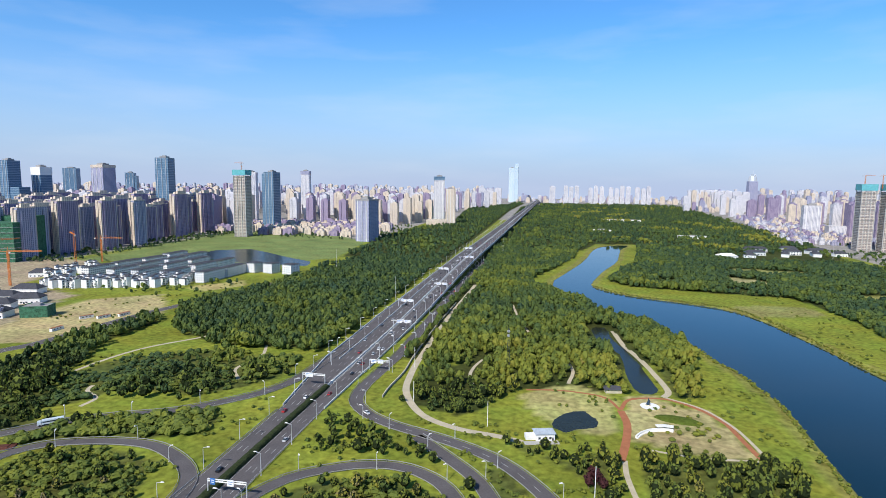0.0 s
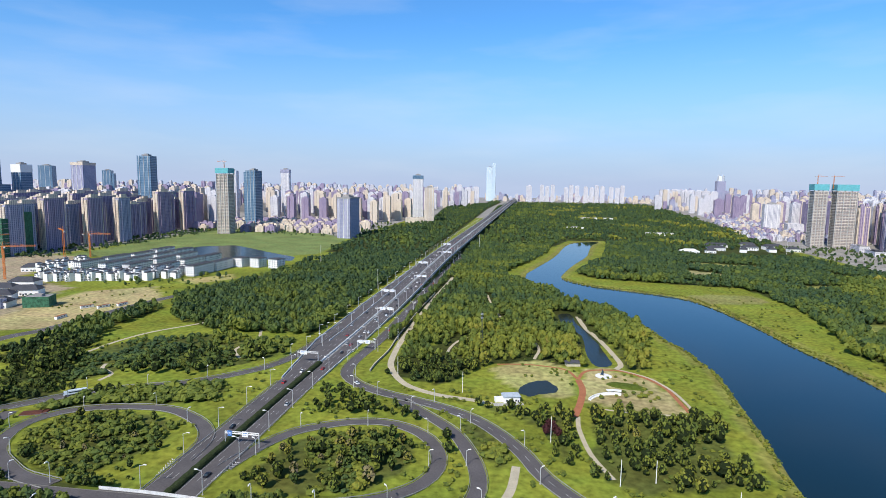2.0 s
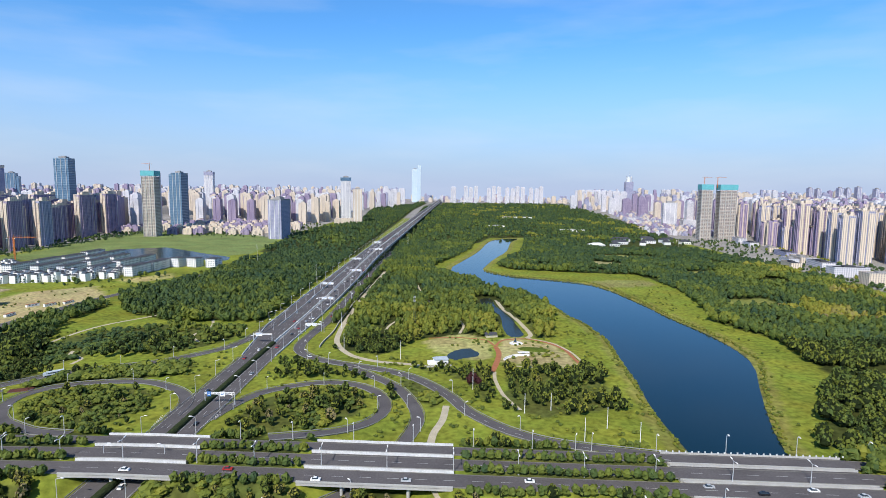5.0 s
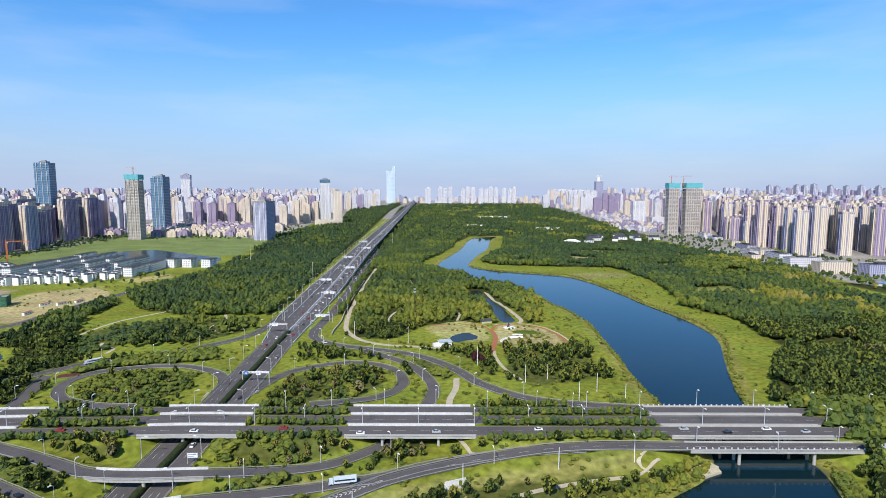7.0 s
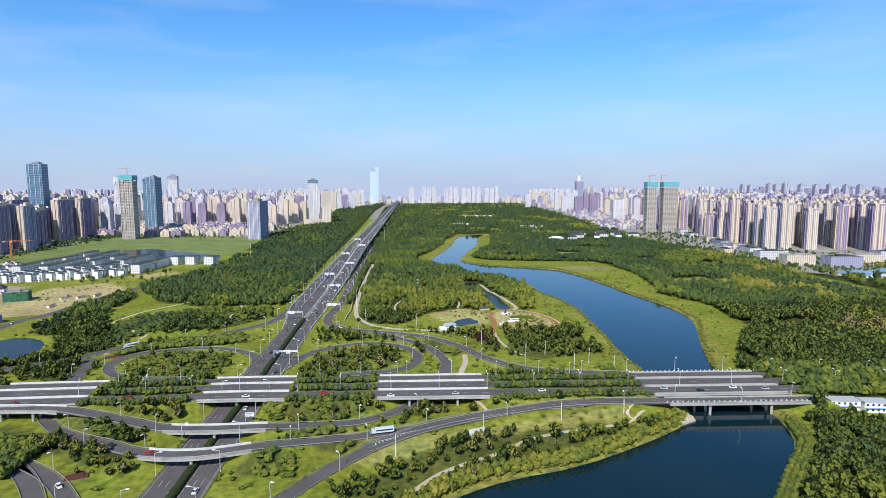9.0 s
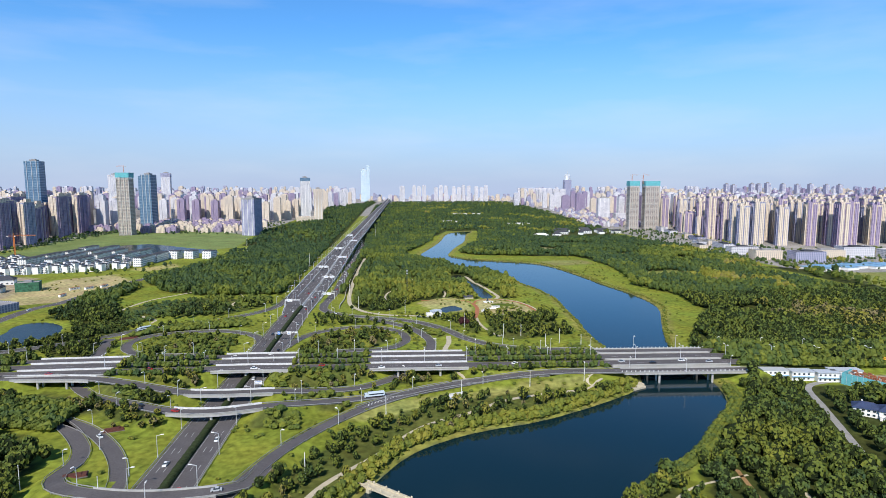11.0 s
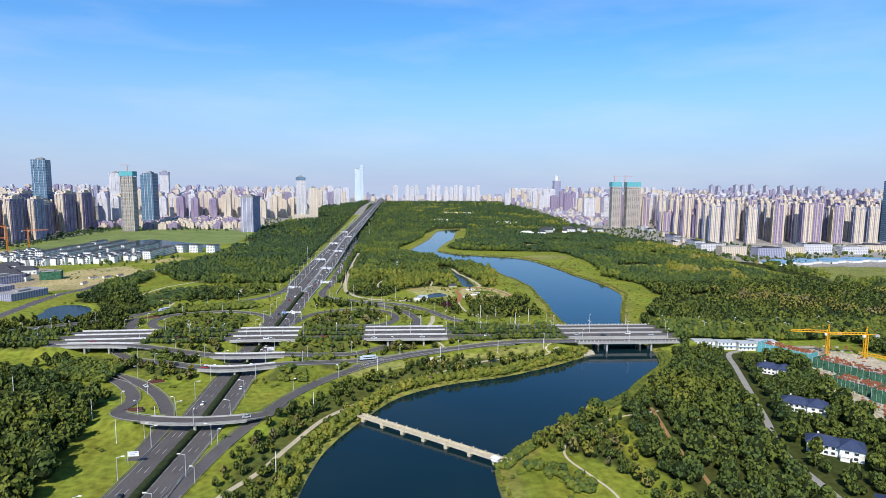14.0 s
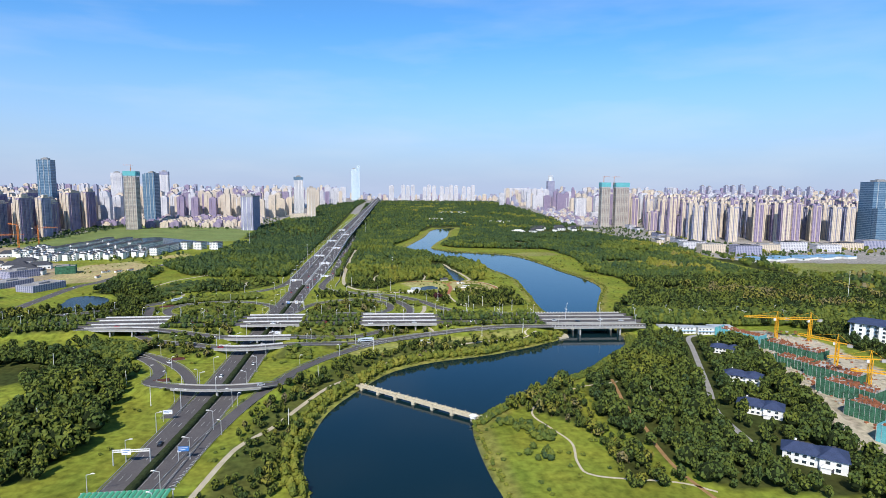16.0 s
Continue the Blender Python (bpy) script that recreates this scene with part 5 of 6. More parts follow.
# plaza with a dark sculpture, white sails and the pool house
bm = bmesh.new()
bmesh.ops.create_cone(bm, cap_ends=True, segments=28, radius1=5.5, radius2=5.5, depth=0.3)
bmesh.ops.translate(bm, verts=bm.verts, vec=(205, 380, 0.12))
me = bpy.data.meshes.new("plaza"); bm.to_mesh(me); bm.free(); me.materials.append(M_PLASTER)
structure("plaza", me, "round white paved plaza in the park", "plaza")
e = empty("plaza_sculpture", "dark abstract sculpture on a round plaza", "sculpture")
part("base", prism(0, 0, 0, 0.6, 1.6, 1.4), M_STONE, e); part("figure", [prism(0, 0, 0.6, 3.2, 1.2, 0.5, 6, (0.5, 0.2)), prism(0.6, 0.1, 2.4, 4.4, 0.8, 0.2, 6, (-0.6, 0))], M_PANE, e)
put(e, 204, 381, 0.25)
arc = spline([(190, 334, 0), (194, 340, 0), (200, 344.5, 0), (207, 346.5, 0), (211, 346, 0)], 1.2)
arc[:, 2] = ground_at(arc[:, 0], arc[:, 1])
e = empty("curved_wall", "low curved white garden wall with a seat", "wall")
part("wall", [ribbon(arc, 0.35, -0.35, 1.5, 2.0)], M_PLASTER, e)
part("seat", [ribbon(arc, -0.35, -1.1, 0.5, 0.9)], M_PLASTER, e)
part("canopy", [ribbon(arc[-8:], 2.4, -0.9, 2.6, 0.25)], M_PLASTER, e, "white canopy at the wall's end")
part("canopy_post", [box(arc[k, 0] - 0.1, arc[k, 0] + 0.1, arc[k, 1] + 1.4, arc[k, 1] + 1.6, 0, 2.4) for k in (-7, -2)], M_STEEL, e)
bm = bmesh.new()
bmesh.ops.create_uvsphere(bm, u_segments=28, v_segments=14, radius=1.0)
for v in bm.verts:
    v.co = Vector((v.co.x * 13 + 0.4 * math.sin(9 * v.co.y), v.co.y * 5.5, v.co.z * 1.7))
me = bpy.data.meshes.new("mound"); bm.to_mesh(me); bm.free()
me.materials.append(material("mound_grass", (0.085, 0.115, 0.020), 0.95, scale=0.5, vary=0.35, bump=0.4, fine=6, spec=0.05))
put(tagged(new("planted_mound", me), "low oval mound planted with dark green ground cover", "mound"), 217, 362, -0.1, -14)
e = empty("park_house", "small white park house with a pale blue roof", "house")
part("wall", box(-6, 6, -4, 4, -0.3, 4.6), M_PLASTER, e)
part("roof", frustum(-6.8, 6.8, -4.8, 4.8, 4.6, 1.5, 4.4, 6.6), M_GREYROOF, e, "pale blue-grey metal roof")
for a in (-4.5, -1.2, 2.4):
    part("window", box(a, a + 1.4, -4.08, -3.9, 1.0, 2.4), M_PANE, e)
part("door", box(4.2, 5.2, -4.08, -3.9, 0, 2.1), M_DARKROOF, e)
part("annex", box(-12, -6, -2.5, 2.5, -0.3, 3.0), M_PLASTER, e)
part("yard", box(-14, 8, -9, -4, -0.2, 0.12), M_CONCRETE, e)
for a in range(8):
    part("fence_post", box(-14 + 3 * a, -13.8 + 3 * a, -9.2, -9.0, 0, 1.5), M_STEEL, e)
put(e, 143, 325, 0, 14)
e.scale = (0.82, 0.82, 0.8)
e = empty("park_kiosk", "low park kiosk with dark roofs by the creek", "kiosk")
part("wall", box(-5, 5, -2.5, 2.5, -0.2, 2.6), M_STONE, e); part("roof", frustum(-6, 6, -3.4, 3.4, 2.6, 2, 2.8, 4.2), M_DARKROOF, e)
put(e, 186, 400, 0, 10)
# ---- the stone footbridge over the lake ----
FA, FB = np.array([84.0, 13.0]), np.array([156.0, -49.0])
span = float(np.hypot(*(FB - FA)))
foot = empty("footbridge", "narrow pale stone footbridge with carved balustrades", "bridge")
put(foot, *FA, 0.0, math.degrees(math.atan2(*(FB - FA)[::-1])))
part("deck", box(0, span, -1.9, 1.9, 0.0, 0.45), M_STONE, foot)
n = 14
for i in range(n + 1):
    x = i * span / n
    for s in (-1, 1):
        part("post", [box(x - 0.22, x + 0.22, s * 1.75 - 0.22, s * 1.75 + 0.22, 0.4, 1.75), frustum(x - 0.3, x + 0.3, s * 1.75 - 0.3, s * 1.75 + 0.3, 1.75, 0.2, 0.2, 2.1)], M_STONE, foot)
    if i < n:
        for s in (-1, 1):
            part("balustrade", [box(x + 0.3, x + span / n - 0.3, s * 1.75 - 0.12, s * 1.75 + 0.12, 1.15, 1.35), box(x + 0.3, x + span / n - 0.3, s * 1.75 - 0.08, s * 1.75 + 0.08, 0.45, 0.95)], M_STONE, foot)
    if i % 2 and i < n:
        part("pier", [box(x - 0.9, x + 0.9, -2.6, 2.6, -5, 0.05), box(x - 1.8, x + 1.8, -2.3, 2.3, 0.05, 0.5)], M_STONE, foot)
e = empty("bridge_pavilion", "small white pavilion at the end of a footbridge", "pavilion")
part("wall", box(-2.2, 2.2, -1.6, 1.6, 0, 2.3), M_PLASTER, e); part("roof", frustum(-2.8, 2.8, -2.2, 2.2, 2.3, 1.6, 1.6, 3.5), M_PLASTER, e)
put(e, 150, -47, 0.45, -40)
e.scale = (0.75, 0.75, 0.75)


# white balustrades on the outer edges of the river bridge
for off_y, w0, z0 in ((183, 9.4, 6.0), (None, 7.6, 6.0)):
    bal = empty("balustrade", "white stone balustrade along the river bridge", "balustrade", "balustrades of the river bridge")
    for i in range(29):
        x = 247 + 2.95 * i
        y = off_y + shift(x) + w0 / 2 + 0.38 if off_y else float(np.interp(x, LINES["ramp_east"][:, 0], LINES["ramp_east"][:, 1])) - w0 / 2 - 0.38
        v = [(x + sx * 0.28, y + sy * 0.2, z) for z in (z0 + 0.8, z0 + 1.55) for sx, sy in ((-1, -1), (1, -1), (1, 1), (-1, 1))]
        child(new("post", mesh_of("post", v, [(3, 2, 1, 0), (4, 5, 6, 7), (0, 1, 5, 4), (1, 2, 6, 5), (2, 3, 7, 6), (3, 0, 4, 7)], M_PARAPET)), bal)


# ---- street lamps, gantries and poles ----
def street_lamp(h, reach, label, double=False):
    e = empty("street_lamp", label, "street lamp", "street lamps")
    part("base", box(-0.3, 0.3, -0.3, 0.3, -0.3, 0.35), M_CONCRETE, e)
    part("post", prism(0, 0, 0.3, h, 0.2, 0.11), M_STEEL, e)
    for s in (1, -1) if double else (1,):
        part("arm", beam((0, 0, h - 0.05), (s * reach, 0, h + 0.55), 0.1), M_STEEL, e)
        part("lamp_head", frustum(s * reach - 0.8, s * reach + 0.8, -0.26, 0.26, h + 0.42, 0.15, 0.08, h + 0.72), M_PLASTER, e)
    return e


lamp = street_lamp(10.5, 2.6, "pale steel street lamp with one curved arm")
twin = street_lamp(10.5, 2.4, "pale steel street lamp with two arms", True)
short = street_lamp(7.5, 1.4, "short pale steel lamp beside a ramp")
first = True
for y in range(-110, 385, 31):
    for side in (-1, 1):
        x, t = hx(y) + side * (14.0 if y < 345 else 13.4), 0 if side < 0 else 180
        put(lamp, x, y, 0, t) if first else place(lamp, x, y, t)
        first = False
for y in range(400, 1700, 36):
    for side in (-1, 1):
        place(lamp, hx(y) + (-np.interp(y, vline[:, 1], west) + 0.2 if side < 0 else np.interp(y, vline[:, 1], east) - 0.2), y, 0 if side < 0 else 180, 0.95, hz(y) + 0.9)
    if y < 1000:
        place(twin, hx(y) - 13.4 if y < 740 else hx(y), y + 14, 0, 0.9, hz(y))
        place(lamp, 39.8 if y < 700 else 43, y + 8, 180, 0.85, 0)
put(twin, -52, 163, 6, 90)
for x in (-320, -280, -240, -200, -164, -90, -52, -26, 2, 36, 62, 92, 121, 150, 178, 206, 236, 268, 300, 332, 366, 400, 440, 480):
    place(twin, x, 163.2 + shift(x), 90, 0.9, cz(x))
    if x not in (-26, 2):
        place(short, x + 10, 189.5 + shift(x), -90, 1.2, float(ground_at(x + 10, 189.5 + shift(x))[0]) if not any(a < x + 10 < b for a, b in OPENINGS) else 6.0)
put(short, 44, 330, 0, 200)
for k in ("loop_northwest", "ramp_northwest", "ramp_northeast", "loop_northeast", "ramp_park", "ramp_south", "ramp_southwest", "flyover", "ramp_west", "ramp_east"):
    line, w = LINES[k], ROADS[k][1]
    nrm = sides(line)
    for i in range(5, len(line) - 3, 11):
        s = 1 if (i // 11) % 2 else -1
        x, y = line[i, :2] + nrm[i] * s * (w / 2 + 0.9)
        if np.min(np.hypot(*(np.vstack([l for q, l in LINES.items() if q != k])[:, :2] - (x, y)).T)) < 6:
            continue
        z = line[i, 2] if on_bridge(ROADS[k][2], line[i]) else float(ground_at(x, y)[0])
        place(short, x, y, math.degrees(math.atan2(*(-s * nrm[i])[::-1])), rng.uniform(0.95, 1.1), z)

mast = empty("white_pole", "tall plain white steel pole among the trees", "pole", "white poles")
part("shaft", prism(0, 0, -0.3, 12.0, 0.22, 0.14), M_PLASTER, mast); part("collar", prism(0, 0, 0, 0.5, 0.4, 0.32), M_CONCRETE, mast); part("cap", prism(0, 0, 12.0, 12.3, 0.2, 0.06), M_STEEL, mast)
put(mast, -31, -11)
for x, y, h in ((-57, 20, 11), (-20, 8, 10.6), (66, 360, 12.3), (53, 420, 15), (113, 333, 13.6), (164, 272, 13.8), (-157, 826, 31), (-23, 654, 24.6), (68, 1092, 31), (658, 1163, 26), (218, 200, 12.5), (208, 240, 10.4), (246, 199, 11), (613, 220, 36), (234, 216, 11.7), (192, 235, 12), (-120, 60, 12), (-75, -40, 12), (95, 85, 11), (140, 105, 11), (185, 118, 11), (220, 118, 11), (60, 20, 11), (52, -50, 11)):
    place(mast, x, y, 0, h / 12.0)


def gantry(x, y, w, z, label, panels, h=6.5):
    e = empty("sign_gantry", label, "sign gantry")
    for s in (0, w):
        part("post", prism(s, 0, -0.3, h + 0.8, 0.28, 0.24), M_STEEL, e)
    part("beam", [box(0, w, -0.25, 0.25, h - 0.2, h + 0.15), box(0, w, -0.25, 0.25, h + 0.75, h + 1.0)] + [beam((i * w / 8, 0, h), (i * w / 8 + w / 16, 0, h + 0.9), 0.06) for i in range(8)], M_PLASTER, e)
    for a, b, mat in panels:
        p = part("sign_panel", box(a, b, -0.45, -0.32, h - 1.3, h + 1.5), mat, e)
        part("sign_bar", [box(a + 0.4, b - 0.4, -0.47, -0.45, h + 0.5, h + 0.8), box(a + 0.4, (a + b) / 2 + 0.6, -0.47, -0.45, h - 0.4, h - 0.1)], M_PLASTER if mat is M_SIGNBLUE else M_SIGNBLUE, p, "unreadable lettering bar")
    return put(e, x, y, z)


gantry(-20.5, -82, 16, 0, "white steel gantry across the carriageway", ((4, 8, M_PLASTER),))
gantry(5, 243, 17.5, 0, "white steel sign gantry with blue panels", ((1.5, 3.6, M_SIGNBLUE), (9, 12, M_PLASTER)))
gantry(23, 410, 14, 0, "white sign gantry over the slip road", ((1, 5, M_PLASTER), (6, 10, M_PLASTER)))
gantry(hx(372) - 16, 372, 15, 1, "white sign gantry at the foot of the viaduct", ((2, 7, M_PLASTER),))
for i, y in enumerate((520, 600, 690, 790, 900, 1010)):
    gantry(hx(y) - (17 if i % 2 else -1), y, 16, hz(y), "white sign gantry on the viaduct", ((3, 8, M_PLASTER), (10, 15, M_PLASTER)))
for x, y, mat, h in ((7, -80, M_SIGNBLUE, 6), (-16, -34, M_PLASTER, 5.5), (13, 132, M_PLASTER, 4.5)):
    e = empty("road_sign", "road sign panel on a steel post", "road sign")
    part("post", prism(0, 0, -0.3, h + 1, 0.16, 0.13), M_STEEL, e)
    p = part("panel", box(0.2, 4.8, -0.12, 0.0, h - 1.4, h + 0.9), mat, e)
    part("sign_bar", [box(0.6, 4.2, -0.15, -0.12, h + 0.1, h + 0.4), box(0.6, 3.2, -0.15, -0.12, h - 0.8, h - 0.5)], M_PLASTER if mat is M_SIGNBLUE else M_SIGNBLUE, p, "unreadable lettering bar")
    put(e, x, y, 0)

# the green ribbed canopy over the motorway in the south
e = empty("toll_canopy", "translucent green ribbed canopy across the motorway", "canopy")
M_CANOPY = material("green_sheet", (0.10, 0.42, 0.24), 0.4, scale=0.4, vary=0.15)
for i in range(16):
    part("rib_sheet", frustum(-17 + 2.1 * i, -15.2 + 2.1 * i, -9, 5, 7.2, 0.7, 0.5, 7.7), M_CANOPY, e)
part("frame", [box(-17.5, 17.5, y - 0.2, y + 0.2, 6.8, 7.2) for y in (-9, -2, 5)], M_STEEL, e)
for sx in (-17, 0, 17):
    for y in (-8, 4):
        part("post", prism(sx, y, -0.2, 6.9, 0.25, 0.25), M_STEEL, e)
put(e, 1.0, -123, 0, 0)

# guard rails along the motorway and its ramps
M_RAIL = material("weathered_rail_steel", (0.30, 0.30, 0.30), 0.55, scale=0.6, vary=0.2)
for k in LINES:
    if k in ("lane_east", "street_west") or k.startswith("cross") or k.startswith("motorway"):
        continue
    w = ROADS[k][1]
    for s in (1, -1):
        line = LINES[k][::2]
        ob = tagged(new("guard_rail", mesh_of("guard_rail", *ribbon(line, s * (w / 2 + 0.75), s * (w / 2 + 0.62), 0.8, 0.35), M_RAIL)), "grey steel guard rail along a ramp", "guard rail", "guard rails")
        posts = []
        for q, nn in zip(line, sides(line)):
            x, y = q[:2] + nn * s * (w / 2 + 0.68)
            posts.append(box(x - 0.06, x + 0.06, y - 0.06, y + 0.06, q[2] - 0.3, q[2] + 0.8))
        part("rail_post", posts, M_RAIL, ob)
for s in (-1, 1):
    line = np.array([(hx(y) + s * 13.1, y, 0.1) for y in range(-260, 336, 8)], float)
    ob = tagged(new("guard_rail", mesh_of("guard_rail", *ribbon(line, 0.1, -0.1, 0.85, 0.45), M_RAIL)), "grey steel guard rail along the motorway", "guard rail", "guard rails")
    part("rail_post", [box(q[0] - 0.07, q[0] + 0.07, q[1] - 0.07, q[1] + 0.07, -0.3, 0.85) for q in line], M_RAIL, ob)


# ---- traffic ----
def car(mat, label):
    e = empty("car", label, "car", "cars on the roads")
    part("body", [frustum(-2.2, 2.2, -0.9, 0.9, 0.3, 0.12, 0.06, 0.95)], mat, e)
    part("cabin", frustum(-1.5, 1.1, -0.82, 0.82, 0.95, 0.55, 0.14, 1.5), M_PANE, e, "dark glass cabin")
    part("roof", box(-0.9, 0.5, -0.66, 0.66, 1.5, 1.54), mat, e)
    for sx in (-1.35, 1.35):
        for sy in (-0.82, 0.82):
            v, f = prism(0, 0, -0.1, 0.1, 0.32, 0.32, 8)
            part("wheel", ([(sx + p[0], sy + p[2], 0.32 + p[1]) for p in v], f), M_TYRE, e)
    return e


def paint(name, c):
    return material(name, c, 0.25, scale=0.5, vary=0.05, spec=0.6)


CARS = [car(paint("white_car_paint", (0.8, 0.8, 0.8)), "white saloon car on the road"), car(paint("black_car_paint", (0.02, 0.02, 0.025)), "black saloon car on the road"), car(paint("silver_car_paint", (0.45, 0.46, 0.48)), "silver saloon car on the road"), car(paint("red_car_paint", (0.4, 0.03, 0.03)), "dark red saloon car on the road")]
spots = []
for y in range(400, 1300, 20):
    for _ in range(2):
        o = rng.choice((-14, -10.5, -7, -4, 4, 7.5, 11, 14.5))
        yy = y + rng.uniform(-7, 7)
        spots.append((hx(yy) + o, yy, hz(yy) + 0.06, -90 if o < 0 else 90))
for y, o in ((-63, -7.5), (-70, 8), (12, 8.5), (36, -9), (60, 11), (118, -7), (150, 6.5), (214, 10), (262, -8), (296, 12), (330, -10), (352, -6), (360, 9)):
    spots.append((hx(y) + o * 0.78, y, hz(y) + 0.06, -90 if o < 0 else 90))
for x, o in ((92, -4), (130, -2), (182, 1), (236, -2), (256, 2), (276, -2), (298, 2), (316, -1), (52, 2), (8, -2), (-60, 2), (-120, -2), (370, 1)):
    spots.append((x, 156 + o + shift(x), cz(x) + 0.06, 0))
for k, us in (("ramp_northeast", (0.32, 0.38, 0.45, 0.5, 0.58, 0.72)), ("ramp_south", (0.5, 0.56)), ("ramp_northwest", (0.4,)), ("flyover", (0.15,)), ("ramp_west", (0.4,)), ("street_west", (0.2, 0.35, 0.5))):
    line = LINES[k]
    for u in us:
        i = int(u * (len(line) - 2))
        d = line[i + 1] - line[i]
        spots.append((line[i, 0], line[i, 1], line[i, 2] + 0.06, math.degrees(math.atan2(d[1], d[0]))))
used = set()
for i, (x, y, z, t) in enumerate(spots):
    c = CARS[rng.choice((0, 0, 1, 1, 2, 3)) if i > 3 else i]
    if c.name in used:
        copy_thing(c, pose(x, y, z, 0, 0, t))
    else:
        used.add(c.name); put(c, x, y, z, t)


def long_vehicle(name, label, L, h, mat, cab, x, y, z, t):
    e = empty(name, label, name)
    part("body", box(-L / 2, L / 2 - 2.2, -1.25, 1.25, 0.9, h), mat, e)
    part("cab", frustum(L / 2 - 2.1, L / 2, -1.2, 1.2, 0.6, 0.2, 0.08, h - 0.4), cab, e)
    part("windscreen", box(L / 2 - 0.15, L / 2 - 0.02, -1.0, 1.0, 1.5, 2.3), M_PANE, e)
    part("side_window", [box(-L / 2 + 0.6, L / 2 - 2.6, s * 1.26 - 0.02, s * 1.26 + 0.02, h - 1.3, h - 0.6) for s in (-1, 1)], M_PANE if name == "bus" else mat, e)
    for a in (-L / 2 + 1.5, -L / 2 + 2.8, L / 2 - 1.3):
        for s in (-1.1, 1.1):
            v, f = prism(0, 0, -0.15, 0.15, 0.5, 0.5, 8)
            part("wheel", ([(a + p[0], s + p[2], 0.5 + p[1]) for p in v], f), M_TYRE, e)
    return put(e, x, y, z, t)


M_BUS = paint("bus_paint", (0.62, 0.70, 0.76))
long_vehicle("bus", "white and pale blue city bus on a ramp", 12, 3.1, M_BUS, M_BUS, 88, 109, 1.06, 190)
line = LINES["ramp_northwest"]
i = int(0.55 * len(line)); d = line[i + 1] - line[i]
long_vehicle("bus", "white and pale blue city bus on a slip road", 12, 3.1, M_BUS, M_BUS, *line[i, :2], line[i, 2] + 0.06, math.degrees(math.atan2(d[1], d[0])))


# ---- small things of the interchange and the park ----
def chevrons(at, to, wide, n, label):
    """White bars painted across a tapering island."""
    a, b = np.array(at, float), np.array(to, float)
    u = (b - a)[:2] / np.linalg.norm((b - a)[:2])
    v = np.array([-u[1], u[0]])
    bars = []
    for i in range(n):
        t = (i + 0.5) / n
        c = a + (b - a) * t
        w = wide * (1 - 0.8 * t)
        for s in (-1, 1):
            p = [c[:2], c[:2] + v * s * w / 2 - u * 1.4, c[:2] + v * s * w / 2 - u * 0.9, c[:2] + u * 0.6]
            p = p if s > 0 else p[::-1]
            bars.append(([(*k, c[2] + 0.1) for k in p], [(0, 1, 2, 3)]))
    return tagged(new("chevron_marking", mesh_of("chevron_marking", *joined(bars), M_PARAPET)), label, "road marking", kind="structure")


chevrons((12.5, -104, 0.16), (16.5, -62, 0.3), 3.2, 14, "white painted chevrons at a merging lane")
chevrons((84, 97, 1.0), (106, 112, 0.85), 3.4, 12, "white painted chevrons at a fork of the ramps")
chevrons((19, 228, 0.2), (16, 210, 0.2), 3.0, 9, "white painted chevrons at a slip road")
chevrons((-11, 226, 0.2), (-10, 210, 0.2), 3.0, 8, "white painted chevrons at a slip road")

# flower beds, the lattice mast, the landing by the bridge and the culvert head
M_BED = material("red_leaf_bed", (0.10, 0.035, 0.025), 0.9, scale=0.8, vary=0.4)
for x, y, rx, ry in ((-39, 27, 5, 2.6), (-118, 262, 7, 3), (-46, 78, 5, 3)):
    e = empty("flower_bed", "low bed of dark red shrubs on the lawn", "flower bed")
    part("shrub_mat", [frustum(-rx, rx, -ry, ry, -0.2, 0.5, 0.4, 0.6), frustum(-rx * 0.6, rx * 0.6, -ry * 0.6, ry * 0.6, 0.55, 0.4, 0.3, 0.95)], M_BED, e)
    part("edging", [box(-rx - 0.2, rx + 0.2, s * (ry + 0.1) - 0.1, s * (ry + 0.1) + 0.1, -0.2, 0.2) for s in (-1, 1)], M_KERB, e)
    put(e, x, y, float(ground_at(x, y)[0]), 20)
e = empty("lattice_mast", "dark slender lattice mast above the trees", "mast")
legs = [beam((sx * 1.1, sy * 1.1, 0), (sx * 0.25, sy * 0.25, 30), 0.09) for sx in (-1, 1) for sy in (-1, 1)]
for i in range(12):
    z0, z1 = i * 2.5, i * 2.5 + 2.5
    w0, w1 = 1.1 - 0.85 * z0 / 30, 1.1 - 0.85 * z1 / 30
    s = 1 if i % 2 else -1
    legs += [beam((-w0 * s, -w0, z0), (w1 * s, -w1, z1), 0.05), beam((-w0 * s, w0, z0), (w1 * s, w1, z1), 0.05), beam((w0, -w0 * s, z0), (w1, w1 * s, z1), 0.05), beam((-w0, -w0 * s, z0), (-w1, w1 * s, z1), 0.05)]
part("lattice", legs, M_PANE, e)
for z in (24, 27):
    part("antenna", [box(-0.9, 0.9, -0.12, 0.12, z, z + 1.6), box(-0.12, 0.12, -0.9, 0.9, z, z + 1.6)], M_STEEL, e)
put(e, 118, 430, 0, 0)
e = empty("stone_landing", "pale stone landing with steps beside the river bridge", "landing")
part("terrace", box(-7, 7, -3, 3, -1.5, 0.35), M_STONE, e)
for i in range(4):
    part("step", box(-6, 6, -3.6 - 0.5 * i, -3.0 - 0.5 * i, -1.8, 0.1 - 0.25 * i), M_STONE, e)
part("low_wall", [box(-7, 7, 2.8, 3.1, 0.35, 1.0), box(-7.2, -6.9, -3, 3, 0.35, 1.0)], M_STONE, e)
put(e, 252, 117, 0.2, 24)
e = empty("culvert_head", "white concrete culvert head beside a ramp", "culvert")
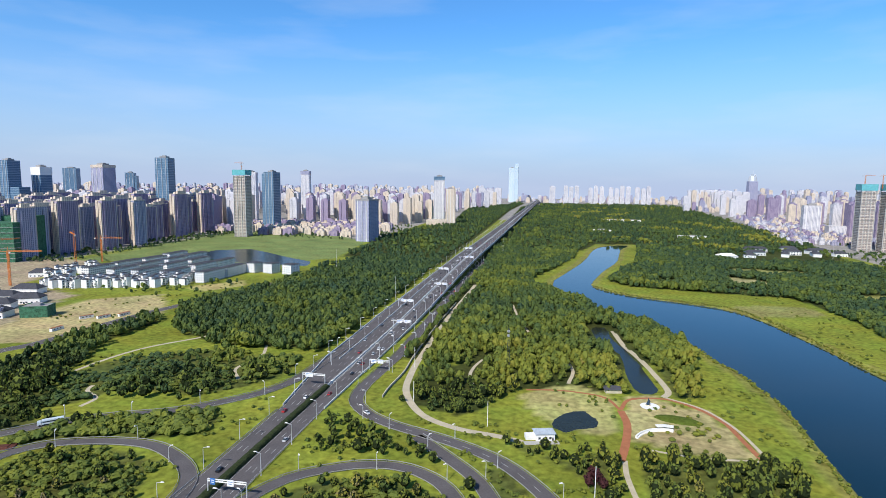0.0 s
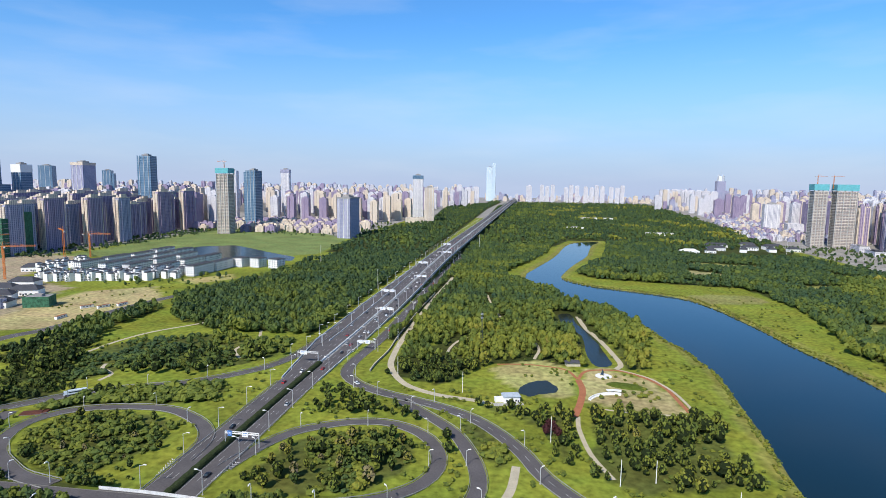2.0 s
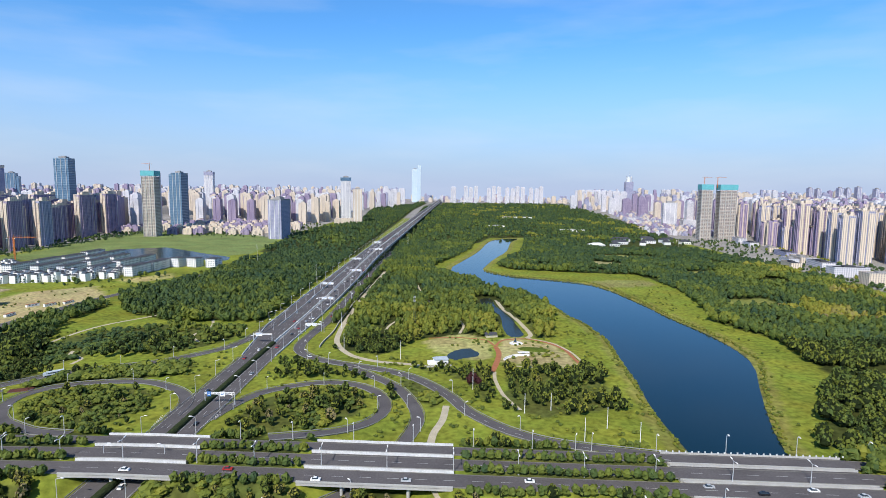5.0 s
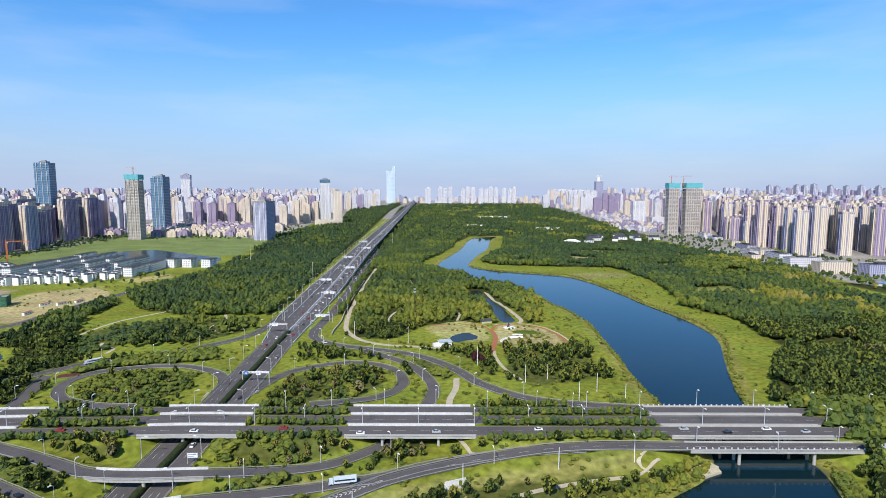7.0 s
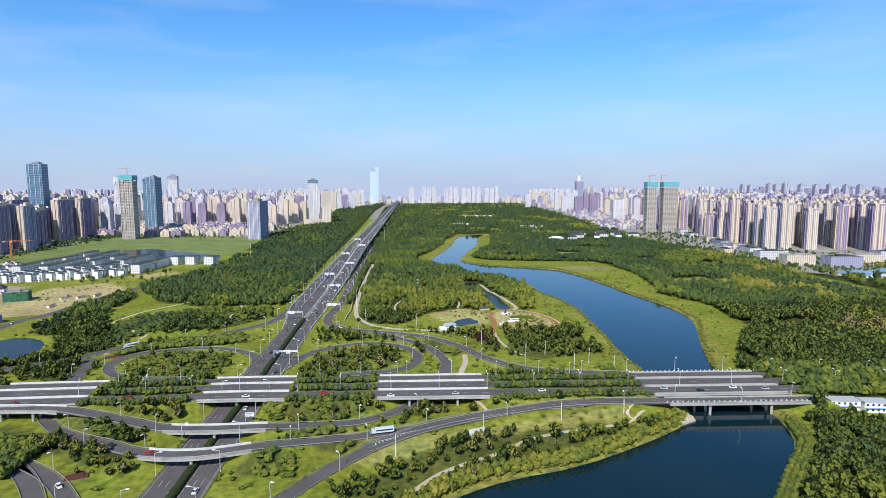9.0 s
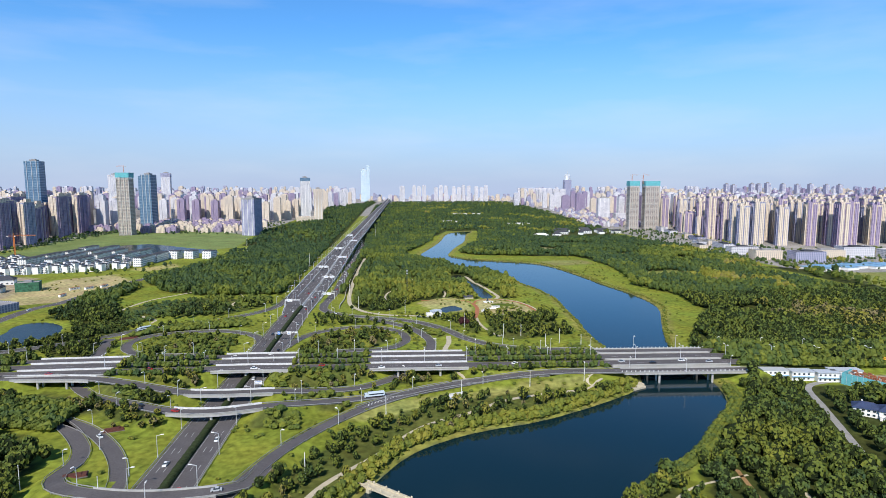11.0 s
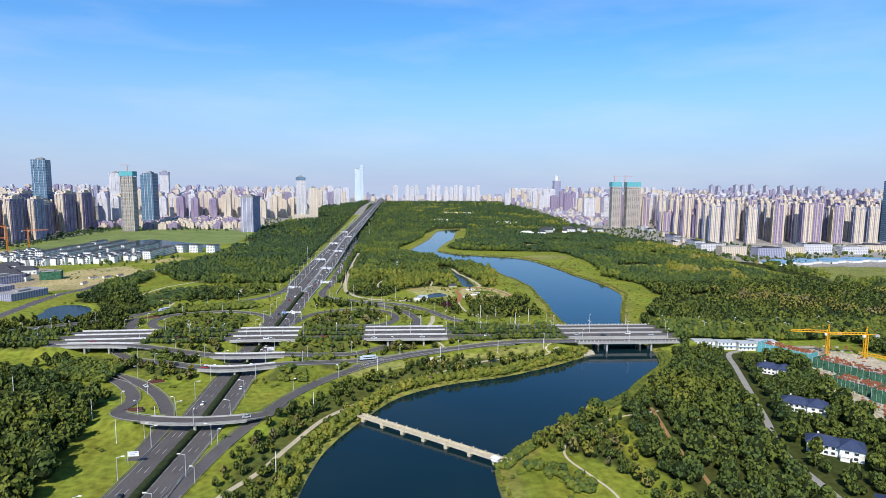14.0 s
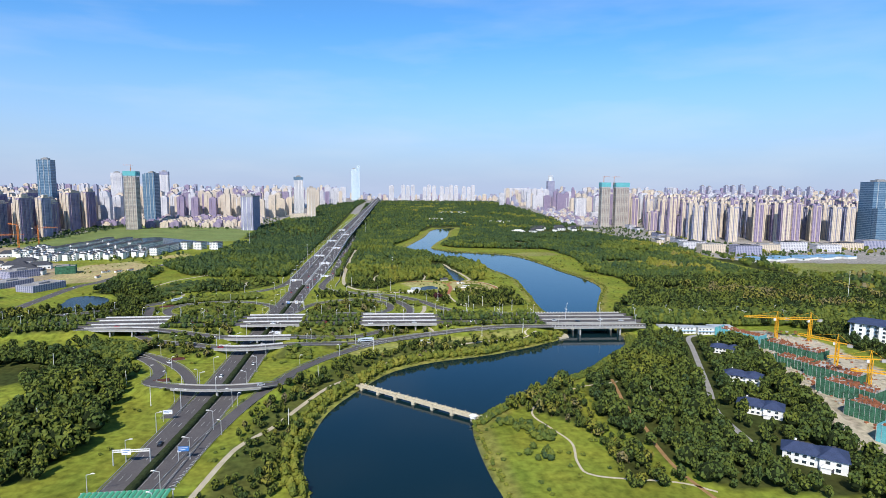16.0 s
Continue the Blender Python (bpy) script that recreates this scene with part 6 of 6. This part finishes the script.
part("wing_wall", [box(-5, 5, -0.3, 0.3, -0.3, 2.2), box(-5.3, -4.7, -4, 0, -0.3, 1.4), box(4.7, 5.3, -4, 0, -0.3, 1.4)], M_PARAPET, e)
part("slab", box(-5, 5, -3.6, 0.2, -0.3, 0.25), M_CONCRETE, e)
put(e, 137, 108, 0, 20)
path([(229, 126), (222, 118), (228, 112), (240, 108)], 2.0, M_STONE, "pale stone path down to the water")

# ---- trees ----
def leaf_material(name, dark, light):
    m = bpy.data.materials.new(name)
    m.use_nodes = True
    n, l = m.node_tree.nodes, m.node_tree.links
    b = n["Principled BSDF"]
    b.inputs["Roughness"].default_value, b.inputs["Specular IOR Level"].default_value = 0.7, 0.15
    geo, at = n.new("ShaderNodeNewGeometry"), n.new("ShaderNodeAttribute")
    at.attribute_name = "tint"
    k = n.new("ShaderNodeMath"); k.operation = "MULTIPLY_ADD"; k.inputs[1].default_value = 0.20
    l.new(geo.outputs["Random Per Island"], k.inputs[0]); l.new(at.outputs["Fac"], k.inputs[2])
    r = n.new("ShaderNodeMapRange"); r.inputs["From Max"].default_value = 1.20
    l.new(k.outputs[0], r.inputs["Value"])
    ramp = n.new("ShaderNodeValToRGB")
    e = ramp.color_ramp.elements
    e[0].position, e[0].color = 0.0, (*dark, 1)
    e[1].position, e[1].color = 1.0, (*light, 1)
    for at_, col in ((0.22, (0.078, 0.112, 0.026, 1)), (0.48, (0.160, 0.178, 0.026, 1)), (0.68, (0.235, 0.215, 0.036, 1)), (0.82, (0.20, 0.165, 0.085, 1))):
        k2 = e.new(at_); k2.color = col
    l.new(r.outputs[0], ramp.inputs["Fac"]); l.new(ramp.outputs["Color"], b.inputs["Base Color"])
    return m


# the bluish dark end colours distant trees as haze would
M_LEAF = leaf_material("foliage", (0.030, 0.062, 0.034), (0.145, 0.120, 0.10))
# near-black core colour paints the shade deep inside the crowns
M_CROWN_SHADE = material("crown_shade", (0.018, 0.026, 0.010), 0.95, scale=1.5, vary=0.3, spec=0.05)
M_BARK = material("bark", (0.16, 0.12, 0.08), 0.9, scale=2, vary=0.3)


def crown(cards, size, seed, slim=1.0, n=6, leafy=False):
    """A crown one metre high over a base at 0.18: leaf clumps over several lumps, round a core."""
    g = np.random.default_rng(seed)
    lumps = [(0, 0, 0.55, 0.34)] + [(0.22 * math.cos(a) * slim, 0.22 * math.sin(a) * slim, 0.42 + 0.25 * g.random(), 0.20 + 0.08 * g.random()) for a in g.uniform(0, 6.28) + np.arange(4) * 1.57]
    lumps.append((0.05, 0.02, 0.76, 0.2))
    v, f = [], []
    for i in range(cards):
        cx, cy, cz, r = lumps[i % len(lumps)]
        d = g.normal(size=3); d[2] = d[2] * 0.75 + 0.42; d /= np.linalg.norm(d)
        p = np.array([cx + d[0] * r * slim, cy + d[1] * r * slim, cz + d[2] * r * 0.95])
        nrm = d + g.normal(size=3) * 0.45; nrm /= np.linalg.norm(nrm)
        u = np.cross(nrm, g.normal(size=3)); u /= np.linalg.norm(u); w = np.cross(nrm, u)
        s = size * g.uniform(0.7, 1.3)
        base = len(v)
        for a, b2 in ((-1, -0.7), (1, -0.8), (0.8, 0.9), (-0.9, 0.7)):
            v.append(p + u * a * s + w * b2 * s - nrm * 0.25 * s * (abs(a) > 0.95))
        f.append((base, base + 1, base + 2, base + 3))
    # core, given the dark shade colour unless leafy
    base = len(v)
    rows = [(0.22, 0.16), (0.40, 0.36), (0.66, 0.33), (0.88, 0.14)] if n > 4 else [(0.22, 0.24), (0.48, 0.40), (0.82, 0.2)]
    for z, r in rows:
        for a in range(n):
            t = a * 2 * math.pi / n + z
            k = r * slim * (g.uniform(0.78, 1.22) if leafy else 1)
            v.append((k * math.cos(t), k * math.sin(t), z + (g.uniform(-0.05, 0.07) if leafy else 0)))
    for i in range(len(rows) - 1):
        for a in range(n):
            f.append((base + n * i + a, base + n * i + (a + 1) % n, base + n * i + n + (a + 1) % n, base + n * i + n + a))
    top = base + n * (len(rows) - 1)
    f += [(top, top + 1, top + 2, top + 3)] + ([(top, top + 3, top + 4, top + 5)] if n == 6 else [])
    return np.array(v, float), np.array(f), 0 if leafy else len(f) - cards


def trunk(seed):
    v, f = [], []
    rows = [(0, 0.028), (0.12, 0.02), (0.32, 0.014), (0.6, 0.006)]
    for z, r in rows:
        for a in range(5):
            v.append((r * math.cos(a * 1.2566) + 0.02 * z * seed, r * math.sin(a * 1.2566), z))
    for i in range(3):
        for a in range(5):
            f.append((5 * i + a, 5 * i + (a + 1) % 5, 5 * i + 5 + (a + 1) % 5, 5 * i + 5 + a))
    for t in np.arange(3) * 2.1 + seed:
        b = len(v)
        d = np.array([math.cos(t), math.sin(t), 0.0]); s = np.array([-d[1], d[0], 0]) * 0.008
        v += [np.array([0, 0, 0.22]) - s, np.array([0, 0, 0.22]) + s, d * 0.22 + np.array([0, 0, 0.42]) + s * 0.4, d * 0.22 + np.array([0, 0, 0.42]) - s * 0.4]
        f.append((b, b + 1, b + 2, b + 3))
    return np.array(v, float), np.array(f)


CLOSE = [crown(118, 0.070, 60 + i, s) for i, s in enumerate((1.0, 1.1, 0.85, 1.2, 0.95, 0.75))]
NEAR = [crown(58, 0.091, i, s) for i, s in enumerate((1.0, 1.1, 0.85, 1.2, 0.95, 0.75))]
MID = [crown(17, 0.14, 20 + i, s, 6, True) for i, s in enumerate((1.0, 1.15, 0.85, 1.0))]
LOW = [crown(10, 0.16, 50 + i, s, 4, True) for i, s in enumerate((1.0, 1.15, 0.9, 1.1))]
HALF = [crown(32, 0.108, 90 + i, s, 6, True) for i, s in enumerate((1.0, 1.15, 0.85, 1.0))]
SCRUB = [crown(16, 0.13, 70 + i, s, 6, True) for i, s in enumerate((1.2, 1.45, 1.0, 1.3))]
FAR = [crown(5, 0.17, 40 + i, s, 4, True) for i, s in enumerate((1.1, 1.25, 1.0))]


def woodland(name, spots, kinds, label):
    """Many trees in one mesh. spots: rows of x, y, z, height, width, turn, tint, kind."""
    vs, fs, ts, ms, n = [], [], [], [], 0
    spots = np.asarray(spots)
    for k, (v, f, core) in enumerate(kinds):
        some = spots[spots[:, 7] == k]
        if not len(some):
            continue
        c, s = np.cos(some[:, 5])[:, None], np.sin(some[:, 5])[:, None]
        x = (v[:, 0] * c - v[:, 1] * s) * some[:, 4:5] + some[:, 0:1]
        y = (v[:, 0] * s + v[:, 1] * c) * some[:, 4:5] + some[:, 1:2]
        z = v[:, 2] * some[:, 3:4] + some[:, 2:3]
        vs.append(np.stack([x, y, z], -1).reshape(-1, 3))
        fs.append((f[None] + (np.arange(len(some)) * len(v))[:, None, None] + n).reshape(-1, 4))
        ts.append(np.repeat(some[:, 6], len(v)))
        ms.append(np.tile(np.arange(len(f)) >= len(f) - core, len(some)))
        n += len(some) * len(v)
    me = mesh_of(name, np.vstack(vs), np.vstack(fs), [M_LEAF, M_CROWN_SHADE])
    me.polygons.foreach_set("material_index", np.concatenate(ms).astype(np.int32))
    at = me.attributes.new("tint", "FLOAT", "POINT")
    at.data.foreach_set("value", np.concatenate(ts).astype(np.float32))
    return tagged(new(name, me), label, "woodland", kind="stuff")


g = np.random.default_rng(11)
ROADPTS = np.vstack(PATHPTS + [np.c_[l[::2, :2], np.full(len(l[::2]), ROADS[k][1] / 2 + 3.4 * (k == "lane_east"))] for k, l in LINES.items()])


def clear_of_roads(x, y, room=2.5):
    ok = np.ones(len(x), bool)
    for i in range(0, len(x), 2000):
        s = slice(i, i + 2000)
        d = np.hypot(x[s, None] - ROADPTS[None, :, 0], y[s, None] - ROADPTS[None, :, 1]) - ROADPTS[None, :, 2]
        ok[s] = d.min(1) > room
    return ok & ~((np.abs(x - 2.5 - 0.025 * np.maximum(y - 230, 0) + 2) < 25) & (y > 380))


HOUSES = [(165, 282, 7), (217, 362, 10), (201, 343, 6), (524, 70, 36), (-146, 46, 26), (-114, -34, 20), (-132, 4, 14), (364, 58, 13), (336, -4, 14), (313, -53, 14), (299, -110, 16), (356, 44, 9), (329, -18, 10), (306, -68, 10), (290, -128, 11), (143, 325, 13), (204, 380, 9), (165, 388, 16), (175, 375, 12), (205, 352, 12), (220, 330, 12), (500, 1115, 40), (565, 1130, 45), (630, 1150, 45), (470, 1135, 26), (545, 1190, 36), (620, 1205, 40), (660, 1275, 36), (372, 116, 34), (405, 100, 22)]


def scatter(outline, gap):
    (x0, y0), (x1, y1) = np.min(outline, 0), np.max(outline, 0)
    X, Y = np.meshgrid(np.arange(x0, x1, gap), np.arange(y0, y1, gap * 0.87))
    X = X + (np.arange(X.shape[0]) % 2)[:, None] * gap / 2
    x, y = X.ravel() + g.uniform(-0.42, 0.42, X.size) * gap, Y.ravel() + g.uniform(-0.42, 0.42, X.size) * gap
    ok = inside_by(outline, x, y) > 0
    x, y = x[ok], y[ok]
    ok = clear_of_roads(x, y, 1.2 if outline[0][0] > 150 and outline[0][1] < 130 else 2.5) & (inside_by(RIVER, x, y) < -3)
    for p in PONDS:
        ok &= inside_by(p, x, y) < (-7 if p is CREEK else -2)
    if gap < 8:  # glades
        ok &= np.array([noise.noise((a * 0.022 + 7, b * 0.022, 1.7)) for a, b in zip(x, y)]) > (-0.42 if gap > 6 else -1)
    if gap <= 5:
        ok &= np.array([noise.noise((a * 0.05, b * 0.05, 4.4)) for a, b in zip(x, y)]) > (-0.22 if x.max() < 0 else -0.08)
    for p, _ in [] if gap == 5.0 else BARE.values():
        ok &= inside_by(p, x, y) < 0
    for cx, cy, r in HOUSES:
        ok &= np.hypot(x - cx, y - cy) > r
    return x[ok], y[ok]


def rows_for(x, y, tall, kinds, broad=1.0):
    n = len(x)
    h = tall * g.uniform(0.65, 1.3, n)
    patch = np.array([noise.noise((a * 0.02, b * 0.02, 0.3)) for a, b in zip(x, y)])
    h *= 1 + 0.35 * np.array([noise.noise((a * 0.03, b * 0.03, 5.1)) for a, b in zip(x, y)])
    stand = np.array([noise.cell((a / 52 + b / 160 + noise.noise((a * 0.03, b * 0.03, 2.0)), b / 75 + noise.noise((a * 0.03, b * 0.03, 8.0)), 0.5)) for a, b in zip(x, y)])
    # most stands are plain green; some have turned yellowish, a few are bare and brown
    turned = np.select([(stand > 0.84) & (x > 260) & (y > 190), stand > 0.66, stand < -0.5], [0.52, 0.15, -0.12], 0.0) * np.where(y > 150, 1.0, 0.4)
    # tint falls with y: far trees get distance haze painted in as bluer green
    tint = np.clip(0.33 - 0.12 * ((x < -40) & (y < 140)) - 0.09 * (x > 200) * (y < 190) - 0.06 * (x > 290) * (y > 190) - 0.11 * ((x < -20) & (y > 300)) + 0.12 * ((x > 110) & (x < 262) & (y > 200) & (y < 480)) - 0.24 * np.clip((y - 250) / 650, 0, 1) + 0.19 * patch + turned + g.normal(0, 0.06, n), 0, 1)
    h *= 1 + 0.16 * stand
    return np.c_[x, y, ground_at(x, y) - 0.2, h, h * broad * g.uniform(0.62, 0.95, n), g.uniform(0, 6.28, n), tint, g.integers(0, kinds, n)]


# the nearer trees stand as things of their own
TREES = []
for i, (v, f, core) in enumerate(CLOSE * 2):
    me = mesh_of("crown", v, f, [M_LEAF, M_CROWN_SHADE])
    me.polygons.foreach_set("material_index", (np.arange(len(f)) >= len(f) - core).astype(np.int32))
    at = me.attributes.new("tint", "FLOAT", "POINT")
    at.data.foreach_set("value", np.full(len(v), 0.12 + 0.07 * i, np.float32))
    TREES.append((me, mesh_of("trunk", *trunk(i), M_BARK)))


def tree(x, y, z, h, w, turn, kind):
    e = empty("tree", "green broadleaf tree standing on the park lawn", "tree", "park trees")
    crown_me, trunk_me = TREES[kind]
    child(new("trunk", trunk_me), e); child(new("crown", crown_me), e)
    e.matrix_basis = pose(x, y, z, 0, 0, math.degrees(turn))
    e.scale = (w, w, h)


M_PURPLE = material("purple_foliage", (0.060, 0.022, 0.024), 0.8, scale=0.7, vary=0.45, fine=4, spec=0.1)
purple = empty("purple_tree", "dark purple-leaved plum tree beside the park path", "tree", "purple plum trees")
child(new("trunk", TREES[0][1]), purple)
child(new("crown", mesh_of("crown", CLOSE[2][0], CLOSE[2][1], M_PURPLE)), purple)
put(purple, 162, 279, 0, 0)
purple.scale = (6.0, 6.0, 7.5)
for x, y, t, k in ((166, 283, 50, 1.0), (164, 287, 120, 0.9), (168, 278, 200, 0.85)):
    place(purple, x, y, t, 7.5 * k, 0, 6.0 * k)


SINGLE = {"lake_side": 90, "peninsula": 60, "bank_nw": 14, "bank_ne": 16, "between_south": 20, "loop_east": 40, "grove_bank": 16, "grove_ramp_west": 24, "south_west_row": 20, "loop_west": 20}
for name, (outline, gap, tall) in WOODS.items():
    x, y = scatter(outline, gap)
    near = np.abs(y - 60) < 330
    if gap <= 5:
        woodland("scrub", rows_for(x, y, tall * 1.1, len(SCRUB), 1.7), SCRUB, "low green and brownish shrubs beside the roads")
        continue
    n = SINGLE.get(name, 0)
    if n:
        rows = rows_for(x[near], y[near], tall, len(TREES))
        g.shuffle(rows)
        for r in rows[:n]:
            tree(*r[:6], int(r[7]))
        rows = rows[n:]
        rows[:, 7] %= len(NEAR)
        if len(rows):
            woodland("woodland", rows, CLOSE if name in ("lake_side", "peninsula") else NEAR, "green broadleaf trees and bushes by the roads")
        continue
    if near.any():
        woodland("woodland", rows_for(x[near], y[near], tall, len(NEAR)), CLOSE if name in ("east_south", "south_west") else NEAR, "dense green broadleaf trees of the riverside park")
    far = (~near) & (y > 850)
    if far.any():
        woodland("woodland", rows_for(x[far], y[far], tall, len(FAR)), FAR, "dense green broadleaf trees of the riverside park")
    half = (~near) & (y < 610)
    if half.any():
        woodland("woodland", rows_for(x[half], y[half], tall, len(HALF)), HALF, "dense green broadleaf trees of the riverside park")
    near = near | far | half
    if (~near).any():
        woodland("woodland", rows_for(x[~near], y[~near], tall, len(MID)), MID, "dense green broadleaf trees of the riverside park")
for outline, gap, tall in FAR_WOODS:
    x, y = scatter(outline, gap)
    woodland("far_woods", rows_for(x, y, tall, 3), LOW if x.min() > 680 else FAR, "distant dark green woodland")


def strip(points, tall, wide, label, tint=0.2, name="hedge"):
    x, y = np.array(points).T
    n = len(x)
    h = tall * g.uniform(0.85, 1.2, n)
    woodland(name, np.c_[x, y, ground_at(x, y) - 0.5 * tall * 0.2, h, wide * g.uniform(0.9, 1.15, n), g.uniform(0, 6.28, n), np.clip(tint + g.normal(0, 0.08, n), 0, 1), g.integers(0, len(MID), n)], LOW if name in ("shrubs", "shore_reeds", "hedge") else MID if name == "tree_row" else HALF, label)


roll_y = np.arange(-136, 373, 1.2)
ring = [(-2.1, -0.1), (-2.0, 1.0), (-1.5, 1.7), (-0.6, 2.05), (0.6, 2.05), (1.5, 1.7), (2.0, 1.0), (2.1, -0.1)]
rv = [(hx(y) + a + g.uniform(-0.16, 0.16), y + g.uniform(-0.2, 0.2), hz(y) + b * (1.0 if 0 < k < len(roll_y) - 1 else 0.5) + g.uniform(-0.14, 0.14)) for k, y in enumerate(roll_y) for a, b in ring]
rf = [(8 * k + m, 8 * k + m + 1, 8 * k + m + 9, 8 * k + m + 8) for k in range(len(roll_y) - 1) for m in range(7)]
M_HEDGE = material("clipped_hedge", (0.036, 0.048, 0.020), 0.9, scale=0.5, vary=0.45, bump=0.6, fine=5, spec=0.08)
roll = tagged(new("median_hedge", mesh_of("median_hedge", rv, rf, M_HEDGE)), "dark clipped hedge between the carriageways", "hedge")
row, high = [], []
for x in np.arange(-330, 700, 3.6):
    if any(a - 2 < x < b + 2 for a, b in OPENINGS):
        continue
    for o in (191.5, 195.5, 177, 163.2, 148.5):
        if o > 190 and any(np.hypot(LINES[k][:, 0] - x, LINES[k][:, 1] - o - shift(x)).min() < 6 for k in ("loop_northwest", "loop_northeast", "ramp_northeast", "ramp_northwest")):
            continue
        (high if x > 335 else row).append((x + g.uniform(-0.8, 0.8), o + shift(x) + g.uniform(-0.7, 0.7)))
strip(row, 5.2, 4.8, "rows of young trees between the lanes of the cross road", 0.2, "tree_row")
strip(high, 9.0, 7.5, "tall avenue trees along the cross road", 0.25, "tree_row")
strip([(x, y) for x in np.arange(-118, -76, 4) for y in np.arange(90 - 0.3 * (x + 118), 122 - 0.3 * (x + 118), 4.5)], 6.5, 6.0, "trees closing over the end of a ramp", 0.25, "tree_row")
# willows on the lake's western shore, thick bushes on its eastern one
p = spline([(a, b, 0) for a, b in WEST_BANK if -130 < b < 118], 3.4)
wil = np.array([(q[0] + k[0] * o + g.uniform(-1, 1), q[1] + k[1] * o + g.uniform(-1, 1)) for q, k in zip(p, sides(p)) for o in (3.6, 8.0)])
wil = wil[clear_of_roads(wil[:, 0], wil[:, 1], 0.8) & (inside_by(RIVER, wil[:, 0], wil[:, 1]) < -1)]
strip(wil, 5.4, 5.2, "yellow-green willows hanging over the lake shore", 0.48, "willows")
p = spline([(a, b, 0) for a, b in EAST_BANK if -52 < b < 112], 2.2)
thick = np.array([(q[0] - k[0] * o, q[1] - k[1] * o) for q, k in zip(p, sides(p)) for o in (1.5, 4.0, 6.5)]); thick = thick[(inside_by(RIVER, thick[:, 0], thick[:, 1]) < 0) & clear_of_roads(thick[:, 0], thick[:, 1], 1.0)]
strip(thick, 3.0, 4.0, "thick green bushes along the lake shore", 0.3, "shore_bushes")
town = []
for x0, x1, y0, y1, n in ((-690, -600, 800, 1500, 380), (-700, -240, 1260, 1720, 420), (700, 860, 560, 1300, 480), (700, 1300, 610, 820, 420), (440, 700, 1240, 1360, 140), (-420, -230, 600, 720, 40), (690, 1100, 1400, 2300, 260), (-1000, -690, 760, 1000, 200)):
    town += list(zip(g.uniform(x0, x1, n), g.uniform(y0, y1, n)))
town = np.array(town)
woodland("town_trees", rows_for(town[:, 0], town[:, 1], 6.5, len(FAR)), FAR, "street trees between the buildings of the town")
low = []
for line in (WEST_BANK, EAST_BANK):
    p = spline([(a, b, 0) for a, b in line if b < 820], 2.2)
    m = sides(p)
    for q, k in zip(p, m):
        for _ in range(1):
            o = g.uniform(1.0, 5.0)
            s = 1 if line is WEST_BANK else -1
            low.append((q[0] + k[0] * o * s, q[1] + k[1] * o * s))
low = np.array(low)
low = low[(inside_by(RIVER, low[:, 0], low[:, 1]) < 0.3) & clear_of_roads(low[:, 0], low[:, 1], 1.0)]
strip(low, 1.9, 2.6, "reeds and bushes along the water's edge", 0.45, "shore_reeds")
bush = []
for x0, x1, y0, y1, n in ((150, 262, 205, 425, 420), (25, 130, 196, 340, 300), (-36, -13, 200, 345, 70), (100, 180, 212, 335, 220), (238, 285, 230, 480, 130), (-60, 60, 60, 130, 120), (-24, 0, 395, 520, 60), (-45, -18, -120, 120, 40), (20, 250, 60, 150, 260), (20, 62, -130, 40, 120), (150, 240, -130, 0, 160), (-240, -130, 330, 420, 160), (330, 420, 210, 640, 220), (-330, -235, 480, 700, 140), (385, 440, 460, 760, 60), (-240, -100, 180, 300, 200)):
    bush += list(zip(g.uniform(x0, x1, n), g.uniform(y0, y1, n)))
bush = np.array(bush)
ok = clear_of_roads(bush[:, 0], bush[:, 1], 1.0) & (inside_by(RIVER, bush[:, 0], bush[:, 1]) < -2)
ok &= np.array([noise.noise((a * 0.06, b * 0.06, 9.1)) for a, b in bush]) > 0.02
for p in PONDS:
    ok &= inside_by(p, bush[:, 0], bush[:, 1]) < -1
clump = [(168 + g.normal(0, 3.5), -56 + g.normal(0, 3)) for _ in range(16)] + [(181 + g.normal(0, 4), -70 + g.normal(0, 5)) for _ in range(22)] + [(176 + g.normal(0, 3), -92 + g.normal(0, 3)) for _ in range(9)]
strip(clump, 4.2, 4.6, "rounded dark green bushes on the lakeside lawn", 0.22, "lawn_bushes")
strip(bush[ok], 1.9, 3.0, "scattered shrubs on the lawns", 0.35, "shrubs")
